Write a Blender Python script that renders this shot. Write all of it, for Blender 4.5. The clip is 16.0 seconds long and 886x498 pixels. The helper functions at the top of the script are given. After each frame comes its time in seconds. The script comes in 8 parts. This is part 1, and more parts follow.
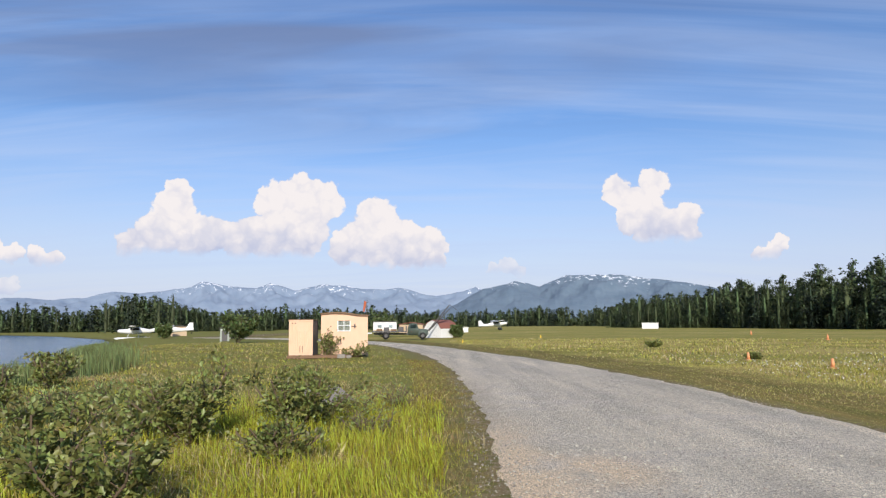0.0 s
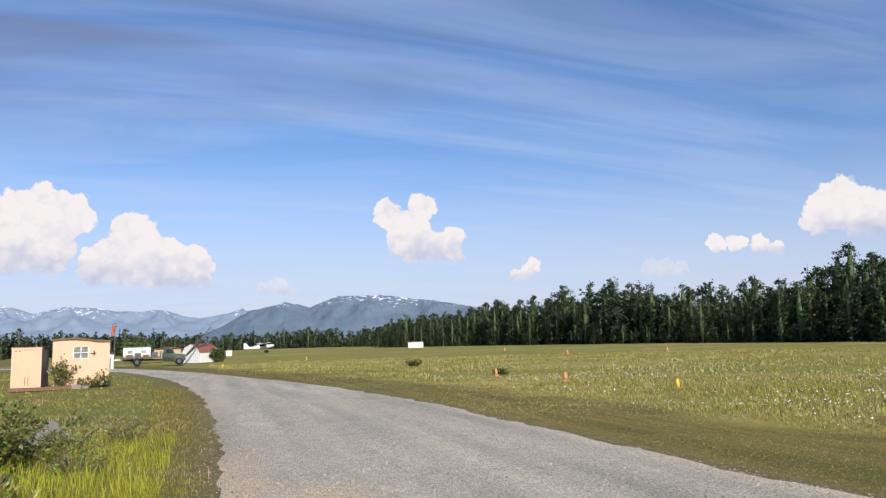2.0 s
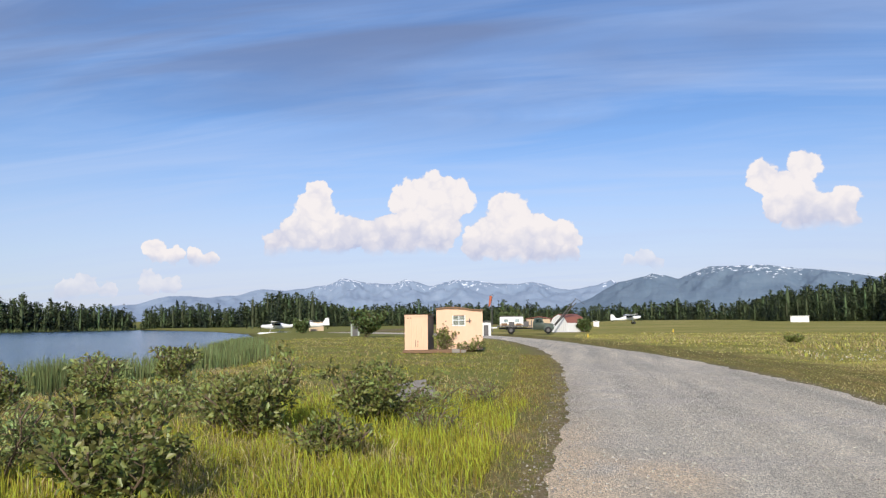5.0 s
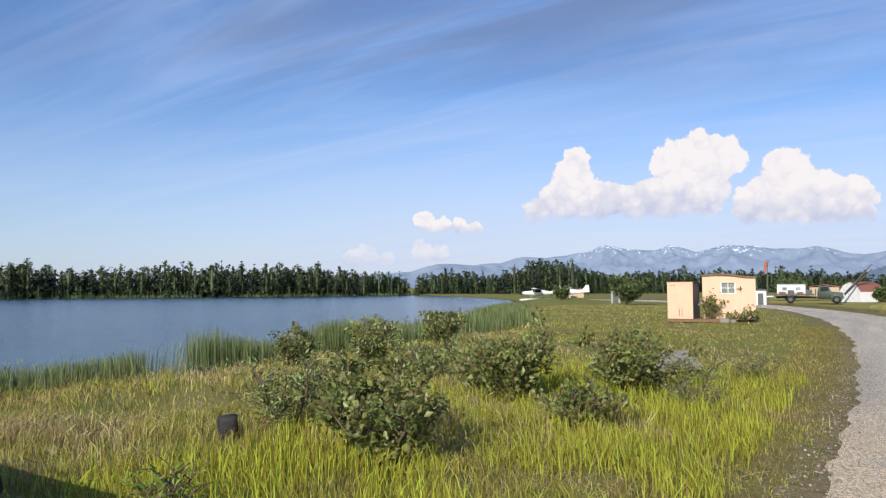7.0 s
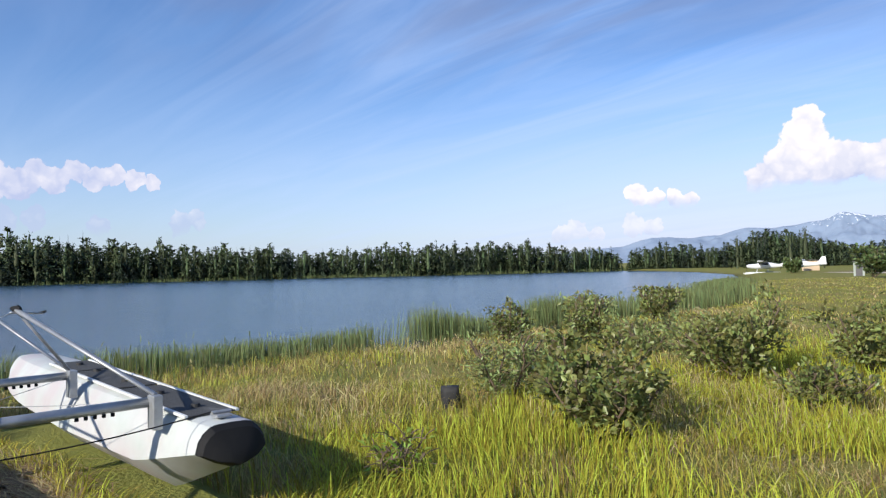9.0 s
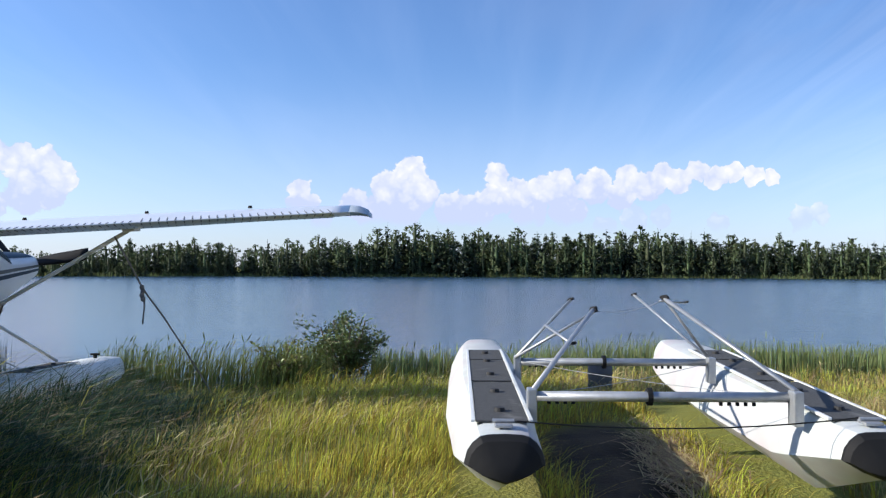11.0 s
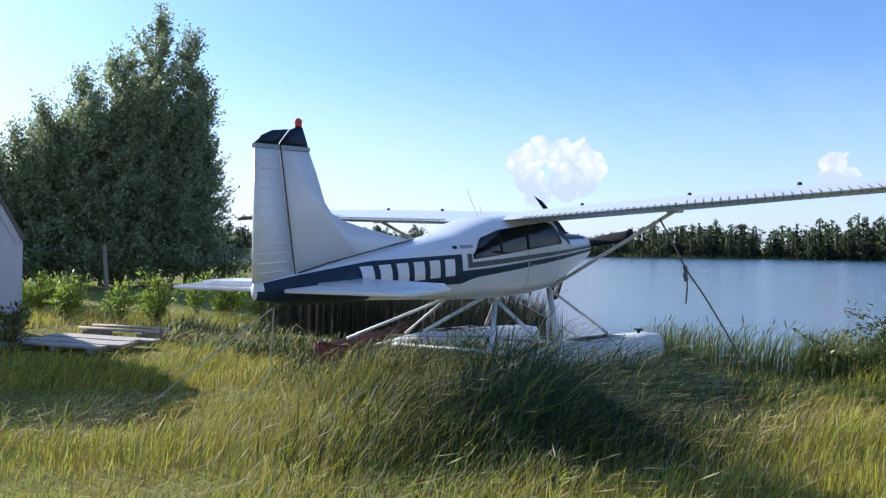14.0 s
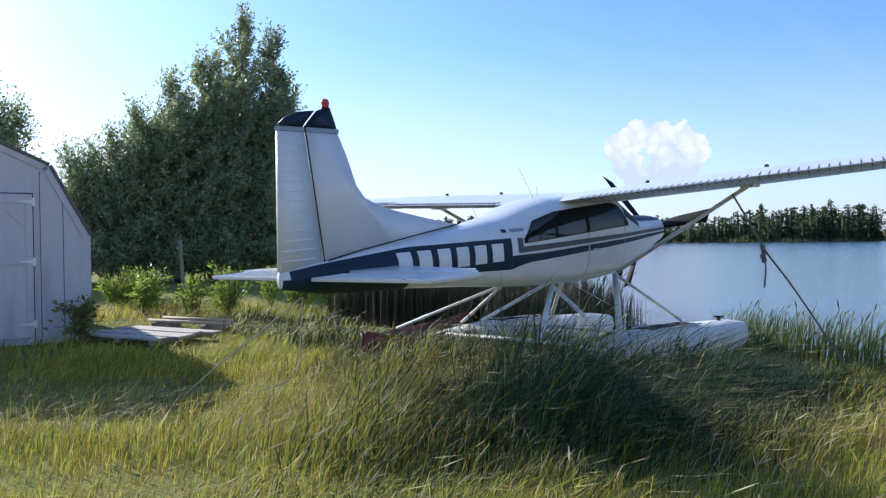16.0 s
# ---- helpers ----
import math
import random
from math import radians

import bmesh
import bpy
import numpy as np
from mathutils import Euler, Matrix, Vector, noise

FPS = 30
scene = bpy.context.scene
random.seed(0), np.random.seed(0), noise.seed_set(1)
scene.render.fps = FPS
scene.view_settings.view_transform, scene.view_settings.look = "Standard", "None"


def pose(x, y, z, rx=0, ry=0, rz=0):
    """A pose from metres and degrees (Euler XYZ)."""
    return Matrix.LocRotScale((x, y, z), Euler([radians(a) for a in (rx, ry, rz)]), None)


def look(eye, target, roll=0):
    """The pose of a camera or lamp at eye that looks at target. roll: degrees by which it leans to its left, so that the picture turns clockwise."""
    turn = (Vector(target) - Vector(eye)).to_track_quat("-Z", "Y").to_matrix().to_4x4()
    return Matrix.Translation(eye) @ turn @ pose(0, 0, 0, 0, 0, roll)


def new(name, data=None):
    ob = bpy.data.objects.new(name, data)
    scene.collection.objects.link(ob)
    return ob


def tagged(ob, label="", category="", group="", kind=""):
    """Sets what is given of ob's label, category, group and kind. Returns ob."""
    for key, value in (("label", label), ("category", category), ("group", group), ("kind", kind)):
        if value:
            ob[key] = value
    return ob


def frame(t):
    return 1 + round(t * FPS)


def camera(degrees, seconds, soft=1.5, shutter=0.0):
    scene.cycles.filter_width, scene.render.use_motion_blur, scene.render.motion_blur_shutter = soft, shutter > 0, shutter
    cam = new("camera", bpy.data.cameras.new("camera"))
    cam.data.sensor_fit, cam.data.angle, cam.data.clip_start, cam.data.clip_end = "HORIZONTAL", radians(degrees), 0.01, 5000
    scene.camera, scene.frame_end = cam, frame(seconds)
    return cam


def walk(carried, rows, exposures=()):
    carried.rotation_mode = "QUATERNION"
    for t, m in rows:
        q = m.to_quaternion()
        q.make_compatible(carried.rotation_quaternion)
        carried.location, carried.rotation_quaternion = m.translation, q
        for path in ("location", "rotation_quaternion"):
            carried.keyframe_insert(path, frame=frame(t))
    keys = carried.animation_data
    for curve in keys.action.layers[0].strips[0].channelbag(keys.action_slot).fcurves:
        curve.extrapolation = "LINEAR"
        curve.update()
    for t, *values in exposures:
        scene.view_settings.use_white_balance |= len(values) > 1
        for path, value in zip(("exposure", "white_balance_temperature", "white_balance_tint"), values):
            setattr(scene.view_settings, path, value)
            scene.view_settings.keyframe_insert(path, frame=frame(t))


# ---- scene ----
cam = camera(62.40, 16.0, soft=1.3, shutter=0.0)
# seconds, eye, tilt, lean, heading
PATH = [
    (0.0, -0.000, -0.000, 1.600, 95.978, 0.320, -0.000),
    (0.5, 0.112, 0.087, 1.625, 96.487, 0.513, -6.420),
    (1.0, 0.288, 0.085, 1.634, 96.890, 0.765, -12.226),
    (1.5, 0.422, 0.069, 1.635, 97.153, 1.133, -16.283),
    (2.0, 0.490, 0.060, 1.622, 97.308, 1.588, -17.718),
    (2.5, 0.532, 0.088, 1.615, 97.206, 2.016, -16.941),
    (3.0, 0.592, 0.139, 1.609, 96.870, 2.279, -13.796),
    (3.5, 0.679, 0.242, 1.593, 96.482, 2.048, -9.029),
    (4.0, 0.780, 0.313, 1.593, 96.123, 1.577, -2.662),
    (4.5, 0.904, 0.330, 1.595, 95.828, 1.047, 4.114),
    (5.0, 0.954, 0.423, 1.593, 95.633, 0.561, 10.399),
    (5.2, 0.947, 0.458, 1.591, 95.564, 0.452, 12.618),
    (7.5, 1.027, 0.609, 1.588, 92.353, 0.440, 34.646),
    (8.0, 1.041, 0.626, 1.573, 91.660, 0.759, 38.194),
    (8.2, 1.022, 0.621, 1.570, 91.479, 0.856, 39.465),
    (10.3, 0.965, 0.460, 1.573, 92.296, 0.565, 72.018),
    (10.5, 0.993, 0.452, 1.571, 92.170, 0.295, 77.815),
    (11.0, 1.050, 0.403, 1.566, 91.659, -0.229, 92.698),
    (11.5, 1.034, 0.369, 1.548, 90.966, -0.596, 106.787),
    (12.0, 1.060, 0.323, 1.542, 90.345, -0.713, 120.003),
    (12.5, 1.111, 0.250, 1.548, 90.046, -0.723, 127.819),
    (13.0, 1.125, 0.194, 1.549, 90.044, -0.463, 130.588),
    (13.5, 1.125, 0.156, 1.540, 90.043, -0.425, 131.128),
    (14.0, 1.105, 0.141, 1.550, 89.917, -0.694, 131.885),
    (14.5, 0.998, 0.183, 1.519, 89.794, -0.629, 133.267),
    (15.0, 0.796, 0.264, 1.508, 89.483, -0.438, 135.584),
    (15.5, 0.581, 0.260, 1.483, 89.249, -0.043, 137.787),
    (16.0, 0.348, 0.218, 1.482, 89.174, 0.658, 139.444),
]
walk(cam, [(t, pose(*p)) for t, *p in PATH], [(0.0, 0.06, 6360, 10), (5.0, 0.06, 6360, 10), (8.0, 0.17, 6200, 10), (10.5, 0.47, 6150, 10), (11.5, 0.58, 6080, 10), (12.5, 0.64, 5880, 10), (16.0, 0.64, 5850, 10)])

# ---- light ----
SUN_ELEV, SUN_YAW = 26.5, 185.5
sun = new("sun", bpy.data.lights.new("sun", "SUN"))
sun.data.energy, sun.data.angle, sun.data.color = 5.0, radians(0.6), (1.0, 0.91, 0.77)
sun_dir = Vector((-math.sin(radians(SUN_YAW)) * math.cos(radians(SUN_ELEV)), math.cos(radians(SUN_YAW)) * math.cos(radians(SUN_ELEV)), math.sin(radians(SUN_ELEV))))
sun.matrix_world = look(sun_dir * 60, (0, 0, 0))
world = bpy.data.worlds.new("sky")
scene.world = world
world.use_nodes = True


def link_nodes(tree, a, out, b, inp):
    tree.links.new(a.outputs[out], b.inputs[inp])


# heaps of cumulus: (heading, height, size) of each billow in degrees, height of the flat base, strength
CUMULUS = []
CUMULUS.append(([(23.0, 6.0, 0.9), (21.4, 6.8, 1.2), (20.3, 8.6, 1.1), (20.1, 10.0, 0.7), (18.8, 6.6, 1.2), (17.3, 6.9, 0.95), (15.6, 6.6, 1.0), (14.3, 7.0, 1.1), (13.0, 6.7, 1.25), (11.6, 6.6, 1.3), (12.6, 9.2, 1.4), (11.0, 9.6, 1.5), (9.6, 9.6, 1.2), (10.6, 7.8, 1.3)], 5.44, 1.00))
CUMULUS.append(([(7.6, 6.0, 1.0), (6.4, 6.6, 1.3), (5.2, 8.2, 1.25), (4.6, 6.4, 1.4), (3.3, 7.1, 1.0), (2.3, 6.0, 1.2), (1.0, 6.2, 1.0), (0.6, 5.0, 0.6)], 4.63, 1.00))
CUMULUS.append(([(-13.6, 10.1, 0.9), (-14.8, 9.4, 0.9), (-16.3, 10.6, 0.85), (-15.6, 8.6, 1.1), (-14.5, 7.8, 0.7), (-16.0, 7.2, 1.0), (-17.4, 7.4, 0.9), (-18.7, 7.9, 0.75), (-18.5, 6.8, 0.8)], 6.30, 1.00))
CUMULUS.append(([(-23.4, 5.1, 0.4), (-24.4, 5.2, 0.5), (-25.0, 5.8, 0.42)], 4.85, 1.00))
CUMULUS.append(([(-33.8, 5.0, 0.5), (-34.8, 5.2, 0.55), (-35.9, 4.8, 0.55)], 4.46, 0.55))
CUMULUS.append(([(-38.6, 6.7, 0.45), (-40.0, 6.7, 0.5), (-41.4, 6.4, 0.5), (-42.5, 6.0, 0.4)], 5.75, 1.00))
CUMULUS.append(([(-45.4, 7.9, 0.8), (-46.0, 9.1, 0.8), (-47.2, 9.3, 0.9), (-46.8, 8.4, 1.1), (-48.5, 7.9, 1.2), (-50.5, 7.3, 1.1)], 6.62, 1.00))
CUMULUS.append(([(-4.1, 4.3, 0.4), (-5.1, 4.7, 0.5), (-5.9, 4.3, 0.4)], 4.05, 0.55))
CUMULUS.append(([(31.9, 5.3, 0.62), (30.6, 5.0, 0.5), (29.2, 4.9, 0.5), (28.1, 4.7, 0.4)], 4.45, 1.00))
CUMULUS.append(([(37.6, 2.3, 0.6), (36.4, 2.8, 0.6), (35.0, 2.5, 0.45), (32.2, 3.0, 0.6), (30.8, 2.8, 0.5)], 1.93, 0.55))
CUMULUS.append(([(102.2, 4.0, 0.6), (99.5, 5.0, 0.9), (97.0, 6.3, 1.0), (98.4, 4.4, 1.0), (96.0, 4.6, 1.1), (90.2, 4.4, 1.1), (95.4, 7.6, 0.9), (94.6, 6.1, 1.1), (92.0, 4.8, 1.0), (88.4, 7.5, 0.7), (88.6, 5.6, 0.9), (86.0, 5.0, 1.1), (83.6, 6.2, 1.1), (81.0, 6.5, 1.0), (78.5, 7.0, 0.7), (76.0, 7.2, 0.6), (73.5, 7.3, 0.6), (71.0, 7.2, 0.55), (68.5, 6.7, 0.4), (83.0, 4.6, 1.0), (79.0, 5.6, 0.8), (87.2, 6.0, 0.9), (85.0, 6.3, 0.8), (77.0, 6.3, 0.8), (74.8, 6.7, 0.7), (72.2, 6.8, 0.6), (69.7, 6.9, 0.5)], 3.63, 1.00))
CUMULUS.append(([(80.2, 3.4, 0.6), (78.0, 3.9, 0.7), (76.0, 4.1, 0.6), (72.0, 3.6, 0.5), (66.6, 3.7, 0.6), (65.4, 3.9, 0.55)], 3.03, 0.55))
CUMULUS.append(([(104.2, 5.0, 0.55), (103.8, 6.2, 0.6), (102.9, 5.2, 0.5)], 4.66, 1.00))
CUMULUS.append(([(125.8, 6.6, 0.8), (124.4, 7.6, 0.9), (122.8, 7.3, 0.8), (121.3, 7.4, 0.7), (125.2, 5.4, 0.8), (124.6, 4.2, 0.7), (122.2, 6.3, 1.0), (120.4, 6.4, 0.8), (122.6, 5.0, 0.9), (120.9, 5.2, 0.7)], 3.4, 0.95))
def build_cumulus(nt, sep, below):
    """Lays heaped white clouds over the clear sky: soft-edged billows at their headings, with grey flat bases."""

    def calc(op, a, b=None, c=None, clamp=False):
        m = nt.nodes.new("ShaderNodeMath")
        m.operation, m.use_clamp = op, clamp
        for i, v in enumerate((a, b, c)):
            if v is None:
                continue
            if isinstance(v, (int, float)):
                m.inputs[i].default_value = v
            else:
                nt.links.new(v, m.inputs[i])
        return m.outputs[0]

    def ramp(v, lo, hi, a=0.0, b=1.0):
        r = nt.nodes.new("ShaderNodeMapRange")
        r.interpolation_type = "SMOOTHSTEP"
        for key, val in (("From Min", lo), ("From Max", hi), ("To Min", a), ("To Max", b)):
            r.inputs[key].default_value = val
        nt.links.new(v, r.inputs["Value"])
        return r.outputs[0]

    az = calc("MULTIPLY", calc("ARCTAN2", calc("MULTIPLY", sep.outputs["X"], -1.0), sep.outputs["Y"]), 57.2958)
    el = calc("MULTIPLY", calc("ARCSINE", sep.outputs["Z"]), 57.2958)
    spot = nt.nodes.new("ShaderNodeCombineXYZ")
    nt.links.new(az, spot.inputs[0])
    nt.links.new(el, spot.inputs[1])
    where = spot.outputs[0]
    for scale, amount, detail in ((0.75, 1.1, 2), (2.3, 0.5, 5)):
        n = nt.nodes.new("ShaderNodeTexNoise")
        n.inputs["Scale"].default_value, n.inputs["Detail"].default_value, n.inputs["Roughness"].default_value = scale, detail, 0.55
        nt.links.new(spot.outputs[0], n.inputs["Vector"])
        sh = nt.nodes.new("ShaderNodeVectorMath")
        sh.operation = "SUBTRACT"
        sh.inputs[1].default_value = (0.5, 0.5, 0.5)
        nt.links.new(n.outputs["Color"], sh.inputs[0])
        ma = nt.nodes.new("ShaderNodeVectorMath")
        ma.operation = "MULTIPLY_ADD"
        ma.inputs[1].default_value = (amount, amount, 0)
        nt.links.new(sh.outputs[0], ma.inputs[0])
        nt.links.new(where, ma.inputs[2])
        where = ma.outputs[0]
    lumps = []
    for scale in (1.05, 2.7):
        v = nt.nodes.new("ShaderNodeTexVoronoi")
        v.feature = "SMOOTH_F1"
        v.inputs["Scale"].default_value, v.inputs["Smoothness"].default_value = scale, 0.35
        nt.links.new(where, v.inputs["Vector"])
        lumps.append(v.outputs["Distance"])
    lump = calc("MULTIPLY_ADD", lumps[1], 0.30, calc("MULTIPLY", lumps[0], 0.85))
    ys = nt.nodes.new("ShaderNodeSeparateXYZ")
    nt.links.new(where, ys.inputs[0])
    cover, lit, depth = None, None, None
    for puffs, base, strength in CUMULUS:
        field = None
        for a, e, r in puffs:
            d = nt.nodes.new("ShaderNodeVectorMath")
            d.operation = "DISTANCE"
            d.inputs[1].default_value = (a, e, 0)
            nt.links.new(where, d.inputs[0])
            f = calc("MULTIPLY_ADD", d.outputs["Value"], -1.0 / (r * 1.42), 1.0)
            field = f if field is None else calc("MAXIMUM", field, f)
        body = calc("MULTIPLY_ADD", lump, -0.30, calc("ADD", field, 0.235))
        flat = ramp(ys.outputs["Y"], base - 0.45, base + 0.50)
        alpha = calc("MULTIPLY", calc("MULTIPLY", ramp(body, 0.0, 0.13), flat), strength)
        top = max(e + r for a, e, r in puffs)
        rise = calc("MULTIPLY", ramp(el, base - 0.1, base + 0.62 * (top - base)), alpha)
        cover = alpha if cover is None else calc("MAXIMUM", cover, alpha)
        lit = rise if lit is None else calc("MAXIMUM", lit, rise)
        thick = calc("MULTIPLY", calc("MAXIMUM", body, 0.0), alpha)
        depth = thick if depth is None else calc("MAXIMUM", depth, thick)
    # bulges catch the sun, hollows and bases stay lavender grey
    sunward = ramp(az, 52.0, 75.0, 0.0, -0.72)
    light = calc("ADD", calc("MULTIPLY", lit, 0.60), calc("ADD", calc("MULTIPLY_ADD", lump, -0.72, 0.84), sunward), clamp=True)
    tone = nt.nodes.new("ShaderNodeMix")
    tone.data_type = "RGBA"
    nt.links.new(light, tone.inputs["Factor"])
    tone.inputs[6].default_value, tone.inputs[7].default_value = (4.1, 4.5, 6.1, 1), (8.0, 7.45, 7.3, 1)
    over = nt.nodes.new("ShaderNodeMix")
    over.data_type = "RGBA"
    nt.links.new(cover, over.inputs["Factor"])
    nt.links.new(below, over.inputs[6])
    nt.links.new(tone.outputs[2], over.inputs[7])
    return over.outputs[2]


def build_sky():
    """Daylight sky with thin streaks of high cloud."""
    nt = world.node_tree
    nt.nodes.clear()
    out = nt.nodes.new("ShaderNodeOutputWorld")
    bg = nt.nodes.new("ShaderNodeBackground")
    bg.inputs["Strength"].default_value = 0.112
    sky = nt.nodes.new("ShaderNodeTexSky")
    sky.sky_type, sky.sun_disc = "NISHITA", False
    sky.sun_elevation, sky.sun_rotation = radians(SUN_ELEV), math.atan2(sun_dir.x, sun_dir.y)
    sky.air_density, sky.dust_density, sky.ozone_density = 1.1, 0.6, 2.5
    co = nt.nodes.new("ShaderNodeTexCoord")
    # streaks of cirrus: the direction is flattened onto a high sheet
    sep = nt.nodes.new("ShaderNodeSeparateXYZ")
    nt.links.new(co.outputs["Generated"], sep.inputs[0])
    zc = nt.nodes.new("ShaderNodeMath")
    zc.operation = "ADD"
    zc.inputs[1].default_value = 0.12
    nt.links.new(sep.outputs["Z"], zc.inputs[0])
    zm = nt.nodes.new("ShaderNodeMath")
    zm.operation = "MAXIMUM"
    zm.inputs[1].default_value = 0.05
    nt.links.new(zc.outputs[0], zm.inputs[0])
    comb = nt.nodes.new("ShaderNodeCombineXYZ")
    for i, ax in enumerate("XY"):
        dv = nt.nodes.new("ShaderNodeMath")
        dv.operation = "DIVIDE"
        nt.links.new(sep.outputs[ax], dv.inputs[0])
        nt.links.new(zm.outputs[0], dv.inputs[1])
        nt.links.new(dv.outputs[0], comb.inputs[i])
    mp = nt.nodes.new("ShaderNodeMapping")
    mp.inputs["Scale"].default_value = (0.3, 1.6, 1.0)
    mp.inputs["Rotation"].default_value = (0, 0, radians(14))
    nt.links.new(comb.outputs[0], mp.inputs[0])
    n1 = nt.nodes.new("ShaderNodeTexNoise")
    n1.inputs["Scale"].default_value, n1.inputs["Detail"].default_value = 1.7, 9
    n1.inputs["Roughness"].default_value, n1.inputs["Distortion"].default_value = 0.56, 1.1
    nt.links.new(mp.outputs[0], n1.inputs["Vector"])
    ramp = nt.nodes.new("ShaderNodeMapRange")
    ramp.inputs["From Min"].default_value, ramp.inputs["From Max"].default_value = 0.40, 0.72
    ramp.inputs["To Min"].default_value = 0.0
    fresh = nt.nodes.new("ShaderNodeMapRange")
    fresh.interpolation_type = "SMOOTHSTEP"
    for key, val in (("From Min", 0.1), ("From Max", 0.8), ("To Min", 0.07), ("To Max", 0.42)):
        fresh.inputs[key].default_value = val
    nt.links.new(sep.outputs["Y"], fresh.inputs["Value"])
    nt.links.new(fresh.outputs[0], ramp.inputs["To Max"])
    nt.links.new(n1.outputs["Fac"], ramp.inputs["Value"])
    mix = nt.nodes.new("ShaderNodeMix")
    mix.data_type = "RGBA"
    nt.links.new(ramp.outputs[0], mix.inputs["Factor"])
    tint = nt.nodes.new("ShaderNodeMix")
    tint.data_type, tint.blend_type = "RGBA", "MULTIPLY"
    tint.inputs["Factor"].default_value = 1.0
    nt.links.new(sky.outputs[0], tint.inputs[6])
    tint.inputs[7].default_value = (0.75, 0.89, 1.15, 1)
    # pale haze low over the horizon
    hz = nt.nodes.new("ShaderNodeMapRange")
    hz.interpolation_type = "SMOOTHSTEP"
    hz.inputs["From Min"].default_value, hz.inputs["From Max"].default_value = 0.28, 0.0
    hz.inputs["To Min"].default_value, hz.inputs["To Max"].default_value = 0.0, 0.8
    nt.links.new(sep.outputs["Z"], hz.inputs["Value"])
    # clearer air across the lake
    clear = nt.nodes.new("ShaderNodeMapRange")
    clear.interpolation_type = "SMOOTHSTEP"
    for key, val in (("From Min", -0.45), ("From Max", -0.95), ("To Min", 0.82), ("To Max", 0.38)):
        clear.inputs[key].default_value = val
    nt.links.new(sep.outputs["X"], clear.inputs["Value"])
    nt.links.new(clear.outputs[0], hz.inputs["To Max"])
    haze = nt.nodes.new("ShaderNodeMix")
    haze.data_type = "RGBA"
    nt.links.new(hz.outputs[0], haze.inputs["Factor"])
    nt.links.new(tint.outputs[2], haze.inputs[6])
    haze.inputs[7].default_value = (5.7, 5.85, 7.1, 1)
    nt.links.new(haze.outputs[2], mix.inputs[6])
    mix.inputs[7].default_value = (4.7, 5.6, 7.6, 1)
    # a grey veil of high cloud away from the sun
    high = nt.nodes.new("ShaderNodeMapRange")
    high.interpolation_type = "SMOOTHSTEP"
    high.inputs["From Min"].default_value, high.inputs["From Max"].default_value = 0.20, 0.40
    nt.links.new(sep.outputs["Z"], high.inputs["Value"])
    away = nt.nodes.new("ShaderNodeMapRange")
    away.interpolation_type = "SMOOTHSTEP"
    away.inputs["From Min"].default_value, away.inputs["From Max"].default_value = -0.1, 0.75
    nt.links.new(sep.outputs["Y"], away.inputs["Value"])
    mv = nt.nodes.new("ShaderNodeMapping")
    mv.inputs["Scale"].default_value, mv.inputs["Rotation"].default_value = (0.32, 1.5, 1.0), (0, 0, radians(-9))
    nt.links.new(comb.outputs[0], mv.inputs[0])
    n2 = nt.nodes.new("ShaderNodeTexNoise")
    n2.inputs["Scale"].default_value, n2.inputs["Detail"].default_value, n2.inputs["Distortion"].default_value = 1.5, 9, 1.2
    nt.links.new(mv.outputs[0], n2.inputs["Vector"])
    band = nt.nodes.new("ShaderNodeMapRange")
    band.inputs["From Min"].default_value, band.inputs["From Max"].default_value = 0.40, 0.60
    band.inputs["To Max"].default_value = 0.85
    nt.links.new(n2.outputs["Fac"], band.inputs["Value"])
    side = nt.nodes.new("ShaderNodeMapRange")
    for key, val in (("From Min", -0.1), ("From Max", 0.5), ("To Min", 0.85), ("To Max", 0.22)):
        side.inputs[key].default_value = val
    nt.links.new(sep.outputs["X"], side.inputs["Value"])
    nt.links.new(side.outputs[0], band.inputs["To Max"])
    f1, f2 = nt.nodes.new("ShaderNodeMath"), nt.nodes.new("ShaderNodeMath")
    f1.operation = f2.operation = "MULTIPLY"
    nt.links.new(high.outputs[0], f1.inputs[0])
    nt.links.new(away.outputs[0], f1.inputs[1])
    nt.links.new(f1.outputs[0], f2.inputs[0])
    nt.links.new(band.outputs[0], f2.inputs[1])
    veil = nt.nodes.new("ShaderNodeMix")
    veil.data_type = "RGBA"
    nt.links.new(f2.outputs[0], veil.inputs["Factor"])
    nt.links.new(mix.outputs[2], veil.inputs[6])
    veil.inputs[7].default_value = (1.6, 2.15, 3.75, 1)
    nt.links.new(build_cumulus(nt, sep, veil.outputs[2]), bg.inputs["Color"])
    nt.links.new(bg.outputs[0], out.inputs["Surface"])


build_sky()
scene.view_settings.exposure = 0.0

# ---- materials ----


def socket(node, name):
    return node.inputs[name]


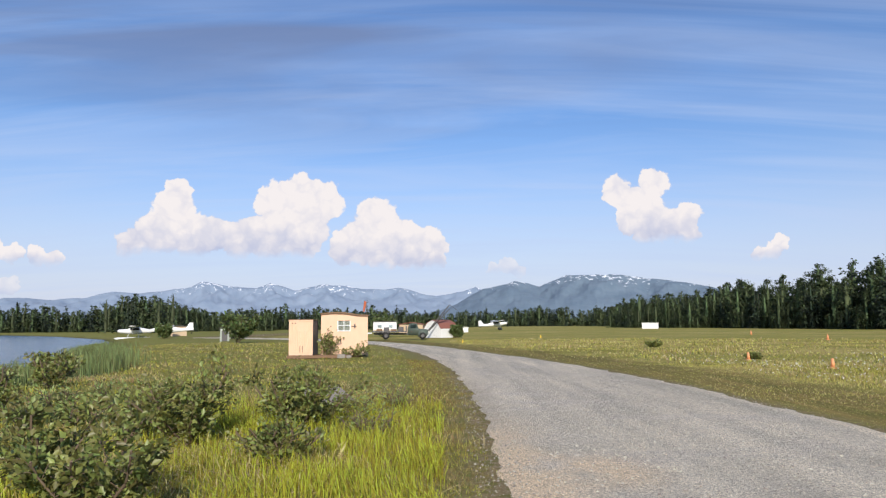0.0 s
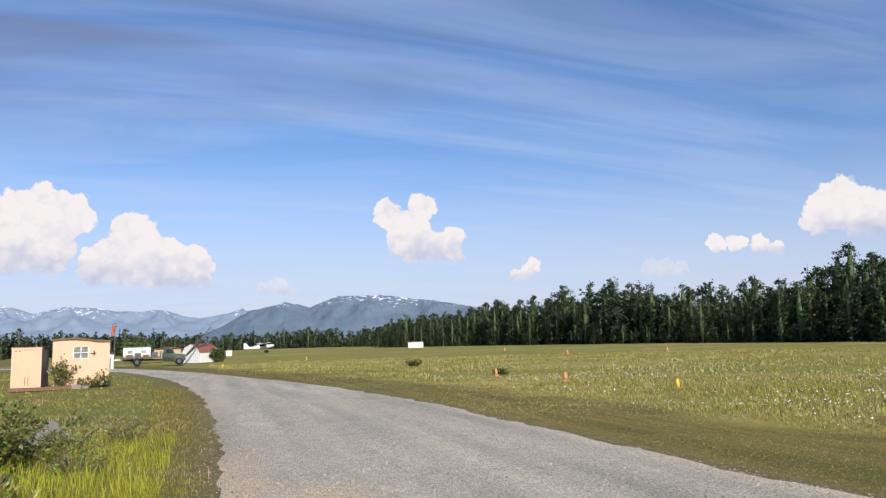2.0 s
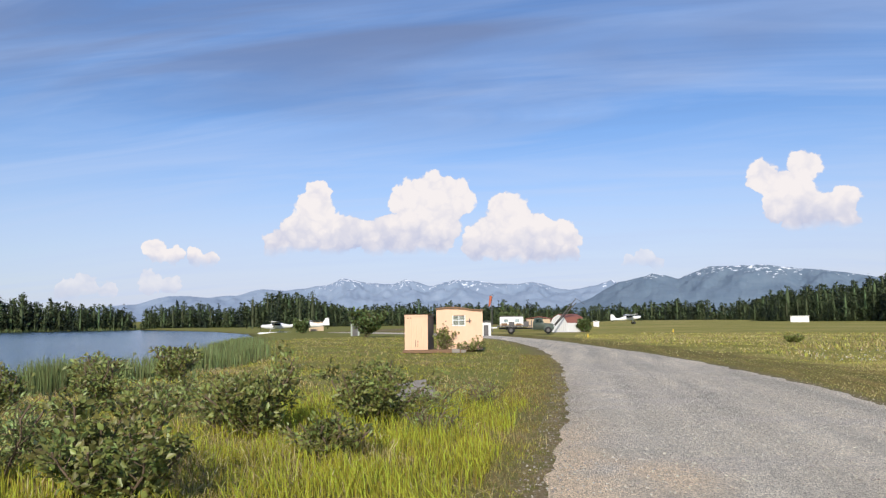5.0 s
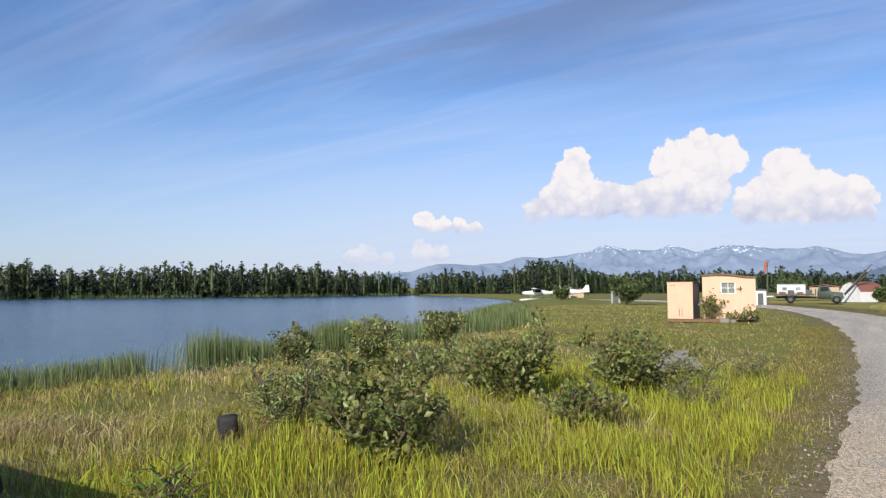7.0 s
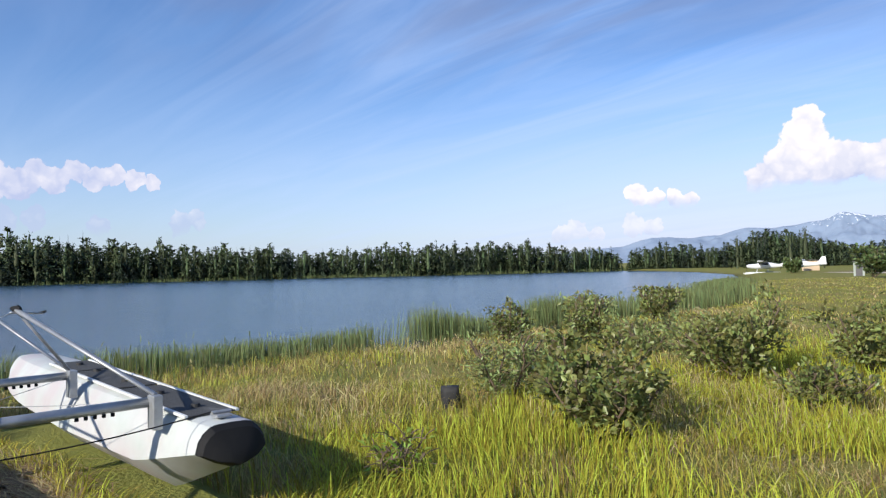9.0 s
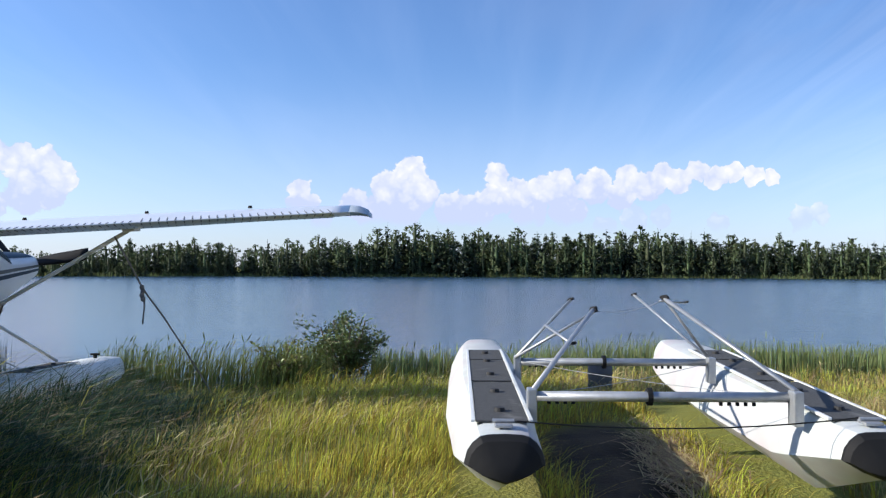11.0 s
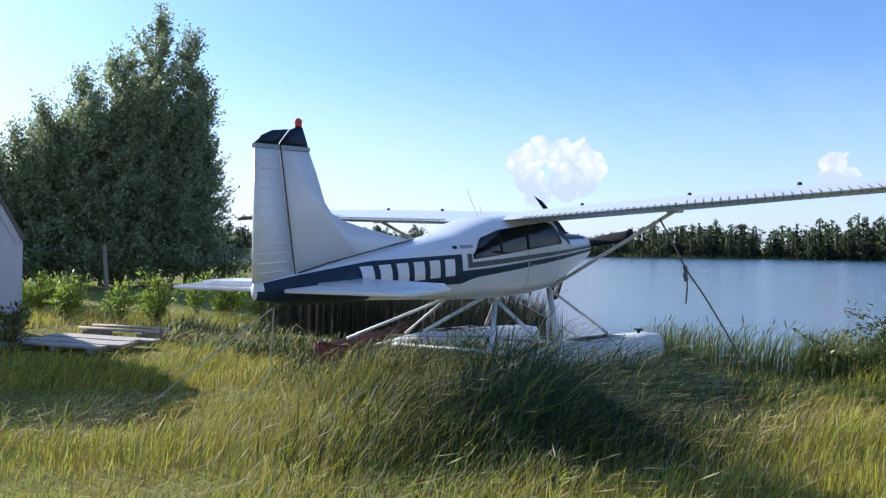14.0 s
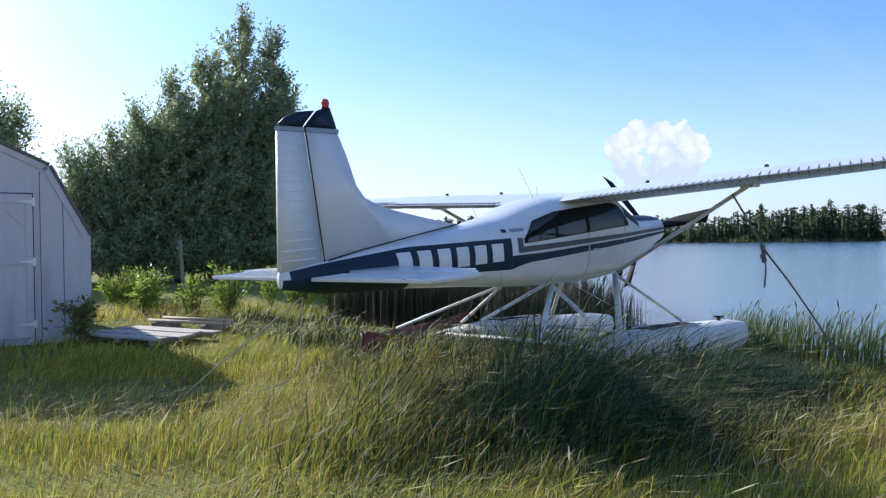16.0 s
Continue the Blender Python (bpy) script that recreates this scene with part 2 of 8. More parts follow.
def surface(name, base, second=None, scale=8.0, rough=0.6, metal=0.0, bump=0.0, bump_scale=None, spot=None, spot_scale=1.0, spot_at=(0.52, 0.68), stretch=(1, 1, 1), hue=0.0, through_light=0.0, coords="Object", coat=0.0, detail=6.0):
    """A node material: two base colours mixed by grain, a third in patches, relief, and spread from piece to piece."""
    m = bpy.data.materials.new(name)
    m.use_nodes = True
    nt = m.node_tree
    bsdf = nt.nodes["Principled BSDF"]
    bsdf.inputs["Roughness"].default_value, bsdf.inputs["Metallic"].default_value = rough, metal
    bsdf.inputs["Coat Weight"].default_value = coat
    co = nt.nodes.new("ShaderNodeTexCoord")
    mp = nt.nodes.new("ShaderNodeMapping")
    mp.inputs["Scale"].default_value = stretch
    nt.links.new(co.outputs[coords], mp.inputs[0])
    n = nt.nodes.new("ShaderNodeTexNoise")
    n.inputs["Scale"].default_value, n.inputs["Detail"].default_value, n.inputs["Roughness"].default_value = scale, detail, 0.62
    nt.links.new(mp.outputs[0], n.inputs["Vector"])
    sharp = nt.nodes.new("ShaderNodeMapRange")
    sharp.inputs["From Min"].default_value, sharp.inputs["From Max"].default_value = 0.3, 0.7
    nt.links.new(n.outputs["Fac"], sharp.inputs["Value"])
    mix = nt.nodes.new("ShaderNodeMix")
    mix.data_type = "RGBA"
    nt.links.new(sharp.outputs[0], mix.inputs["Factor"])
    second = second or tuple(0.8 * c for c in base)
    mix.inputs[6].default_value, mix.inputs[7].default_value = (*base, 1), (*second, 1)
    colour = mix.outputs[2]
    if spot:
        s = nt.nodes.new("ShaderNodeTexNoise")
        s.inputs["Scale"].default_value, s.inputs["Detail"].default_value = spot_scale, 5
        nt.links.new(mp.outputs[0], s.inputs["Vector"])
        r = nt.nodes.new("ShaderNodeMapRange")
        r.inputs["From Min"].default_value, r.inputs["From Max"].default_value = spot_at
        nt.links.new(s.outputs["Fac"], r.inputs["Value"])
        mx = nt.nodes.new("ShaderNodeMix")
        mx.data_type = "RGBA"
        nt.links.new(r.outputs[0], mx.inputs["Factor"])
        nt.links.new(colour, mx.inputs[6])
        mx.inputs[7].default_value = (*spot, 1)
        colour = mx.outputs[2]
    if hue:
        geo = nt.nodes.new("ShaderNodeNewGeometry")
        hs = nt.nodes.new("ShaderNodeHueSaturation")
        for sock, lo, hi in (("Value", 1 - hue, 1 + hue), ("Hue", 0.5 - 0.08 * hue, 0.5 + 0.08 * hue)):
            mr = nt.nodes.new("ShaderNodeMapRange")
            mr.inputs["To Min"].default_value, mr.inputs["To Max"].default_value = lo, hi
            nt.links.new(geo.outputs["Random Per Island"], mr.inputs["Value"])
            nt.links.new(mr.outputs[0], hs.inputs[sock])
        nt.links.new(colour, hs.inputs["Color"])
        colour = hs.outputs[0]
    nt.links.new(colour, bsdf.inputs["Base Color"])
    if bump:
        b = nt.nodes.new("ShaderNodeBump")
        b.inputs["Strength"].default_value, b.inputs["Distance"].default_value = bump, 0.02
        h = n
        if bump_scale:
            h = nt.nodes.new("ShaderNodeTexNoise")
            h.inputs["Scale"].default_value, h.inputs["Detail"].default_value = bump_scale, 5
            nt.links.new(mp.outputs[0], h.inputs["Vector"])
        nt.links.new(h.outputs["Fac"], b.inputs["Height"])
        nt.links.new(b.outputs[0], bsdf.inputs["Normal"])
    if through_light:
        tr = nt.nodes.new("ShaderNodeBsdfTranslucent")
        nt.links.new(colour, tr.inputs["Color"])
        ms = nt.nodes.new("ShaderNodeMixShader")
        ms.inputs[0].default_value = through_light
        nt.links.new(bsdf.outputs[0], ms.inputs[1])
        nt.links.new(tr.outputs[0], ms.inputs[2])
        nt.links.new(ms.outputs[0], nt.nodes["Material Output"].inputs["Surface"])
    return m


def mesh_from(name, verts, faces, material, smooth=False):
    me = bpy.data.meshes.new(name)
    me.from_pydata(verts, [], faces)
    me.materials.append(material)
    if smooth:
        me.shade_smooth()
    return me


def part(name, bm, material, parent, label="", smooth=False):
    """Links a bmesh as one mesh object under a thing or a part."""
    me = bpy.data.meshes.new(name)
    bm.normal_update()
    bm.to_mesh(me)
    bm.free()
    me.materials.append(material)
    if smooth:
        me.shade_smooth()
    ob = new(name, me)
    ob.parent = parent
    return tagged(ob, label)


def part_data(name, me, parent, label=""):
    ob = new(name, me)
    ob.parent = parent
    return tagged(ob, label)


def thing(name, label, category, m=None, group="", kind=""):
    ob = new(name)
    ob.matrix_world = m or Matrix()
    return tagged(ob, label, category, group, kind)


def box(bm, lo, hi, bevel=0.0, m=None):
    """A bevelled block between two corners."""
    lo, hi = Vector(lo), Vector(hi)
    tmp = bmesh.new()
    bmesh.ops.create_cube(tmp, size=1)
    bmesh.ops.transform(tmp, matrix=Matrix.Translation((lo + hi) / 2) @ Matrix.Diagonal((*(hi - lo), 1)), verts=tmp.verts)
    if bevel:
        bmesh.ops.bevel(tmp, geom=tmp.edges[:], offset=bevel, segments=2, affect="EDGES", profile=0.6)
    merge(bm, tmp, m)
    return bm


def merge(bm, tmp, m=None):
    if m:
        bmesh.ops.transform(tmp, matrix=m, verts=tmp.verts)
    me = bpy.data.meshes.new("t")
    tmp.to_mesh(me)
    tmp.free()
    bm.from_mesh(me)
    bpy.data.meshes.remove(me)


def rod(bm, a, b, r, r2=None, n=10, flat=1.0, up=(0, 0, 1)):
    """A round or flattened bar from a to b."""
    a, b = Vector(a), Vector(b)
    d = b - a
    q = d.to_track_quat("Z", "Y" if abs(d.normalized().dot(Vector(up))) < 0.95 else "X")
    tmp = bmesh.new()
    bmesh.ops.create_cone(tmp, cap_ends=True, segments=n, radius1=r, radius2=r if r2 is None else r2, depth=d.length)
    merge(bm, tmp, Matrix.Translation((a + b) / 2) @ q.to_matrix().to_4x4() @ Matrix.Diagonal((1, flat, 1, 1)))
    return bm


def tube(bm, pts, r, n=6):
    """A pipe or rope through a row of points."""
    pts = [Vector(p) for p in pts]
    rings = []
    for i, p in enumerate(pts):
        d = (pts[min(i + 1, len(pts) - 1)] - pts[max(i - 1, 0)]).normalized()
        side = d.orthogonal().normalized() if i == 0 else (rings_side - d * rings_side.dot(d)).normalized()
        rings_side = side
        up = d.cross(side)
        rings.append([bm.verts.new(p + r * (math.cos(k * math.tau / n) * side + math.sin(k * math.tau / n) * up)) for k in range(n)])
    for ra, rb in zip(rings, rings[1:]):
        for k in range(n):
            bm.faces.new((ra[k], ra[(k + 1) % n], rb[(k + 1) % n], rb[k]))
    bm.faces.new(rings[0][::-1])
    bm.faces.new(rings[-1])
    return bm


def loft(bm, rings, caps=True):
    """Skin over rings of points, each with the same number."""
    vs = [[bm.verts.new(p) for p in ring] for ring in rings]
    n = len(vs[0])
    for ra, rb in zip(vs, vs[1:]):
        for k in range(n):
            bm.faces.new((ra[k], ra[(k + 1) % n], rb[(k + 1) % n], rb[k]))
    if caps:
        bm.faces.new(vs[0][::-1])
        bm.faces.new(vs[-1])
    bmesh.ops.recalc_face_normals(bm, faces=bm.faces[:])
    return bm


def lerp_table(rows, x):
    xs = [r[0] for r in rows]
    return [float(np.interp(x, xs, [r[i] for r in rows])) for i in range(1, len(rows[0]))]


# ---- lie of the land ----
WATER_Z = -0.47
SHORE = [(-150, 235), (-90, 170), (-58, 124), (-38, 84), (-31, 66), (-21, 45), (-16.8, 35), (-15.6, 25), (-15.2, 17), (-14.4, 13.5), (-14.6, 9), (-13.6, 3), (-12.8, -2), (-11.6, -6), (-11.2, -9), (-12.5, -14), (-17, -22), (-26, -34), (-45, -60), (-60, -110), (-60, -240)]
FAR_SHORE = [(-95, -235), (-140, -185), (-185, -125), (-212, -70), (-222, -5), (-220, 40), (-212, 85), (-195, 130), (-168, 180), (-150, 235)]
LAKE = np.array(SHORE + FAR_SHORE[:-1])


def lake_distance(x, y):
    """Metres from the water's edge, positive on land."""
    x, y = np.asarray(x, float), np.asarray(y, float)
    best = np.full(x.shape, 1e9)
    inside = np.zeros(x.shape, bool)
    for (ax, ay), (bx, by) in zip(LAKE, np.roll(LAKE, -1, axis=0)):
        dx, dy = bx - ax, by - ay
        t = np.clip(((x - ax) * dx + (y - ay) * dy) / (dx * dx + dy * dy), 0, 1)
        best = np.minimum(best, np.hypot(x - ax - t * dx, y - ay - t * dy))
        cross = (ay > y) != (by > y)
        with np.errstate(divide="ignore", invalid="ignore"):
            inside ^= cross & (x < ax + (y - ay) * dx / (dy if dy else 1e-9))
    return np.where(inside, -best, best)


ROAD_L = [(-60, 2.6), (-20, 1.3), (0, 0.85), (7, 0.63), (14.7, 0.73), (18.6, 0.64), (27, 0.32), (35, -0.38), (43.6, -1.48), (54, -3.5), (62, -5.45), (75, -10.5), (90, -20), (110, -38)]
ROAD_R = [(-60, 9.0), (-20, 7.6), (0, 6.9), (7, 6.6), (14, 6.4), (19.5, 6.35), (27, 5.6), (35, 4.4), (43.6, 2.4), (54, 0.1), (62, -2.2), (75, -6.6), (90, -14), (110, -31)]


def road_edges(y):
    return np.interp(y, *zip(*ROAD_L)), np.interp(y, *zip(*ROAD_R))


def wave(x, y, s, seed=0.0):
    """A cheap smooth roll of the ground, about -1 to 1."""
    return (np.sin(x / s + 1.3 * seed) * np.cos(y / s * 1.17 + seed) + 0.5 * np.sin(x / s * 2.3 + y / s * 1.9 + 2 * seed)) / 1.5


def ground_z(x, y):
    x, y = np.asarray(x, float), np.asarray(y, float)
    d = lake_distance(x, y)
    s = np.clip(d / 6.5, 0, 1)
    bank = (WATER_Z - 0.03) * (1 - s * s * (3 - 2 * s))
    bed = np.clip(d, -8, 0) * 0.12
    l, r = road_edges(y)
    off = np.maximum(np.maximum(l - 1.2 - x, x - r - 1.2), 0)
    rough = np.clip(off / 4, 0, 1) * np.clip(d / 3, 0, 1)
    far = np.hypot(x, y)
    return bank + bed + rough * (0.05 * wave(x, y, 1.9) + 0.03 * wave(x, y, 0.7, 2)) + 0.0035 * np.clip(y - 40, 0, 260) * np.clip((x + 10) / 30, 0, 1) + np.clip(d, 0, 1) * 0.004 * np.clip(far - 260, 0, 3000)


def ground_sheet():
    radii = [0.6]
    while radii[-1] < 4400:
        radii.append(radii[-1] * 1.034 + 0.02)
    radii, n = np.array(radii), 420
    ang = np.linspace(0, math.tau, n, endpoint=False)
    x, y = np.outer(radii, np.cos(ang)).ravel(), np.outer(radii, np.sin(ang)).ravel()
    z = ground_z(x, y)
    verts = np.column_stack([x, y, z])
    k = len(radii)
    i, j = np.meshgrid(np.arange(k - 1), np.arange(n), indexing="ij")
    a = (i * n + j).ravel()
    b = (i * n + (j + 1) % n).ravel()
    faces = np.column_stack([a, a + n, b + n, b]).tolist()
    faces.append(list(range(n)))
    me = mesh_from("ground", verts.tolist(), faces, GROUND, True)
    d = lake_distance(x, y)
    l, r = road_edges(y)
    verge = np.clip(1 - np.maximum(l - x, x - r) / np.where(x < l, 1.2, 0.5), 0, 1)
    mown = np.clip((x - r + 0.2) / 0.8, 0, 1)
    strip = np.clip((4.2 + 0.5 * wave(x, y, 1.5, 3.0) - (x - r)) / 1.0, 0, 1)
    for key, val in (("verge", verge), ("mown", mown), ("strip", strip), ("shore", np.clip(1 - d / 2.5, 0, 1)), ("soil_shade", np.clip(2.2 - 2 * np.hypot((x + 5.1) / 2.0, (y - 1.5) / 0.72) + 0.25 * wave(x, y, 0.3, 1.0), 0, 1))):
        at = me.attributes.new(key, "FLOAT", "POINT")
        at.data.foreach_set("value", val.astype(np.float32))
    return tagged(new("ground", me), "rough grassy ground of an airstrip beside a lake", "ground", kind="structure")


def ground_material():
    m = bpy.data.materials.new("grass_ground")
    m.use_nodes = True
    nt = m.node_tree
    bsdf = nt.nodes["Principled BSDF"]
    bsdf.inputs["Roughness"].default_value = 0.95
    bsdf.inputs["Specular IOR Level"].default_value = 0.1
    co = nt.nodes.new("ShaderNodeTexCoord")

    def noise_at(scale, detail=5, lo=0.35, hi=0.65, stretch=None):
        n = nt.nodes.new("ShaderNodeTexNoise")
        n.inputs["Scale"].default_value, n.inputs["Detail"].default_value = scale, detail
        src = co.outputs["Object"]
        if stretch:
            mp = nt.nodes.new("ShaderNodeMapping")
            mp.inputs["Scale"].default_value = stretch
            mp.inputs["Rotation"].default_value = (0, 0, radians(12))
            nt.links.new(src, mp.inputs[0])
            src = mp.outputs[0]
        nt.links.new(src, n.inputs["Vector"])
        r = nt.nodes.new("ShaderNodeMapRange")
        r.inputs["From Min"].default_value, r.inputs["From Max"].default_value = lo, hi
        nt.links.new(n.outputs["Fac"], r.inputs["Value"])
        return r.outputs[0]

    def blend(f, a, b):
        mx = nt.nodes.new("ShaderNodeMix")
        mx.data_type = "RGBA"
        nt.links.new(f, mx.inputs["Factor"])
        for sock, v in ((6, a), (7, b)):
            if isinstance(v, tuple):
                mx.inputs[sock].default_value = (*v, 1)
            else:
                nt.links.new(v, mx.inputs[sock])
        return mx.outputs[2]

    def attr(key):
        a = nt.nodes.new("ShaderNodeAttribute")
        a.attribute_name = key
        return a.outputs["Fac"]

    wild = blend(noise_at(0.8), (0.15, 0.15, 0.035), (0.27, 0.225, 0.08))
    wild = blend(noise_at(0.16, 5, 0.42, 0.6), wild, (0.20, 0.215, 0.055))
    wild = blend(noise_at(9), wild, (0.19, 0.185, 0.045))
    field = blend(noise_at(0.30, 7, 0.42, 0.58, (0.16, 1.0, 1)), (0.25, 0.225, 0.055), (0.40, 0.325, 0.115))
    field = blend(noise_at(0.05, 4, 0.45, 0.6, (0.3, 1.0, 1)), field, (0.27, 0.25, 0.06))
    field = blend(noise_at(3.0, 8, 0.5, 0.75), field, (0.17, 0.185, 0.045))
    # the strip kept short along the road, streaked the way the mower goes
    strip = blend(noise_at(1.3, 7, 0.38, 0.62, (1.0, 0.07, 1)), (0.12, 0.105, 0.03), (0.26, 0.19, 0.065))
    strip = blend(noise_at(7, 5, 0.42, 0.62, (1.0, 0.05, 1)), strip, (0.135, 0.13, 0.032))
    strip = blend(noise_at(18, 5, 0.5, 0.68), strip, (0.27, 0.205, 0.075))
    field = blend(attr("strip"), field, strip)
    verge = blend(noise_at(2.5, 8), (0.23, 0.165, 0.09), (0.145, 0.11, 0.055))
    verge = blend(noise_at(22, 4, 0.5, 0.62), verge, (0.33, 0.265, 0.18))
    verge = blend(noise_at(5, 6, 0.48, 0.6), verge, (0.15, 0.135, 0.045))
    col = blend(attr("mown"), wild, field)
    col = blend(attr("verge"), col, verge)
    col = blend(attr("shore"), col, (0.05, 0.042, 0.026))
    # bare soil, darkened in its colour for the shadow between the floats
    col = blend(attr("soil_shade"), col, blend(noise_at(2.2), (0.035, 0.028, 0.02), (0.08, 0.06, 0.04)))
    nt.links.new(col, bsdf.inputs["Base Color"])
    b = nt.nodes.new("ShaderNodeBump")
    b.inputs["Strength"].default_value, b.inputs["Distance"].default_value = 0.6, 0.05
    nt.links.new(noise_at(30, 6, 0, 1), b.inputs["Height"])
    nt.links.new(b.outputs[0], bsdf.inputs["Normal"])
    return m


def water_material():
    m = bpy.data.materials.new("lake_water")
    m.use_nodes = True
    nt = m.node_tree
    bsdf = nt.nodes["Principled BSDF"]
    bsdf.inputs["Base Color"].default_value = (0.018, 0.045, 0.075, 1)
    bsdf.inputs["Roughness"].default_value = 0.17
    bsdf.inputs["IOR"].default_value = 1.33
    co = nt.nodes.new("ShaderNodeTexCoord")
    heights = []
    for scale, amount, st in ((1.5, 0.8, (1.0, 0.45, 1)), (5.0, 0.4, (1.0, 0.6, 1)), (0.35, 0.25, (1, 0.3, 1))):
        mp = nt.nodes.new("ShaderNodeMapping")
        mp.inputs["Scale"].default_value, mp.inputs["Rotation"].default_value = st, (0, 0, radians(25))
        nt.links.new(co.outputs["Object"], mp.inputs[0])
        n = nt.nodes.new("ShaderNodeTexNoise")
        n.inputs["Scale"].default_value, n.inputs["Detail"].default_value = scale, 3
        nt.links.new(mp.outputs[0], n.inputs["Vector"])
        mu = nt.nodes.new("ShaderNodeMath")
        mu.operation = "MULTIPLY"
        mu.inputs[1].default_value = amount
        nt.links.new(n.outputs["Fac"], mu.inputs[0])
        heights.append(mu.outputs[0])
    total = heights[0]
    for h in heights[1:]:
        ad = nt.nodes.new("ShaderNodeMath")
        nt.links.new(total, ad.inputs[0])
        nt.links.new(h, ad.inputs[1])
        total = ad.outputs[0]
    b = nt.nodes.new("ShaderNodeBump")
    b.inputs["Strength"].default_value, b.inputs["Distance"].default_value = 0.75, 0.17
    nt.links.new(total, b.inputs["Height"])
    # the water lies calmer in the lee of the bank
    reach = nt.nodes.new("ShaderNodeVectorMath")
    reach.operation = "DOT_PRODUCT"
    reach.inputs[1].default_value = (0.5, -0.8, 0.0)
    nt.links.new(co.outputs["Object"], reach.inputs[0])
    lee = nt.nodes.new("ShaderNodeMapRange")
    lee.interpolation_type = "SMOOTHSTEP"
    for key, val in (("From Min", -40.0), ("From Max", 8.0), ("To Min", 0.62), ("To Max", 0.06)):
        lee.inputs[key].default_value = val
    nt.links.new(reach.outputs["Value"], lee.inputs["Value"])
    nt.links.new(lee.outputs[0], b.inputs["Strength"])
    nt.links.new(b.outputs[0], bsdf.inputs["Normal"])
    return m


GROUND, WATER = ground_material(), water_material()
ground_sheet()


def lake_sheet():
    bm = bmesh.new()
    vs = [bm.verts.new((x, y, WATER_Z)) for x, y in [(-400, -420), (-2, -420), (-8, -60), (-6, 20), (-12, 60), (-20, 420), (-400, 420)]]
    bm.faces.new(vs)
    bmesh.ops.recalc_face_normals(bm, faces=bm.faces[:])
    me = bpy.data.meshes.new("water")
    bm.to_mesh(me)
    bm.free()
    if me.polygons[0].normal.z < 0:
        me.flip_normals()
    me.materials.append(WATER)
    tagged(new("water", me), "rippled blue lake water reaching to the far woods", "water", kind="structure")


lake_sheet()



def gravel_material():
    """Packed grey gravel: stones, dusty tracks along the road, and tan sand at its edges."""
    m = bpy.data.materials.new("gravel")
    m.use_nodes = True
    nt = m.node_tree
    bsdf = nt.nodes["Principled BSDF"]
    bsdf.inputs["Roughness"].default_value, bsdf.inputs["Specular IOR Level"].default_value = 0.95, 0.15
    co = nt.nodes.new("ShaderNodeTexCoord")

    def grain(scale, lo, hi, stretch=(1, 1, 1), detail=5, turn=0.0):
        mp = nt.nodes.new("ShaderNodeMapping")
        mp.inputs["Scale"].default_value, mp.inputs["Rotation"].default_value = stretch, (0, 0, radians(turn))
        nt.links.new(co.outputs["Object"], mp.inputs[0])
        n = nt.nodes.new("ShaderNodeTexNoise")
        n.inputs["Scale"].default_value, n.inputs["Detail"].default_value = scale, detail
        nt.links.new(mp.outputs[0], n.inputs["Vector"])
        r = nt.nodes.new("ShaderNodeMapRange")
        r.inputs["From Min"].default_value, r.inputs["From Max"].default_value = lo, hi
        nt.links.new(n.outputs["Fac"], r.inputs["Value"])
        return r.outputs[0]

    def blend(f, a, b, kind="MIX"):
        mx = nt.nodes.new("ShaderNodeMix")
        mx.data_type, mx.blend_type = "RGBA", kind
        if isinstance(f, float):
            mx.inputs["Factor"].default_value = f
        else:
            nt.links.new(f, mx.inputs["Factor"])
        for sock, v in ((6, a), (7, b)):
            if isinstance(v, tuple):
                mx.inputs[sock].default_value = (*v, 1)
            else:
                nt.links.new(v, mx.inputs[sock])
        return mx.outputs[2]

    def times(a, b):
        q = nt.nodes.new("ShaderNodeMath")
        q.operation = "MULTIPLY"
        nt.links.new(a, q.inputs[0])
        nt.links.new(b, q.inputs[1])
        return q.outputs[0]

    col = blend(grain(1.0, 0.36, 0.64, (1.3, 0.10, 1), 7, -4), (0.45, 0.405, 0.325), (0.70, 0.615, 0.48))
    col = blend(grain(0.7, 0.5, 0.66, (0.35, 1.3, 1), 8), col, (0.58, 0.515, 0.43))
    col = blend(grain(2.6, 0.58, 0.76, (0.9, 0.9, 1), 9), col, (0.42, 0.38, 0.315))
    rim_attr = nt.nodes.new("ShaderNodeAttribute")
    rim_attr.attribute_name = "sandy"
    col = blend(times(rim_attr.outputs["Fac"], grain(1.1, 0.25, 0.5, (1, 0.7, 1), 7)), col, (0.72, 0.565, 0.385))
    stones = nt.nodes.new("ShaderNodeTexVoronoi")
    stones.inputs["Scale"].default_value = 66
    nt.links.new(co.outputs["Object"], stones.inputs["Vector"])
    tone = nt.nodes.new("ShaderNodeSeparateColor")
    nt.links.new(stones.outputs["Color"], tone.inputs[0])
    speck = nt.nodes.new("ShaderNodeMapRange")
    speck.inputs["To Min"].default_value, speck.inputs["To Max"].default_value = 0.4, 1.55
    nt.links.new(tone.outputs[0], speck.inputs["Value"])
    shade = nt.nodes.new("ShaderNodeCombineColor")
    for i in range(3):
        nt.links.new(speck.outputs[0], shade.inputs[i])
    col = blend(0.8, col, shade.outputs[0], "MULTIPLY")
    col = blend(grain(120, 0.58, 0.78, (1, 1, 1), 2), col, (0.30, 0.27, 0.24))
    nt.links.new(col, bsdf.inputs["Base Color"])
    b = nt.nodes.new("ShaderNodeBump")
    b.inputs["Strength"].default_value, b.inputs["Distance"].default_value = 0.9, 0.02
    b.invert = True
    nt.links.new(stones.outputs["Distance"], b.inputs["Height"])
    b2 = nt.nodes.new("ShaderNodeBump")
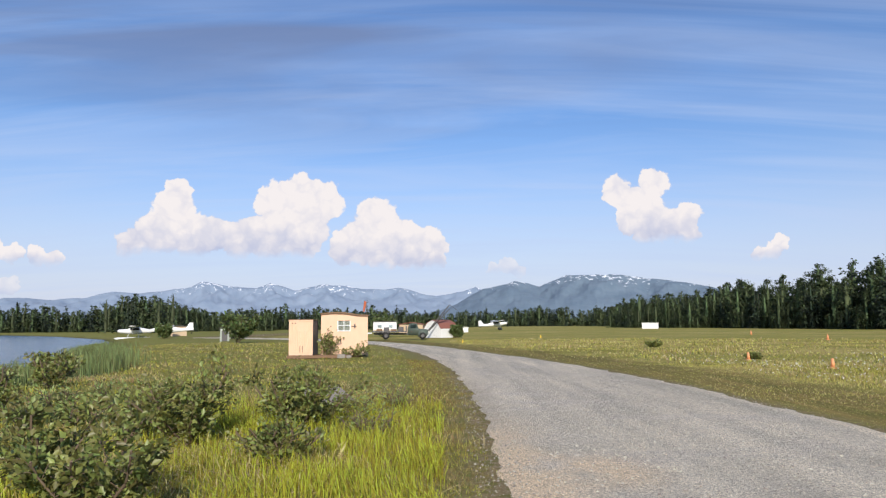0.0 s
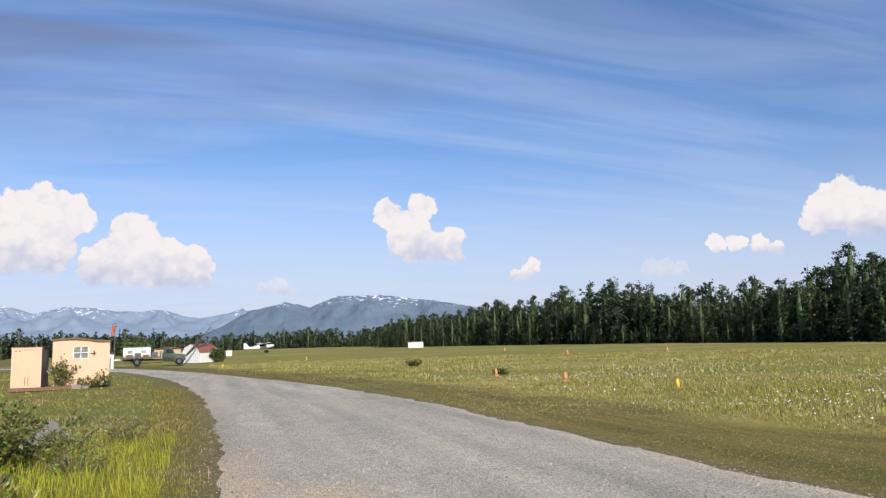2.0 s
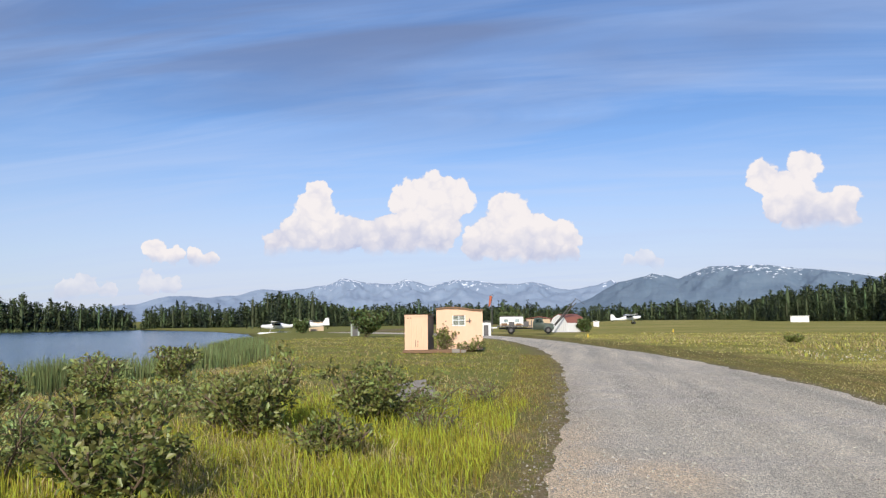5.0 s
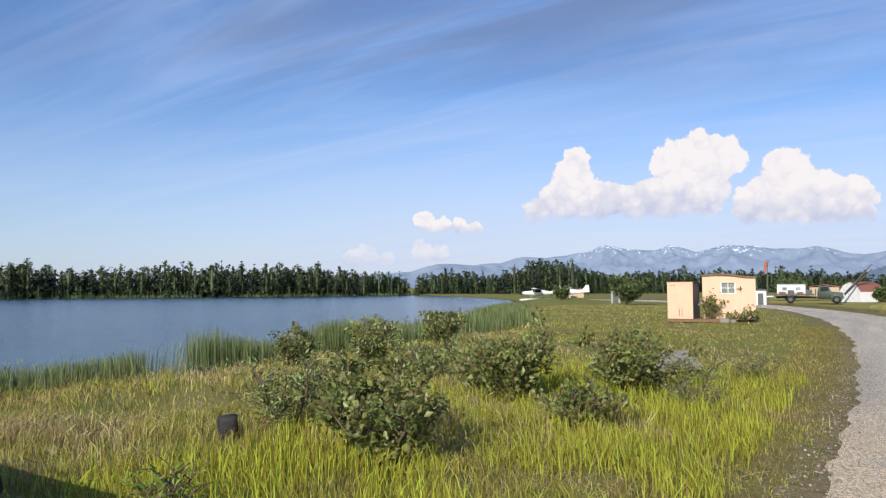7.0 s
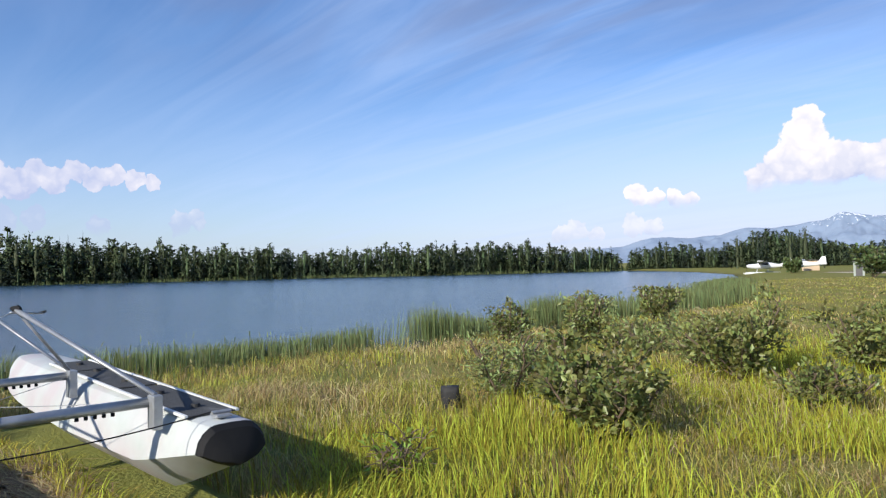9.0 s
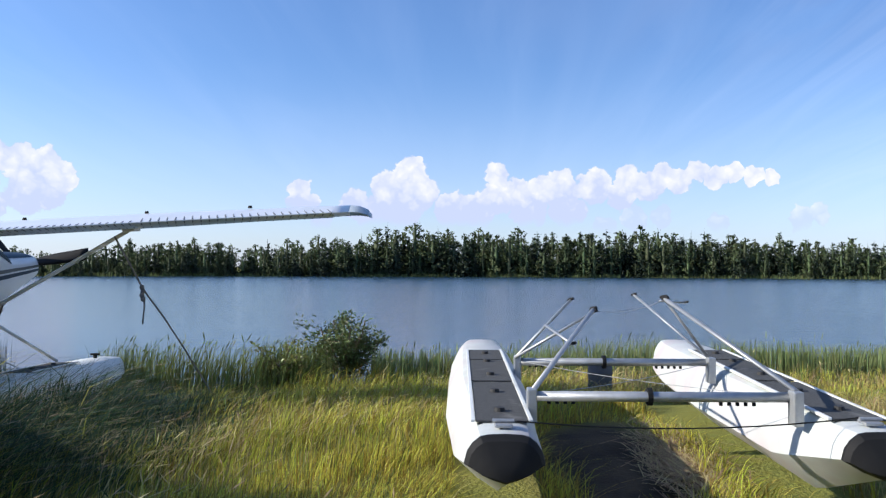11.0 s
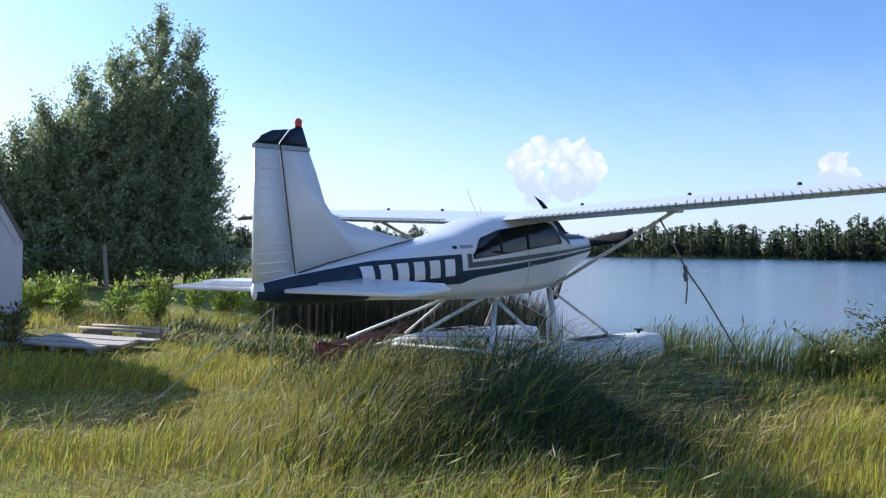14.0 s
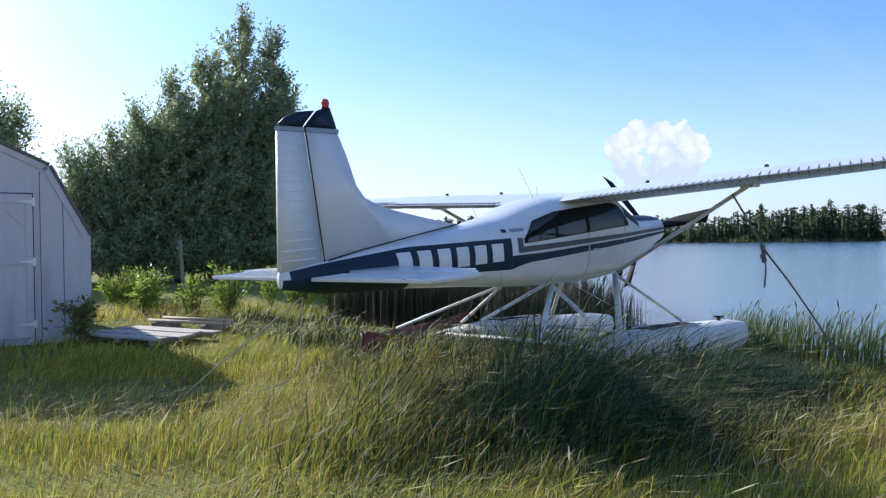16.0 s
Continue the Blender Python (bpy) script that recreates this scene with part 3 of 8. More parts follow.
    b2.inputs["Strength"].default_value, b2.inputs["Distance"].default_value = 0.15, 0.012
    nt.links.new(grain(4, 0, 1, (1, 1, 1), 9), b2.inputs["Height"])
    nt.links.new(b.outputs[0], b2.inputs["Normal"])
    nt.links.new(b2.outputs[0], bsdf.inputs["Normal"])
    return m


GRAVEL = gravel_material()
PEBBLE = surface("pebble", (0.46, 0.41, 0.34), (0.30, 0.27, 0.23), 9, 0.9, hue=0.4)


def road_sheet():
    """The gravel road: a crowned strip with ragged edges and shallow wheel ruts."""
    ys = np.concatenate([np.arange(-60, -2, 1.0), np.arange(-2, 30, 0.25), np.arange(30, 110, 0.8)])
    k = 25
    verts, faces = [], []
    for i, y in enumerate(ys):
        l, r = road_edges(y)
        l, r = l + 0.16 * noise.fractal(Vector((0, y * 0.6, 3)), 0.6, 2.2, 5), r + 0.22 * noise.fractal(Vector((5, y * 0.5, 8)), 0.6, 2.2, 5)
        for j in range(k):
            u = j / (k - 1)
            x = l + (r - l) * u
            rut = -0.012 * sum(math.exp(-((u - c) / 0.06) ** 2) for c in (0.27, 0.5, 0.75))
            edge = min(u, 1 - u) * 14
            verts.append((x, y, 0.004 + 0.03 * min(edge, 1) + rut + random.uniform(-0.003, 0.003)))
    for i in range(len(ys) - 1):
        for j in range(k - 1):
            a = i * k + j
            faces.append((a, a + 1, a + k + 1, a + k))
    verts = np.array(verts)
    verts[:, 2] += ground_z(verts[:, 0], verts[:, 1])
    me = mesh_from("road", verts.tolist(), faces, GRAVEL, True)
    u = np.tile(np.linspace(0, 1, k), len(ys))
    sandy = 1.6 * np.clip(1.1 - u / 0.15, 0, 1) + 0.6 * np.clip(1 - (1 - u) / 0.1, 0, 1) + np.clip(1.4 - np.hypot((verts[:, 0] - 1.75) / 0.55, (verts[:, 1] - 8.2) / 0.9), 0, 1)
    sandy = sandy * np.clip((14 - verts[:, 1]) / 6, 0.1, 1)
    at = me.attributes.new("sandy", "FLOAT", "POINT")
    at.data.foreach_set("value", np.clip(sandy, 0, 1).astype(np.float32))
    tagged(new("road", me), "pale grey gravel road with worn wheel tracks", "road", kind="structure")


road_sheet()


def pebbles():
    """Loose stones on the road and its edges."""
    rng = np.random.default_rng(77)
    n = 16000
    y = rng.uniform(0.6, 1, n) * 0 + 3.5 + 20 * rng.random(n) ** 1.6
    l, r = road_edges(y)
    u = rng.random(n)
    x = l - 0.35 + (r - l + 0.5) * u
    s = 0.005 + 0.015 * rng.random(n) ** 3
    z = ground_z(x, y) + 0.03 * (u > 0.06) * (u < 0.94) + s * 0.3
    c = np.column_stack([x, y, z])
    o = np.array([[1, 0, 0], [0, 1, 0], [-1, 0, 0], [0, -1, 0], [0, 0, 0.7], [0, 0, -0.7]])
    v = (c[:, None, :] + o[None] * s[:, None, None] * rng.uniform(0.6, 1.3, (n, 6, 1))).reshape(-1, 3)
    f = np.array([[0, 1, 4], [1, 2, 4], [2, 3, 4], [3, 0, 4], [1, 0, 5], [2, 1, 5], [3, 2, 5], [0, 3, 5]])
    i = (np.arange(n)[:, None, None] * 6 + f[None]).reshape(-1, 3)
    me = bpy.data.meshes.new("loose_gravel")
    me.from_pydata(v.tolist(), [], i.tolist())
    me.materials.append(PEBBLE)
    tagged(new("loose_gravel", me), "loose grey pebbles scattered over the gravel road", "gravel", kind="stuff")


pebbles()

# ---- distance: mountains, clouds, woods ----


def mesh_np(name, verts, faces, material, smooth=False, attrs=()):
    """A mesh from arrays: verts n x 3, faces a list of index arrays (m x 3 or m x 4)."""
    me = bpy.data.meshes.new(name)
    faces = [np.asarray(f, np.int32) for f in faces if len(f)]
    verts = np.asarray(verts, np.float32)
    me.vertices.add(len(verts))
    me.vertices.foreach_set("co", verts.ravel())
    loops = np.concatenate([f.ravel() for f in faces])
    sizes = np.concatenate([np.full(len(f), f.shape[1], np.int32) for f in faces])
    me.loops.add(len(loops))
    me.loops.foreach_set("vertex_index", loops)
    me.polygons.add(len(sizes))
    me.polygons.foreach_set("loop_start", np.concatenate([[0], np.cumsum(sizes)[:-1]]).astype(np.int32))
    me.polygons.foreach_set("loop_total", sizes)
    me.update(calc_edges=True)
    for mt in material if isinstance(material, (list, tuple)) else [material]:
        me.materials.append(mt)
    if smooth:
        me.shade_smooth()
    return me


def heading(az, d, z=0.0):
    """A point d metres off towards az degrees (0 ahead, positive to the left)."""
    return (-math.sin(radians(az)) * d, math.cos(radians(az)) * d, z)


def rock_material(name, base, second, snow_from, snow_at):
    """Haze-tinted rock and forest with snow left in the gullies near the crest."""
    m = surface(name, base, second, 0.006, 1.0, stretch=(2.4, 2.4, 0.7), detail=9)
    nt = m.node_tree
    bsdf = nt.nodes["Principled BSDF"]
    old = bsdf.inputs["Base Color"].links[0].from_socket
    co = nt.nodes.new("ShaderNodeTexCoord")
    mp = nt.nodes.new("ShaderNodeMapping")
    mp.inputs["Scale"].default_value = (1.0, 1.0, 0.16)
    nt.links.new(co.outputs["Object"], mp.inputs[0])
    n = nt.nodes.new("ShaderNodeTexNoise")
    n.inputs["Scale"].default_value, n.inputs["Detail"].default_value, n.inputs["Roughness"].default_value = 0.045, 4, 0.55
    nt.links.new(mp.outputs[0], n.inputs["Vector"])
    z = nt.nodes.new("ShaderNodeSeparateXYZ")
    nt.links.new(co.outputs["Object"], z.inputs[0])
    up = nt.nodes.new("ShaderNodeMapRange")
    up.inputs["From Min"].default_value, up.inputs["From Max"].default_value = snow_from
    up.inputs["To Min"].default_value, up.inputs["To Max"].default_value = -0.25, 0.06
    nt.links.new(z.outputs["Z"], up.inputs["Value"])
    add = nt.nodes.new("ShaderNodeMath")
    nt.links.new(n.outputs["Fac"], add.inputs[0])
    nt.links.new(up.outputs[0], add.inputs[1])
    f = nt.nodes.new("ShaderNodeMapRange")
    f.inputs["From Min"].default_value, f.inputs["From Max"].default_value = snow_at, snow_at + 0.03
    nt.links.new(add.outputs[0], f.inputs["Value"])
    mx = nt.nodes.new("ShaderNodeMix")
    mx.data_type = "RGBA"
    nt.links.new(f.outputs[0], mx.inputs["Factor"])
    nt.links.new(old, mx.inputs[6])
    mx.inputs[7].default_value = (0.78, 0.81, 0.86, 1)
    nt.links.new(mx.outputs[2], bsdf.inputs["Base Color"])
    return m


# blue distance haze is put into the base colours of both ranges
HAZED_ROCK = rock_material("far_rock_hazed", (0.20, 0.265, 0.36), (0.26, 0.32, 0.41), (110.0, 235.0), 0.585)
HAZED_SLOPE = rock_material("forested_slope_hazed", (0.12, 0.175, 0.235), (0.165, 0.22, 0.275), (110.0, 240.0), 0.565)


def mountain(name, label, crest, dist, material, depth, rough, seed):
    """A range whose crest follows headings and heights in degrees."""
    az = np.linspace(crest[0][0], crest[-1][0], 420)
    el = np.interp(az, [c[0] for c in crest][::1], [c[1] for c in crest])
    rows, verts, faces = 34, [], []
    for i, u in enumerate(np.linspace(-1, 0.35, rows)):
        for a, e in zip(az, el):
            d = dist + u * depth
            top = math.tan(radians(e)) * dist
            shape = (1 - abs(u)) ** 0.8 if u < 0 else 1 - u * 1.6
            p = Vector(heading(a, d))
            fold = noise.fractal(Vector((a * 0.55 + seed, u * 4.5, seed)), 0.9, 2.1, 6)
            ridge = abs(noise.fractal(Vector((a * 0.33 + u * 1.2 + seed, u * 2.2, 3 + seed)), 1.0, 2.0, 5))
            z = top * shape * (1 + rough * (0.55 * fold - 0.8 * ridge) * min(1, abs(u) * 5) * (1 - 0.5 * abs(u))) + top * 0.012 * fold
            verts.append((p.x, p.y, z))
    n = len(az)
    for i in range(rows - 1):
        for j in range(n - 1):
            a = i * n + j
            faces.append((a, a + 1, a + n + 1, a + n))
    tagged(new(name, mesh_from(name, verts, faces, material, True)), label, "mountains", kind="structure")


mountain("backdrop_range", "hazy blue mountain range with last streaks of snow", [(-8, 0.6), (-5, 1.6), (-2.6, 3.12), (-1.6, 2.7), (-0.5, 2.55), (0.5, 2.4), (2, 2.7), (3.4, 3.0), (4.5, 2.85), (6.5, 3.0), (8, 3.2), (9.1, 3.32), (10, 3.1), (11.4, 2.8), (12.4, 3.1), (13.3, 3.4), (14.3, 3.0), (15.8, 3.05), (17, 3.2), (18.2, 3.42), (19.3, 2.9), (21, 2.7), (22.5, 2.5), (24.4, 2.64), (26, 2.15), (28, 2.0), (30.9, 2.1), (33, 1.5), (36, 1.2), (42, 0.5)], 4250, HAZED_ROCK, 700, 0.34, 1.7)
mountain("backdrop_massif", "broad blue-hazed green mountain with snow streaks near its top", [(-30, 0.8), (-26, 1.8), (-21.4, 2.45), (-19.9, 2.85), (-17.5, 3.3), (-15.1, 3.65), (-13.2, 3.85), (-11.8, 3.95), (-10.6, 3.85), (-9.6, 3.92), (-8.6, 3.5), (-7.5, 3.05), (-6.6, 3.3), (-5.6, 3.47), (-4.6, 3.2), (-3.1, 2.9), (-2, 2.3), (-1.1, 1.7), (0.3, 1.2), (3, 0.7)], 3500, HAZED_SLOPE, 900, 0.26, 5.1)

LEAF_FAR = surface("far_foliage", (0.06, 0.088, 0.034), (0.09, 0.12, 0.045), 0.35, 0.75, hue=0.45, through_light=0.15, coords="Object")
LEAF_SPRUCE = surface("spruce_foliage", (0.036, 0.058, 0.034), (0.05, 0.076, 0.04), 0.4, 0.8, hue=0.35, through_light=0.1)
BARK_PALE = surface("shaded_bark", (0.055, 0.05, 0.04), (0.035, 0.03, 0.027), 6, 0.85, bump=0.3)


def tree_shape(rng, height, kind, count, size):
    """One tree: a lumpy solid heart, and small boughs that stand out of it."""
    k, m = 7, 9
    if kind == "spruce":
        girth, u0 = rng.uniform(0.16, 0.23) * height, 0.0
        prof = lambda u: girth * (1 - u) ** 0.85 * (0.86 + 0.14 * np.sin(u * height * 4.2))
    else:
        girth, u0, bulge = rng.uniform(0.24, 0.34) * height, 0.0, rng.uniform(0.35, 0.62)
        prof = lambda u: girth * np.clip(np.where(u < bulge, 0.62 + 0.38 * u / bulge, 1 - ((u - bulge) / (1 - bulge)) ** 1.9), 0, 1) ** 0.8
    lumps = [(rng.uniform(0.05, 0.95), rng.uniform(0, math.tau), rng.uniform(-0.6, 0.6)) for _ in range(14)]

    def swell(u, a):
        out = np.ones_like(u)
        for lu, la, amp in lumps:
            out = out + amp * np.exp(-((u - lu) / 0.08) ** 2 - (1 - np.cos(a - la)) / 0.35)
        return np.maximum(out, 0.35)

    uu, aa = np.meshgrid(np.linspace(u0, 0.99, m), np.linspace(0, math.tau, k, endpoint=False), indexing="ij")
    r = prof(uu) * swell(uu, aa) * 0.14
    core = np.stack([np.cos(aa) * r, np.sin(aa) * r, uu * height], -1).reshape(-1, 3)
    way = np.stack([np.cos(aa), np.sin(aa), np.full_like(aa, 0.35)], -1).reshape(-1, 3)
    i, j = np.meshgrid(np.arange(m - 1), np.arange(k), indexing="ij")
    quads = np.stack([i * k + j, i * k + (j + 1) % k, (i + 1) * k + (j + 1) % k, (i + 1) * k + j], -1).reshape(-1, 4)
    # boughs gather in clumps, with gaps between them
    clumps = int(rng.integers(54, 76))
    cu = 1 - np.sqrt(rng.uniform(0.002, 1, clumps)) if kind == "spruce" else rng.uniform(0.0, 1, clumps) ** 0.9
    cu = u0 + (1 - u0) * cu
    ca = rng.uniform(0, math.tau, clumps)
    cr = prof(cu) * swell(cu, ca) * rng.uniform(0.3, 1.08, clumps)
    cs = height * rng.uniform(0.04, 0.085, clumps) * np.clip(1.15 - 0.75 * cu, 0.25, 1)
    pick = rng.integers(0, clumps, count)
    c = np.column_stack([np.cos(ca) * cr, np.sin(ca) * cr, cu * height])[pick] + rng.normal(size=(count, 3)) * cs[pick][:, None] * np.array([1, 1, 0.6 if kind == "spruce" else 0.9]) * 0.8
    u, a = np.clip(c[:, 2] / height, 0, 1), np.arctan2(c[:, 1], c[:, 0])
    out = np.column_stack([np.cos(a), np.sin(a), np.full(count, -0.15 if kind == "spruce" else 0.55)])
    out /= np.linalg.norm(out, axis=1)[:, None]
    s = size * rng.uniform(0.5, 1.4, count) * np.clip(1.15 - 0.55 * u, 0.4, 1)
    return core, way / np.linalg.norm(way, axis=1)[:, None], quads, c, s, out


def bough_mesh(c, s, out, rng):
    """Small pointed boughs, a triangle each, mostly along their outward way."""
    n = len(c)
    d = out + rng.normal(size=(n, 3)) * 0.5
    d /= np.linalg.norm(d, axis=1)[:, None]
    t = np.cross(d, rng.normal(size=(n, 3)))
    t /= np.linalg.norm(t, axis=1)[:, None]
    s = s[:, None]
    v = np.stack([c - d * s * 0.6 - t * s * 0.55, c - d * s * 0.5 + t * s * 0.55, c + d * s], 1).reshape(-1, 3)
    return v, np.arange(n * 3).reshape(n, 3)


def card_mesh(c, s, out, rng, aspect=1.0):
    """Small bent four-cornered leaf clumps."""
    n = len(c)
    nrm = out + rng.normal(size=(n, 3)) * 0.55
    nrm /= np.linalg.norm(nrm, axis=1)[:, None]
    t = np.cross(nrm, rng.normal(size=(n, 3)))
    t /= np.linalg.norm(t, axis=1)[:, None]
    b = np.cross(nrm, t)
    s = s[:, None]
    j = lambda: rng.uniform(0.6, 1.2, (n, 1))
    v = np.stack([c - t * s * j() * aspect, c - b * s * j() * 0.7 + nrm * s * 0.15, c + t * s * j() * aspect, c + b * s * j() * 0.7 + nrm * s * 0.15], 1).reshape(-1, 3)
    return v, np.arange(n * 4).reshape(n, 4)


def woods(label, spots, seed=0, spruce=0.45, trunks=True):
    """Many trees as one thing: spots of (x, y, height, boughs, bough size)."""
    rng = np.random.default_rng(seed)
    leaf = {"spruce": [], "birch": []}
    tv, tf, tk = [], [], 0
    for x, y, h, boughs, size in spots:
        kind = "spruce" if rng.random() < spruce else "birch"
        hh = max(1.6, h) * (rng.uniform(0.85, 1.12) if kind == "spruce" else rng.uniform(0.82, 1.05))
        z = float(ground_z(x, y)) - 0.2
        core, way, quads, c, s, o = tree_shape(rng, hh, kind, int(boughs), size * max(hh, 5.0) / 12)
        leaf[kind].append((core + [x, y, z], way, quads, c + [x, y, z], s, o))
        if trunks:
            r = 0.008 * hh + 0.03
            ring = np.array([[math.cos(k * math.tau / 5), math.sin(k * math.tau / 5), 0] for k in range(5)])
            tv.append(np.concatenate([ring * r + [x, y, z], ring * r * 0.35 + [x + rng.normal() * 0.1, y + rng.normal() * 0.1, z + hh * 0.85]]))
            tf.append(np.array([[k, (k + 1) % 5, 5 + (k + 1) % 5, 5 + k] for k in range(5)]) + tk)
            tk += 10
    top = thing("woods", label, "woods", kind="stuff")
    for kind, mt in (("spruce", LEAF_SPRUCE), ("birch", LEAF_FAR)):
        if leaf[kind]:
            k0 = len(leaf[kind][0][0])
            heart = np.concatenate([q[0] for q in leaf[kind]])
            quads = np.concatenate([q[2] + k0 * i for i, q in enumerate(leaf[kind])])
            v, f = bough_mesh(np.concatenate([q[3] for q in leaf[kind]]), np.concatenate([q[4] for q in leaf[kind]]), np.concatenate([q[5] for q in leaf[kind]]), rng)
            me = mesh_np("crown", np.concatenate([heart, v]), [quads, f + len(heart)], mt)
            # soft crowns: every bough is shaded by its outward way, give or take
            ways = np.concatenate([q[5] for q in leaf[kind]]) + [0, 0, 0.25]
            ways = ways + rng.normal(size=ways.shape) * 0.55
            ways /= np.linalg.norm(ways, axis=1)[:, None]
            me.normals_split_custom_set_from_vertices(np.concatenate([np.concatenate([q[1] for q in leaf[kind]]), np.repeat(ways, 3, axis=0)]))
            tagged(part_data("crown", me, top), kind="stuff")
    if trunks:
        tagged(part_data("trunk", mesh_np("trunk", np.concatenate(tv), [np.concatenate(tf)], BARK_PALE), top), kind="stuff")
    return top


def rim(points, heights, spacing, rows, row_gap, rng, away=(0, 0)):
    """Spots for trees along a line, in rows behind it; heights by heading in degrees."""
    out = []
    for (ax, ay), (bx, by) in zip(points, points[1:]):
        d = math.hypot(bx - ax, by - ay)
        nx, ny = (ay - by) / d, (bx - ax) / d
        if nx * ((ax + bx) / 2 - away[0]) + ny * ((ay + by) / 2 - away[1]) < 0:
            nx, ny = -nx, -ny
        for r in range(rows):
            k = max(1, int(d / spacing))
            for i in range(k):
                u = (i + rng.uniform(0, 1)) / k
                g = r * row_gap + rng.uniform(0, row_gap)
                x, y = ax + (bx - ax) * u + nx * g, ay + (by - ay) * u + ny * g
                az = math.degrees(math.atan2(-x, y)) % 360
                el = float(np.interp(az if az < 250 else az - 360, [q[0] for q in heights], [q[1] for q in heights]))
                out.append((x, y, (math.tan(radians(el)) * math.hypot(x, y) + 1.6 - float(ground_z(x, y))) * (0.9 + 0.13 * min(r, 1)) * rng.uniform(0.85, 1.06)))
    return out


tree_rng = np.random.default_rng(11)
SKYLINE = [(-60, 5.6), (-47.5, 5.3), (-44.8, 4.9), (-42, 4.0), (-38, 3.85), (-34, 4.0), (-29.7, 4.45), (-25.8, 3.4), (-22.3, 3.4), (-19.7, 2.5), (-14.8, 1.95), (-11.7, 1.45), (-8.3, 1.65), (-2, 1.2), (3, 1.4), (8, 1.55), (12, 1.5), (18, 1.4), (21, 2.1), (23, 2.2), (25.7, 1.55), (30, 1.75), (34, 1.45), (40, 2.0), (47, 2.2), (52, 2.05), (60, 2.05), (66, 2.5), (70, 2.7), (75, 3.2), (83, 3.1), (91, 3.4), (95, 3.35), (102, 2.55), (108, 2.1), (113, 2.3), (118, 1.8), (121, 1.35), (124, 1.7), (140, 1.8), (170, 2.2), (250, 3)]


def stand(label, line, spacing, rows, gap, boughs, size, seed, spruce):
    """A wood: tall rows in front, a thick belt behind them and low growth along the foot."""
    front = [(x, y, h * tree_rng.uniform(0.72, 1.08), boughs, size) for x, y, h in rim(line, SKYLINE, spacing, rows, gap, tree_rng)]
    low = [(x, y, h * tree_rng.uniform(0.2, 0.5), boughs // 3, size * 1.3) for x, y, h in rim(line, SKYLINE, spacing * 0.8, 1, 2.5, tree_rng)]
    back = [(x, y, h * tree_rng.uniform(0.86, 1.0), boughs // 2, size * 1.45) for x, y, h in rim([heading_out(q, rows * gap * 0.7) for q in line], SKYLINE, spacing * 0.9, 2, gap, tree_rng)]
    woods(label, front + low + back, seed, spruce)


def heading_out(q, d):
    r = math.hypot(*q)
    return (q[0] * (1 + d / r), q[1] * (1 + d / r))


stand("mixed birch and spruce woods along the far lake shore", [(-60, 260)] + FAR_SHORE[::-1] + [(-60, -250)], 2.4, 2, 6, 620, 0.52, 21, 0.30)
stand("dark tree line of birch and spruce behind the airfield", [(50, 228), (72, 197), (80, 160), (88, 120), (88, 78), (100, 30)], 2.4, 2, 6, 1700, 0.30, 22, 0.22)
stand("distant woods beyond the end of the airfield", [(-130, 290), (-60, 300), (0, 310), (50, 300), (85, 230)], 2.2, 3, 8, 380, 0.66, 23, 0.35)
woods("tall clump of spruces on the lake shore", [(-84 + tree_rng.uniform(-9, 9), 206 + tree_rng.uniform(-6, 6), 9.5 + tree_rng.uniform(-1, 1.5), 420, 0.36) for _ in range(14)], 24, 0.4)
woods("woods closing the view behind the road", [(x, y, h, 60, 0.9) for x, y, h in rim([(100, 30), (105, -40), (70, -110), (0, -130), (-12, -132)], [(-180, 5), (360, 5)], 5.0, 2, 7, tree_rng)], 25, 0.4)

# ---- aircraft on floats ----
WHITE = surface("white_paint", (0.72, 0.72, 0.71), (0.65, 0.66, 0.66), 3.0, 0.32, coat=0.25, spot=(0.6, 0.59, 0.56), spot_scale=1.3, spot_at=(0.58, 0.8), bump=0.03)
NAVY = surface("navy_paint", (0.010, 0.024, 0.042), (0.016, 0.032, 0.052), 4.0, 0.5)
NAVY.node_tree.nodes["Principled BSDF"].inputs["Specular IOR Level"].default_value = 0.25
SEAM = surface("seam_grey", (0.46, 0.47, 0.48), (0.40, 0.41, 0.42), 5.0, 0.5)
OLIVE_STRIPE = surface("olive_grey_paint", (0.055, 0.06, 0.058), (0.075, 0.08, 0.075), 4.0, 0.45)
GREY_STRIPE = surface("grey_paint", (0.22, 0.26, 0.30), (0.26, 0.30, 0.34), 4.0, 0.4)
# dark colour that paints in the shadow lines of the white flap beads
SHADOW_GREY = surface("bead_shadow_grey", (0.10, 0.11, 0.12), (0.14, 0.15, 0.16), 6.0, 0.6)
WEATHERED = surface("weathered_white_paint", (0.70, 0.70, 0.67), (0.58, 0.60, 0.58), 5.0, 0.55, spot=(0.40, 0.41, 0.36), spot_scale=2.2, spot_at=(0.55, 0.8), bump=0.06)
ALUMINIUM = surface("dull_aluminium", (0.44, 0.45, 0.46), (0.30, 0.31, 0.32), 9.0, 0.5, 0.6, bump=0.05)
BLACK = surface("black_paint", (0.008, 0.008, 0.009), (0.014, 0.014, 0.014), 6.0, 0.7)
BLACK.node_tree.nodes["Principled BSDF"].inputs["Specular IOR Level"].default_value = 0.2
RUBBER = surface("black_rubber", (0.014, 0.014, 0.014), (0.025, 0.024, 0.023), 14.0, 0.75, bump=0.1)
NONSKID = surface("grey_nonskid", (0.035, 0.037, 0.037), (0.06, 0.06, 0.06), 40.0, 0.95, bump=0.4, spot=(0.12, 0.12, 0.115), spot_scale=4, spot_at=(0.62, 0.75))
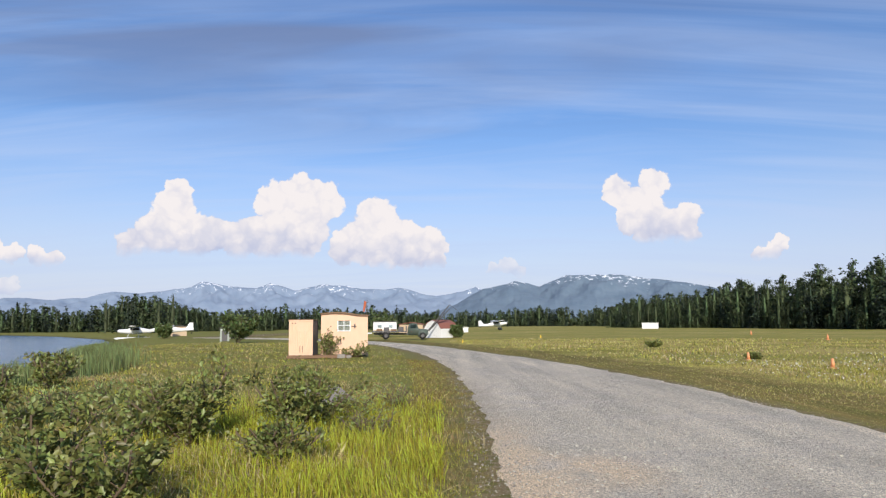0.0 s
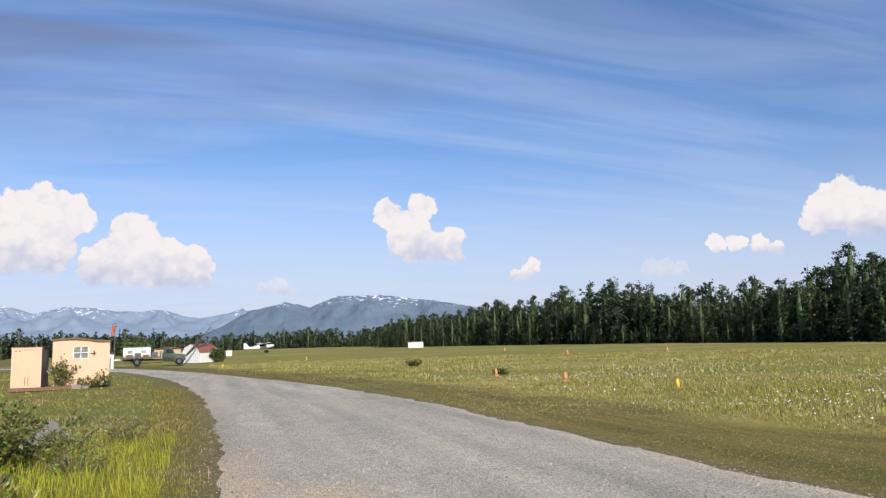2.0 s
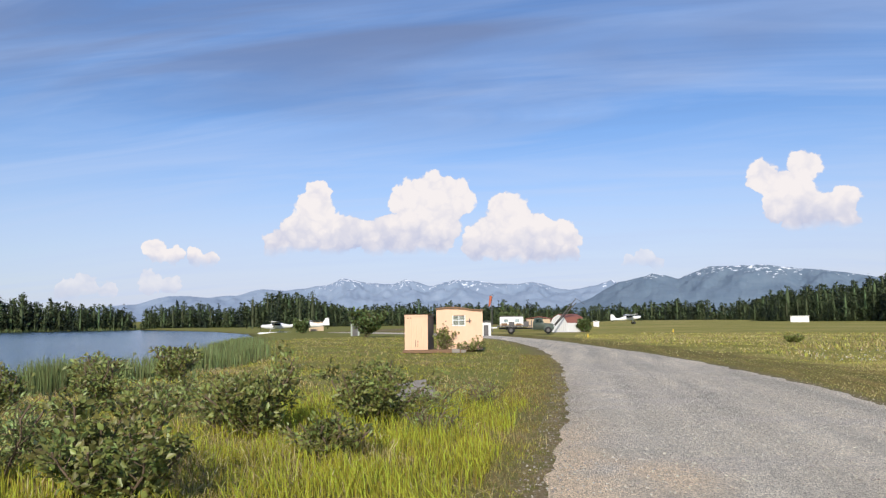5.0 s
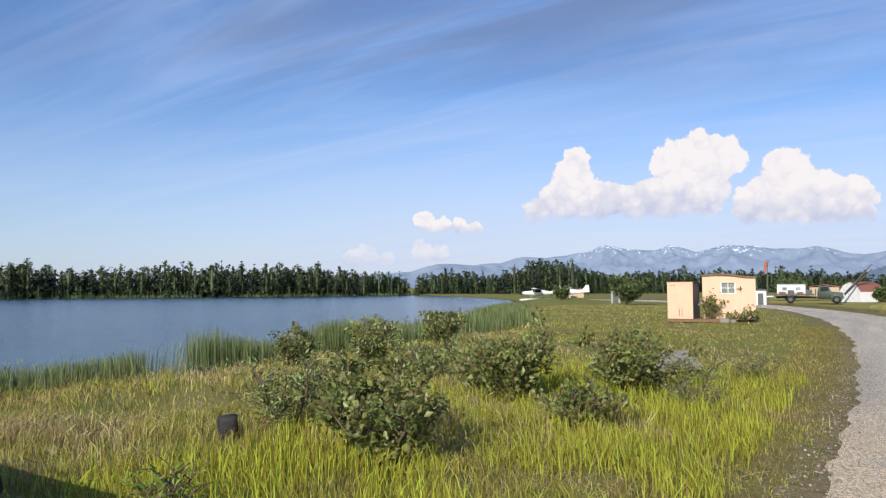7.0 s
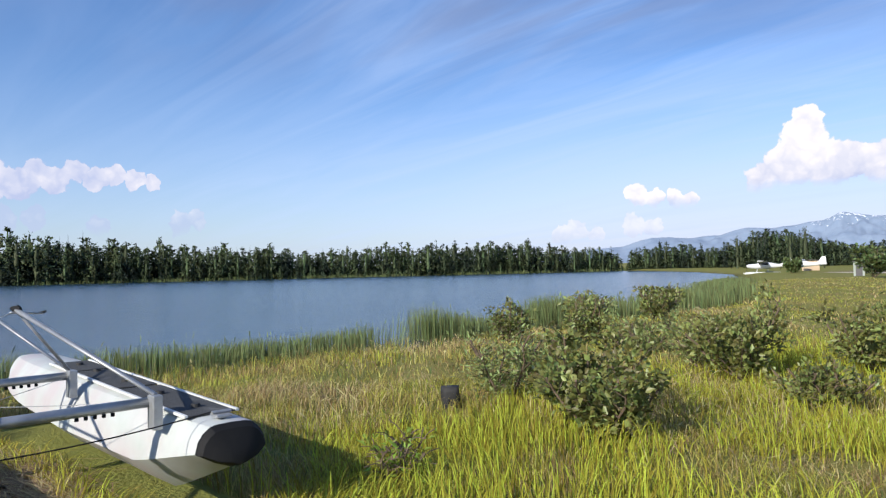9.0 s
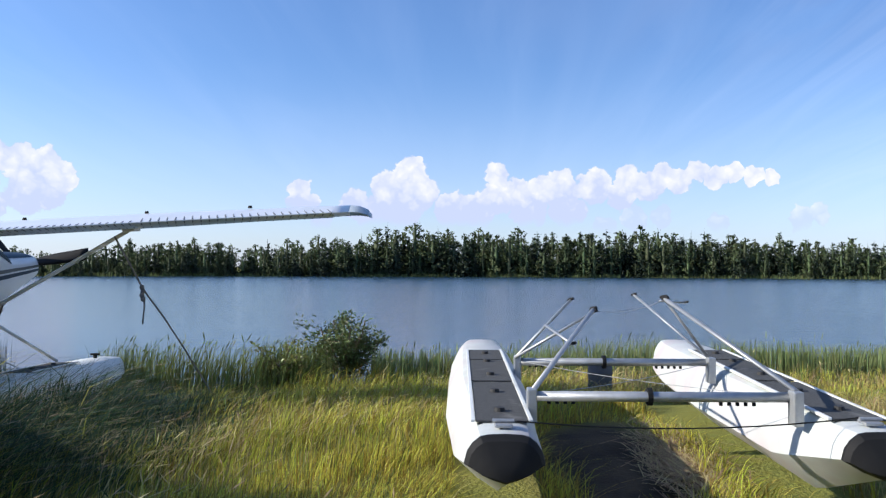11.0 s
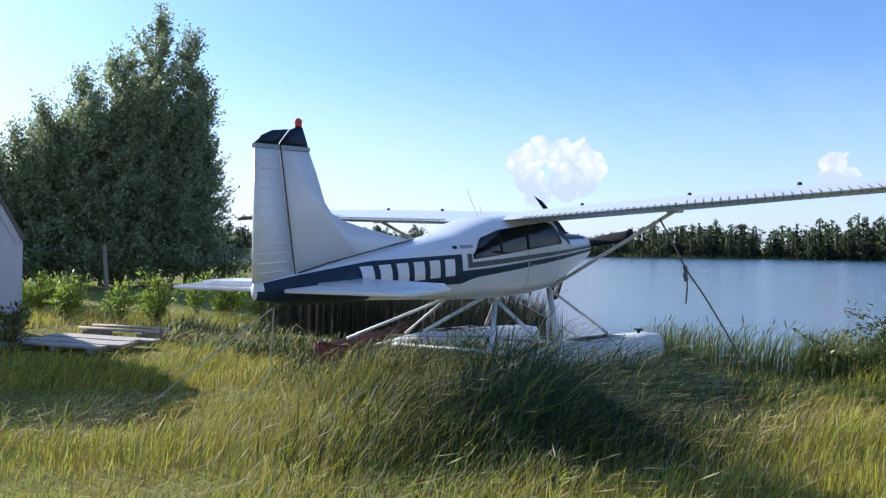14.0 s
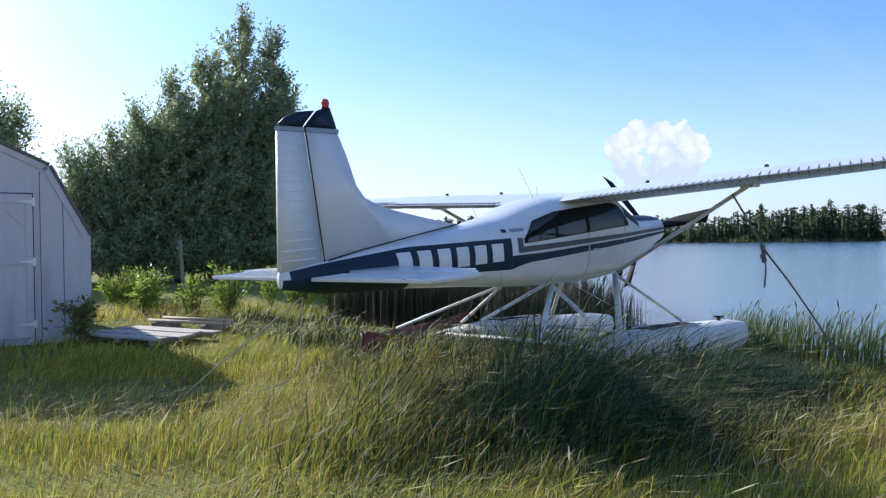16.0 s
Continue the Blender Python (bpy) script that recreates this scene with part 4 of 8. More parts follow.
RED_LAMP = surface("red_lens", (0.55, 0.02, 0.02), (0.45, 0.015, 0.015), 5, 0.25, coat=0.5)
ROPE = surface("rope_fibre", (0.12, 0.12, 0.12), (0.22, 0.21, 0.2), 60, 0.9, bump=0.3)
PALE_ROPE = surface("pale_rope_fibre", (0.5, 0.46, 0.34), (0.38, 0.35, 0.26), 60, 0.9, bump=0.3)


def glass_material(name, tint=(0.8, 0.86, 0.88), rough=0.02):
    """A thin pane: clear through, with a faint mirror image."""
    m = bpy.data.materials.new(name)
    m.use_nodes = True
    nt = m.node_tree
    nt.nodes.remove(nt.nodes["Principled BSDF"])
    clear, gloss, mx = (nt.nodes.new(k) for k in ("ShaderNodeBsdfTransparent", "ShaderNodeBsdfGlossy", "ShaderNodeMixShader"))
    clear.inputs["Color"].default_value = (*tint, 1)
    gloss.inputs["Roughness"].default_value = rough
    mx.inputs[0].default_value = 0.07
    nt.links.new(clear.outputs[0], mx.inputs[1])
    nt.links.new(gloss.outputs[0], mx.inputs[2])
    nt.links.new(mx.outputs[0], nt.nodes["Material Output"].inputs["Surface"])
    return m


GLASS = glass_material("cabin_glass", (0.35, 0.42, 0.45))

# stations: x, bottom, top, half width, squareness
FUSELAGE = [(0.03, 0.20, 0.35, 0.035, 2.0), (0.5, 0.10, 0.41, 0.11, 2.1), (1.5, 0.04, 0.53, 0.25, 2.2), (2.5, -0.05, 0.66, 0.38, 2.4), (3.05, -0.11, 0.735, 0.46, 2.6), (3.5, -0.15, 0.86, 0.52, 2.8), (3.95, -0.18, 0.94, 0.55, 3.0), (4.9, -0.22, 0.97, 0.56, 3.2), (5.45, -0.20, 0.95, 0.56, 3.2), (5.7, -0.14, 0.82, 0.55, 3.0), (6.0, -0.08, 0.655, 0.52, 3.0), (6.5, 0.05, 0.63, 0.48, 2.8), (6.95, 0.16, 0.61, 0.43, 2.6), (7.1, 0.24, 0.56, 0.34, 2.4)]


def body_y(x, z, gap=0.0):
    lo, hi, w, n = lerp_table(FUSELAGE, x)
    c, h = (lo + hi) / 2, (hi - lo) / 2
    return w * max(0.0, 1 - min(1, abs((z - c) / h)) ** n) ** (1 / n) + gap


def body_ring(x, k=40, gap=0.0):
    lo, hi, w, n = lerp_table(FUSELAGE, x)
    c, h = (lo + hi) / 2, (hi - lo) / 2
    out = []
    for i in range(k):
        a = i * math.tau / k
        ca, sa = math.cos(a), math.sin(a)
        out.append((x, (w + gap) * math.copysign(abs(ca) ** (2 / n), ca), c + (h + gap) * math.copysign(abs(sa) ** (2 / n), sa)))
    return out


def side_patch(bm, x0, x1, low, high, side, gap=0.004, nx=24, nz=6):
    """A sheet that hugs the fuselage side between two lines given as tables of (x, z)."""
    grid = []
    for i in range(nx + 1):
        x = x0 + (x1 - x0) * i / nx
        a, b = lerp_table(low, x)[0], lerp_table(high, x)[0]
        grid.append([bm.verts.new((x, side * body_y(x, a + (b - a) * j / nz, gap), a + (b - a) * j / nz)) for j in range(nz + 1)])
    for i in range(nx):
        for j in range(nz):
            bm.faces.new((grid[i][j], grid[i + 1][j], grid[i + 1][j + 1], grid[i][j + 1]))
    bmesh.ops.recalc_face_normals(bm, faces=bm.faces[:])
    return bm


def slab(bm, outline, t0, m=None, bevel=0.012):
    """A flat plate from an outline in x and z, t0 thick across y, with softened rims."""
    tmp = bmesh.new()
    a = [tmp.verts.new((x, -t0 / 2, z)) for x, z in outline]
    f = tmp.faces.new(a)
    r = bmesh.ops.extrude_face_region(tmp, geom=[f])
    bmesh.ops.translate(tmp, verts=[v for v in r["geom"] if isinstance(v, bmesh.types.BMVert)], vec=(0, t0, 0))
    bmesh.ops.recalc_face_normals(tmp, faces=tmp.faces[:])
    if bevel:
        rim = [e for e in tmp.edges if abs(e.verts[0].co.y - e.verts[1].co.y) < 1e-6]
        bmesh.ops.bevel(tmp, geom=rim, offset=bevel, segments=2, affect="EDGES")
    merge(bm, tmp, m)
    return bm


def airfoil(chord, thick, k=14):
    up, dn = [], []
    for i in range(k + 1):
        u = 0.5 - 0.5 * math.cos(math.pi * i / k)
        t = thick * chord * 5 * (0.2969 * math.sqrt(u) - 0.126 * u - 0.3516 * u * u + 0.2843 * u ** 3 - 0.1036 * u ** 4)
        cam = 0.02 * chord * 4 * u * (1 - u)
        up.append((u * chord, cam + t))
        dn.append((u * chord, cam - t))
    return up + dn[-2:0:-1]


def wing_station(y):
    """Leading edge x, chord, height of the trailing edge."""
    a = abs(y)
    chord = float(np.interp(a, [0, 2.7, 5.2, 5.45], [1.63, 1.63, 1.2, 1.1]))
    lead = float(np.interp(a, [0, 2.7, 5.45], [5.72, 5.72, 5.58]))
    return lead, chord, 0.83 + 0.048 * a


def wing_ring(y, shrink=1.0, u0=0.0, u1=1.0):
    lead, chord, z = wing_station(y)
    pts = []
    for dx, dz in airfoil(chord, 0.115 * shrink):
        pts.append((lead - dx, y, z + 0.03 + dz + (1 - dx / chord) * 0.035))
    return pts


def float_rings(L, beam, deep, n=30, droop=0.0):
    """Rings of a seaplane float along its length, stern at 0, deck at height 0."""
    rings = []
    for i in range(n + 1):
        u = i / n
        b = beam / 2 * float(np.interp(u, [0, 0.15, 0.4, 0.75, 0.88, 0.95, 0.985, 1.0], [0.62, 0.78, 1, 1, 0.86, 0.62, 0.36, 0.12]))
        k = -deep * float(np.interp(u, [0, 0.16, 0.44, 0.46, 0.7, 0.85, 0.94, 0.985, 1.0], [0.42, 0.92, 0.97, 1.0, 1.0, 0.92, 0.72, 0.48, 0.28]))
        d = float(np.interp(u, [0, 0.6, 0.9, 0.97, 1.0], [0, 0, -0.03, -0.07, -0.14])) - droop * max(0.0, 1 - u / 0.42) ** 1.4
        ch = k * 0.55 + d * 0.45
        t = d - k
        half = [(0, d), (0.42 * b, d - 0.004), (0.60 * b, d - 0.05 * t), (0.78 * b, d - 0.17 * t), (0.92 * b, d - 0.34 * t), (b, d - 0.60 * t), (0.5 * b, d - 0.84 * t), (0, k)]
        rings.append([(u * L, -y, z) for y, z in half] + [(u * L, y, z) for y, z in half[-2:0:-1]])
    return rings


STAINED = surface("stained_float_paint", (0.52, 0.53, 0.515), (0.41, 0.45, 0.42), 2.5, 0.6, spot=(0.44, 0.40, 0.40), spot_scale=1.9, spot_at=(0.44, 0.68), bump=0.08)


def float_body(name, L, beam, deep, parent, m, label, black_stern=False, droop=0.0):
    paint = STAINED if black_stern else WEATHERED
    hull = part(name, loft(bmesh.new(), float_rings(L, beam, deep, 30, droop)), paint, parent, label, True)
    hull.data.set_sharp_from_angle(angle=radians(24))
    hull.matrix_local = m
    bm = bmesh.new()
    for x0, x1 in ((0.05, 0.30), (0.31, 0.52), (0.53, 0.66)) if not droop else ((0.44, 0.53), (0.54, 0.66)):
        box(bm, (x0 * L, -0.15 * beam / 0.7, 0.002), (x1 * L - 0.02, 0.15 * beam / 0.7, 0.012), 0.003)
    part("walkway", bm, NONSKID, hull, "dark grey worn non-skid deck strip")
    for s in (-1, 1):
        bm = bmesh.new()
        box(bm, ((0.44 if droop else 0.05) * L, s * 0.165 * beam / 0.7 - 0.012, 0.0), (0.66 * L, s * 0.165 * beam / 0.7 + 0.012, 0.018), 0.004)
        part("deck_rail", bm, WEATHERED, hull)
    for u in (0.1, 0.22, 0.36, 0.5, 0.6)[3 if droop else 0:]:
        bm = bmesh.new()
        rod(bm, (u * L, 0, 0.008), (u * L, 0, 0.035), 0.035, 0.028, 12)
        part("bilge_cap", bm, RUBBER, hull, "small black bilge pump cap")
    bm = bmesh.new()
    ends = float_rings(L, beam, deep)
    if black_stern:
        r0 = ends[0]
        loft(bm, [[(x + 0.004, y * 1.004, z * 1.004) for x, y, z in r0], [(x - 0.015, y * 0.995, z * 0.99 - 0.004) for x, y, z in r0], [(x - 0.05, y * 0.90, -0.17 + (z + 0.17) * 0.84) for x, y, z in r0], [(x - 0.10, y * 0.55, -0.20 + (z + 0.17) * 0.42) for x, y, z in r0], [(x - 0.12, y * 0.2, -0.21 + (z + 0.17) * 0.14) for x, y, z in r0]])
        part("stern_cap", bm, BLACK, hull, "black raked stern end", True).data.set_sharp_from_angle(angle=radians(20))
        bm = bmesh.new()
        box(bm, (0.08, -0.05, 0.01), (0.18, 0.05, 0.03), 0.008)
        rod(bm, (0.13, -0.06, 0.04), (0.13, 0.06, 0.04), 0.011, n=8)
        part("cleat", bm, ALUMINIUM, hull, "bare metal mooring cleat")
    else:
        r0 = ends[-1]
        loft(bm, [[(x - 0.03, y * 1.3, z * 1.0) for x, y, z in r0], [(x + 0.05, y * 1.0, z * 0.95) for x, y, z in r0], [(x + 0.07, y * 0.5, z * 0.9 - 0.02) for x, y, z in r0]])
        part("bow_bumper", bm, WEATHERED, hull, "rounded bow bumper", True)
        bm = bmesh.new()
        rod(bm, (0.84 * L, 0, -0.03), (0.84 * L, 0, 0.03), 0.03, n=10)
        rod(bm, (0.84 * L, -0.07, 0.035), (0.84 * L, 0.07, 0.035), 0.016, n=8)
        part("cleat", bm, BLACK, hull, "small black bow cleat")
    return hull


def seaplane():
    top = thing("seaplane", "white high-wing seaplane with navy stripes beached on floats", "airplane", pose(-2.784, -5.722, 0.844) @ pose(0, 0, 0, 0, 0, 187.59) @ pose(0, 0, 0, 0, -2.92, 0) @ pose(0, 0, 0, -1.0, 0, 0))
    xs = sorted({r[0] for r in FUSELAGE} | set(np.round(np.linspace(0.1, 7.05, 40), 3)))
    body = part("fuselage", loft(bmesh.new(), [body_ring(x) for x in xs]), WHITE, top, "glossy white fuselage", True)
    # dark underside of the tail cone
    bm = bmesh.new()
    rings = []
    for x in np.linspace(0.04, 1.5, 14):
        ring = body_ring(x, 40, 0.005)
        rings.append([ring[k % 40] for k in range(20 - 0, 41)])
    vs = [[bm.verts.new(p) for p in r] for r in rings]
    for ra, rb in zip(vs, vs[1:]):
        for k in range(len(ra) - 1):
            bm.faces.new((ra[k], rb[k], rb[k + 1], ra[k + 1]))
    bmesh.ops.recalc_face_normals(bm, faces=bm.faces[:])
    part("tail_underside", bm, NAVY, body, "navy blue tail underside", True)
    for side in (-1, 1):
        bm = side_patch(bmesh.new(), 0.12, 2.95, [(0.1, 0.24), (1.2, 0.17), (2.95, 0.11)], [(0.1, 0.345), (0.5, 0.39), (1.5, 0.475), (2.95, 0.475)], side)
        part("registration_band", bm, NAVY, body, "broad navy blue side band", True)
        bm = side_patch(bmesh.new(), 2.95, 6.95, [(2.95, 0.11), (3.2, 0.17), (5.0, 0.24), (6.95, 0.33)], [(2.95, 0.27), (3.4, 0.27), (5.0, 0.31), (6.95, 0.365)], side)
        part("side_stripe", bm, NAVY, body, "navy blue stripe", True)
        bm = side_patch(bmesh.new(), 3.13, 6.95, [(3.13, 0.295), (5.0, 0.335), (6.95, 0.385)], [(3.13, 0.365), (5.0, 0.392), (6.95, 0.42)], side, 0.005)
        side_patch(bm, 3.05, 3.135, [(3.0, 0.295), (3.3, 0.295)], [(3.0, 0.47), (3.3, 0.47)], side, 0.006, 2, 6)
        part("side_stripe", bm, OLIVE_STRIPE, body, "grey-olive stripe under the windows", True)
        for i in range(6):
            x = 1.32 + i * 0.262
            bm = side_patch(bmesh.new(), x, x + 0.175, [(0, 0.20 + 0.004 * i), (9, 0.20 + 0.004 * i)], [(0, 0.425), (9, 0.425)], side, 0.009, 3, 4)
            part("registration_bar", bm, WHITE, body, "plain white bar in place of lettering")
        for i in range(2):
            bm = side_patch(bmesh.new(), 2.84 + 0.13 * i, 2.92 + 0.27 * i, [(0, 0.535), (9, 0.56)], [(0, 0.575), (9, 0.60)], side, 0.005, 3, 2)
            part("name_bar", bm, NAVY if i == 0 else GREY_STRIPE, body, "small bar in place of lettering")
        # cabin windows: a black sheet stands in for the dim cabin behind tinted panes
        lo = [(3.18, 0.40), (3.6, 0.42), (5.5, 0.50)]
        hi = [(3.18, 0.46), (3.36, 0.66), (3.8, 0.755), (4.5, 0.80), (5.2, 0.835), (5.36, 0.80), (5.55, 0.55)]
        part("cabin_backing", side_patch(bmesh.new(), 3.16, 5.56, lo, hi, side, 0.005, 40, 8), BLACK, body, "black sheet standing in for the dim cabin", True)
        for x0, x1 in ((3.2, 3.72), (3.77, 4.42), (4.5, 5.42)):
            part("window_pane", side_patch(bmesh.new(), x0, x1, [(q[0], q[1] + 0.015) for q in lo], [(q[0], q[1] - 0.015) for q in hi], side, 0.012, 14, 6), GLASS, body, "tinted cabin window", True)
        bm = side_patch(bmesh.new(), 4.46, 4.49, [(0, -0.1), (9, -0.1)], [(0, 0.45), (9, 0.45)], side, 0.005, 1, 12)
        side_patch(bm, 5.42, 5.435, [(0, -0.1), (9, -0.1)], [(0, 0.5), (9, 0.5)], side, 0.005, 1, 12)
        side_patch(bm, 4.47, 5.43, [(0, -0.105), (9, -0.105)], [(0, -0.095), (9, -0.095)], side, 0.005, 8, 1)
        part("door_seam", bm, SEAM, body)
        part("door_handle", box(bmesh.new(), (4.56, side * 0.565 - 0.012, 0.22), (4.68, side * 0.565 + 0.012, 0.245), 0.006), ALUMINIUM, body, "metal door handle")
    # windscreen over the cowl: glass above a black sheet for the dim cabin
    for gap, mt, nm in ((0.004, BLACK, "windscreen_backing"), (0.012, GLASS, "windscreen")):
        bm = bmesh.new()
        rows = []
        for x in np.linspace(5.5, 5.98, 8):
            ring = body_ring(x, 60, gap)
            rows.append([bm.verts.new(ring[k]) for k in range(3, 28)])
        for ra, rb in zip(rows, rows[1:]):
            for k in range(len(ra) - 1):
                bm.faces.new((ra[k], rb[k], rb[k + 1], ra[k + 1]))
        bmesh.ops.recalc_face_normals(bm, faces=bm.faces[:])
        part(nm, bm, mt, body, "", True)
    bm = bmesh.new()
    rows = []
    for x in np.linspace(5.99, 7.08, 12):
        ring = body_ring(x, 60, 0.005)
        rows.append([bm.verts.new(ring[k]) for k in range(6, 25)])
    for ra, rb in zip(rows, rows[1:]):
        for k in range(len(ra) - 1):
            bm.faces.new((ra[k], rb[k], rb[k + 1], ra[k + 1]))
    bmesh.ops.recalc_face_normals(bm, faces=bm.faces[:])
    part("cowl_top", bm, NAVY, body, "navy blue anti-glare cowl top", True)
    # wing
    ys = np.linspace(-5.2, 5.2, 45)
    wing = part("wing", loft(bmesh.new(), [wing_ring(y) for y in ys]), WHITE, top, "long white wing with corrugated flaps", True)
    for s in (-1, 1):
        tip = bmesh.new()
        rings = []
        for k, (yy, sh, dz) in enumerate(((5.2, 1.0, 0), (5.32, 0.95, -0.01), (5.42, 0.75, -0.045), (5.47, 0.4, -0.09))):
            rings.append([(x * (1 if k < 2 else 0.995), s * yy, z + dz) for x, _, z in wing_ring(yy, sh)])
        part("wing_tip", loft(tip, rings), GREY_STRIPE, wing, "grey drooped wing tip", True)
        for nm, y0, y1, count in (("flap", 0.62, 2.72, 25), ("aileron", 2.76, 5.0, 24)):
            bm = bmesh.new()
            n = 12
            rows = []
            for i in range(n + 1):
                y = y0 + (y1 - y0) * i / n
                lead, chord, z = wing_station(y)
                te, z = lead - chord, z + 0.03
                c = 0.42 if nm == "flap" else 0.33
                rows.append([(te + c, s * y, z - 0.05), (te + c, s * y, z + 0.052), (te + c * 0.5, s * y, z + 0.038), (te - 0.01, s * y, z + 0.008), (te - 0.01, s * y, z - 0.002), (te + c * 0.5, s * y, z - 0.036)])
            loft(bm, rows)
            surf = part(nm, bm, WHITE, wing)
            for i in range(count):
                y = y0 + (y1 - y0) * (i + 0.5) / count
                lead, chord, z = wing_station(y)
                te, z = lead - chord, z + 0.03
                bm = bmesh.new()
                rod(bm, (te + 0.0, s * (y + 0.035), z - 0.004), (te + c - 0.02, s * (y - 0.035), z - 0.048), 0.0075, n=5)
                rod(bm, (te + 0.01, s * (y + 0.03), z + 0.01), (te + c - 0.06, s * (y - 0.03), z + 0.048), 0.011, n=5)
                merge_into = CORRUGATION.setdefault((nm, s), bmesh.new())
                me = bpy.data.meshes.new("t")
                bm.to_mesh(me)
                bm.free()
                merge_into.from_mesh(me)
                bpy.data.meshes.remove(me)
            part("corrugation", CORRUGATION[(nm, s)], SHADOW_GREY, surf, "pressed beads with their shadow lines put in as dark grey")
        # lift strut
        bm = bmesh.new()
        rod(bm, (5.28, s * 0.5, -0.13), (4.95, s * 2.45, 0.93), 0.05, 0.05, 12, 0.45)
        part("wing_strut", bm, WHITE, top, "streamlined white lift strut", True)
        part("strut_fairing", box(bmesh.new(), (4.83, s * 2.45 - 0.08, 0.9), (5.08, s * 2.45 + 0.08, 0.96), 0.02), WHITE, wing)
    for i, y in enumerate((-3.9, -2.6, -1.1, 1.3, 2.4)):
        bm = bmesh.new()
        rod(bm, (5.1, y, 1.0 + 0.048 * abs(y)), (5.1, y, 1.035 + 0.048 * abs(y)), 0.03, 0.022, 8)
        part("vent_cap", bm, BLACK, wing, "small black tank vent cap")
    for a, b in (((4.1, 0.02, 0.93), (3.82, 0.02, 1.32)), ((2.95, 0.03, 0.70), (2.82, 0.03, 0.88)), ((4.35, 0.12, 0.98), (4.33, 0.12, 1.10))):
        part("whip_antenna", rod(bmesh.new(), a, b, 0.006, 0.003, 6), WHITE, top, "thin whip antenna")
    # tail
    fin = part("fin", slab(bmesh.new(), [(0.545, 0.36), (0.415, 1.62), (0.80, 1.62), (0.90, 1.40), (1.0, 1.12), (1.10, 1.0), (1.28, 0.92), (1.55, 0.85), (2.04, 0.75), (2.56, 0.655), (1.5, 0.46)], 0.075, None, 0.012), WHITE, top, "white tail fin with a long fillet", True)
    part("fin_cap", slab(bmesh.new(), [(0.415, 1.665), (0.45, 1.71), (0.575, 1.83), (0.66, 1.86), (0.735, 1.865), (0.79, 1.72), (0.803, 1.665)], 0.08, None, 0.03), NAVY, fin, "navy blue fin tip", True)
    part("fin_stripe", slab(bmesh.new(), [(0.415, 1.622), (0.41, 1.663), (0.804, 1.663), (0.80, 1.622)], 0.079, None, 0.0), GREY_STRIPE, fin)
    rud = part("rudder", slab(bmesh.new(), [(0.03, 0.345), (0.11, 1.62), (0.40, 1.62), (0.532, 0.37)], 0.06, None, 0.01), WHITE, top, "white ribbed rudder", True)
    part("rudder_cap", slab(bmesh.new(), [(0.112, 1.665), (0.2, 1.745), (0.34, 1.805), (0.545, 1.83), (0.43, 1.71), (0.392, 1.665)], 0.065, None, 0.02), NAVY, rud, "navy blue rudder tip", True)
    part("rudder_stripe", slab(bmesh.new(), [(0.11, 1.622), (0.112, 1.663), (0.392, 1.663), (0.395, 1.622)], 0.064, None, 0.0), GREY_STRIPE, rud)
    bm = bmesh.new()
    for i in range(13):
        z = 0.44 + i * 0.09
        for s in (-1, 1):
            rod(bm, (0.06 + 0.006 * i, s * 0.03, z), (0.44 - 0.009 * i, s * 0.03, z + 0.004), 0.006, n=5)
    part("corrugation", bm, WHITE, rud, "pressed stiffening beads")
    bm = bmesh.new()
    tube(bm, [(0.532, -0.041, 0.385), (0.40, -0.041, 1.66), (0.45, -0.041, 1.71), (0.57, -0.041, 1.83)], 0.006)
    part("hinge_gap", bm, BLACK, fin, "dark rudder hinge line")
    bm = bmesh.new()
    tube(bm, [(x, -(0.05 if x > 2.45 else body_y(x, z) * 0.35 + 0.038), z + 0.012) for x, z in ((0.56, 0.40), (1.0, 0.47), (1.5, 0.535), (2.0, 0.60), (2.5, 0.668))], 0.007)
    part("fillet_seam", bm, BLACK, fin, "dark seam under the fin fillet")
    bm = bmesh.new()
    rod(bm, (0.69, 0, 1.86), (0.69, 0, 1.91), 0.035, n=12)
    tmp = bmesh.new()
    bmesh.ops.create_uvsphere(tmp, u_segments=12, v_segments=8, radius=0.04)
    merge(bm, tmp, Matrix.Translation((0.69, 0, 1.915)))
    part("beacon", bm, RED_LAMP, fin, "red beacon light", True)
    for s in (-1, 1):
        def plate(pts, z0, th):
            b = bmesh.new()
            loft(b, [[(x, y, z0 + th) for x, y in pts], [(x, y, z0 - th) for x, y in pts]])
            bmesh.ops.bevel(b, geom=b.edges[:], offset=th * 0.6, segments=2, affect="EDGES")
            return b
        part("stabilizer", plate([(1.38, s * 0.12), (1.02, s * 1.5), (0.9, s * 1.6), (0.68, s * 1.62), (0.72, s * 0.12)], 0.27, 0.03), WHITE, top, "white horizontal stabilizer")
        el = part("elevator", plate([(0.70, s * 0.14), (0.66, s * 1.44), (0.92, s * 1.63), (0.70, s * 1.66), (0.30, s * 1.60), (0.27, s * 0.14)], 0.26, 0.018), WHITE, top, "white ribbed elevator")
        bm = bmesh.new()
        for i in range(16):
            y = s * (0.22 + i * 0.085)
            rod(bm, (0.31, y + 0.03 * s, 0.279), (0.62, y, 0.281), 0.006, n=5)
        part("corrugation", bm, WHITE, el, "pressed stiffening beads")
    # nose
    nose = part("spinner", rod(bmesh.new(), (7.08, 0, 0.42), (7.42, 0, 0.42), 0.17, 0.03, 20), WHITE, top, "white propeller spinner", True)
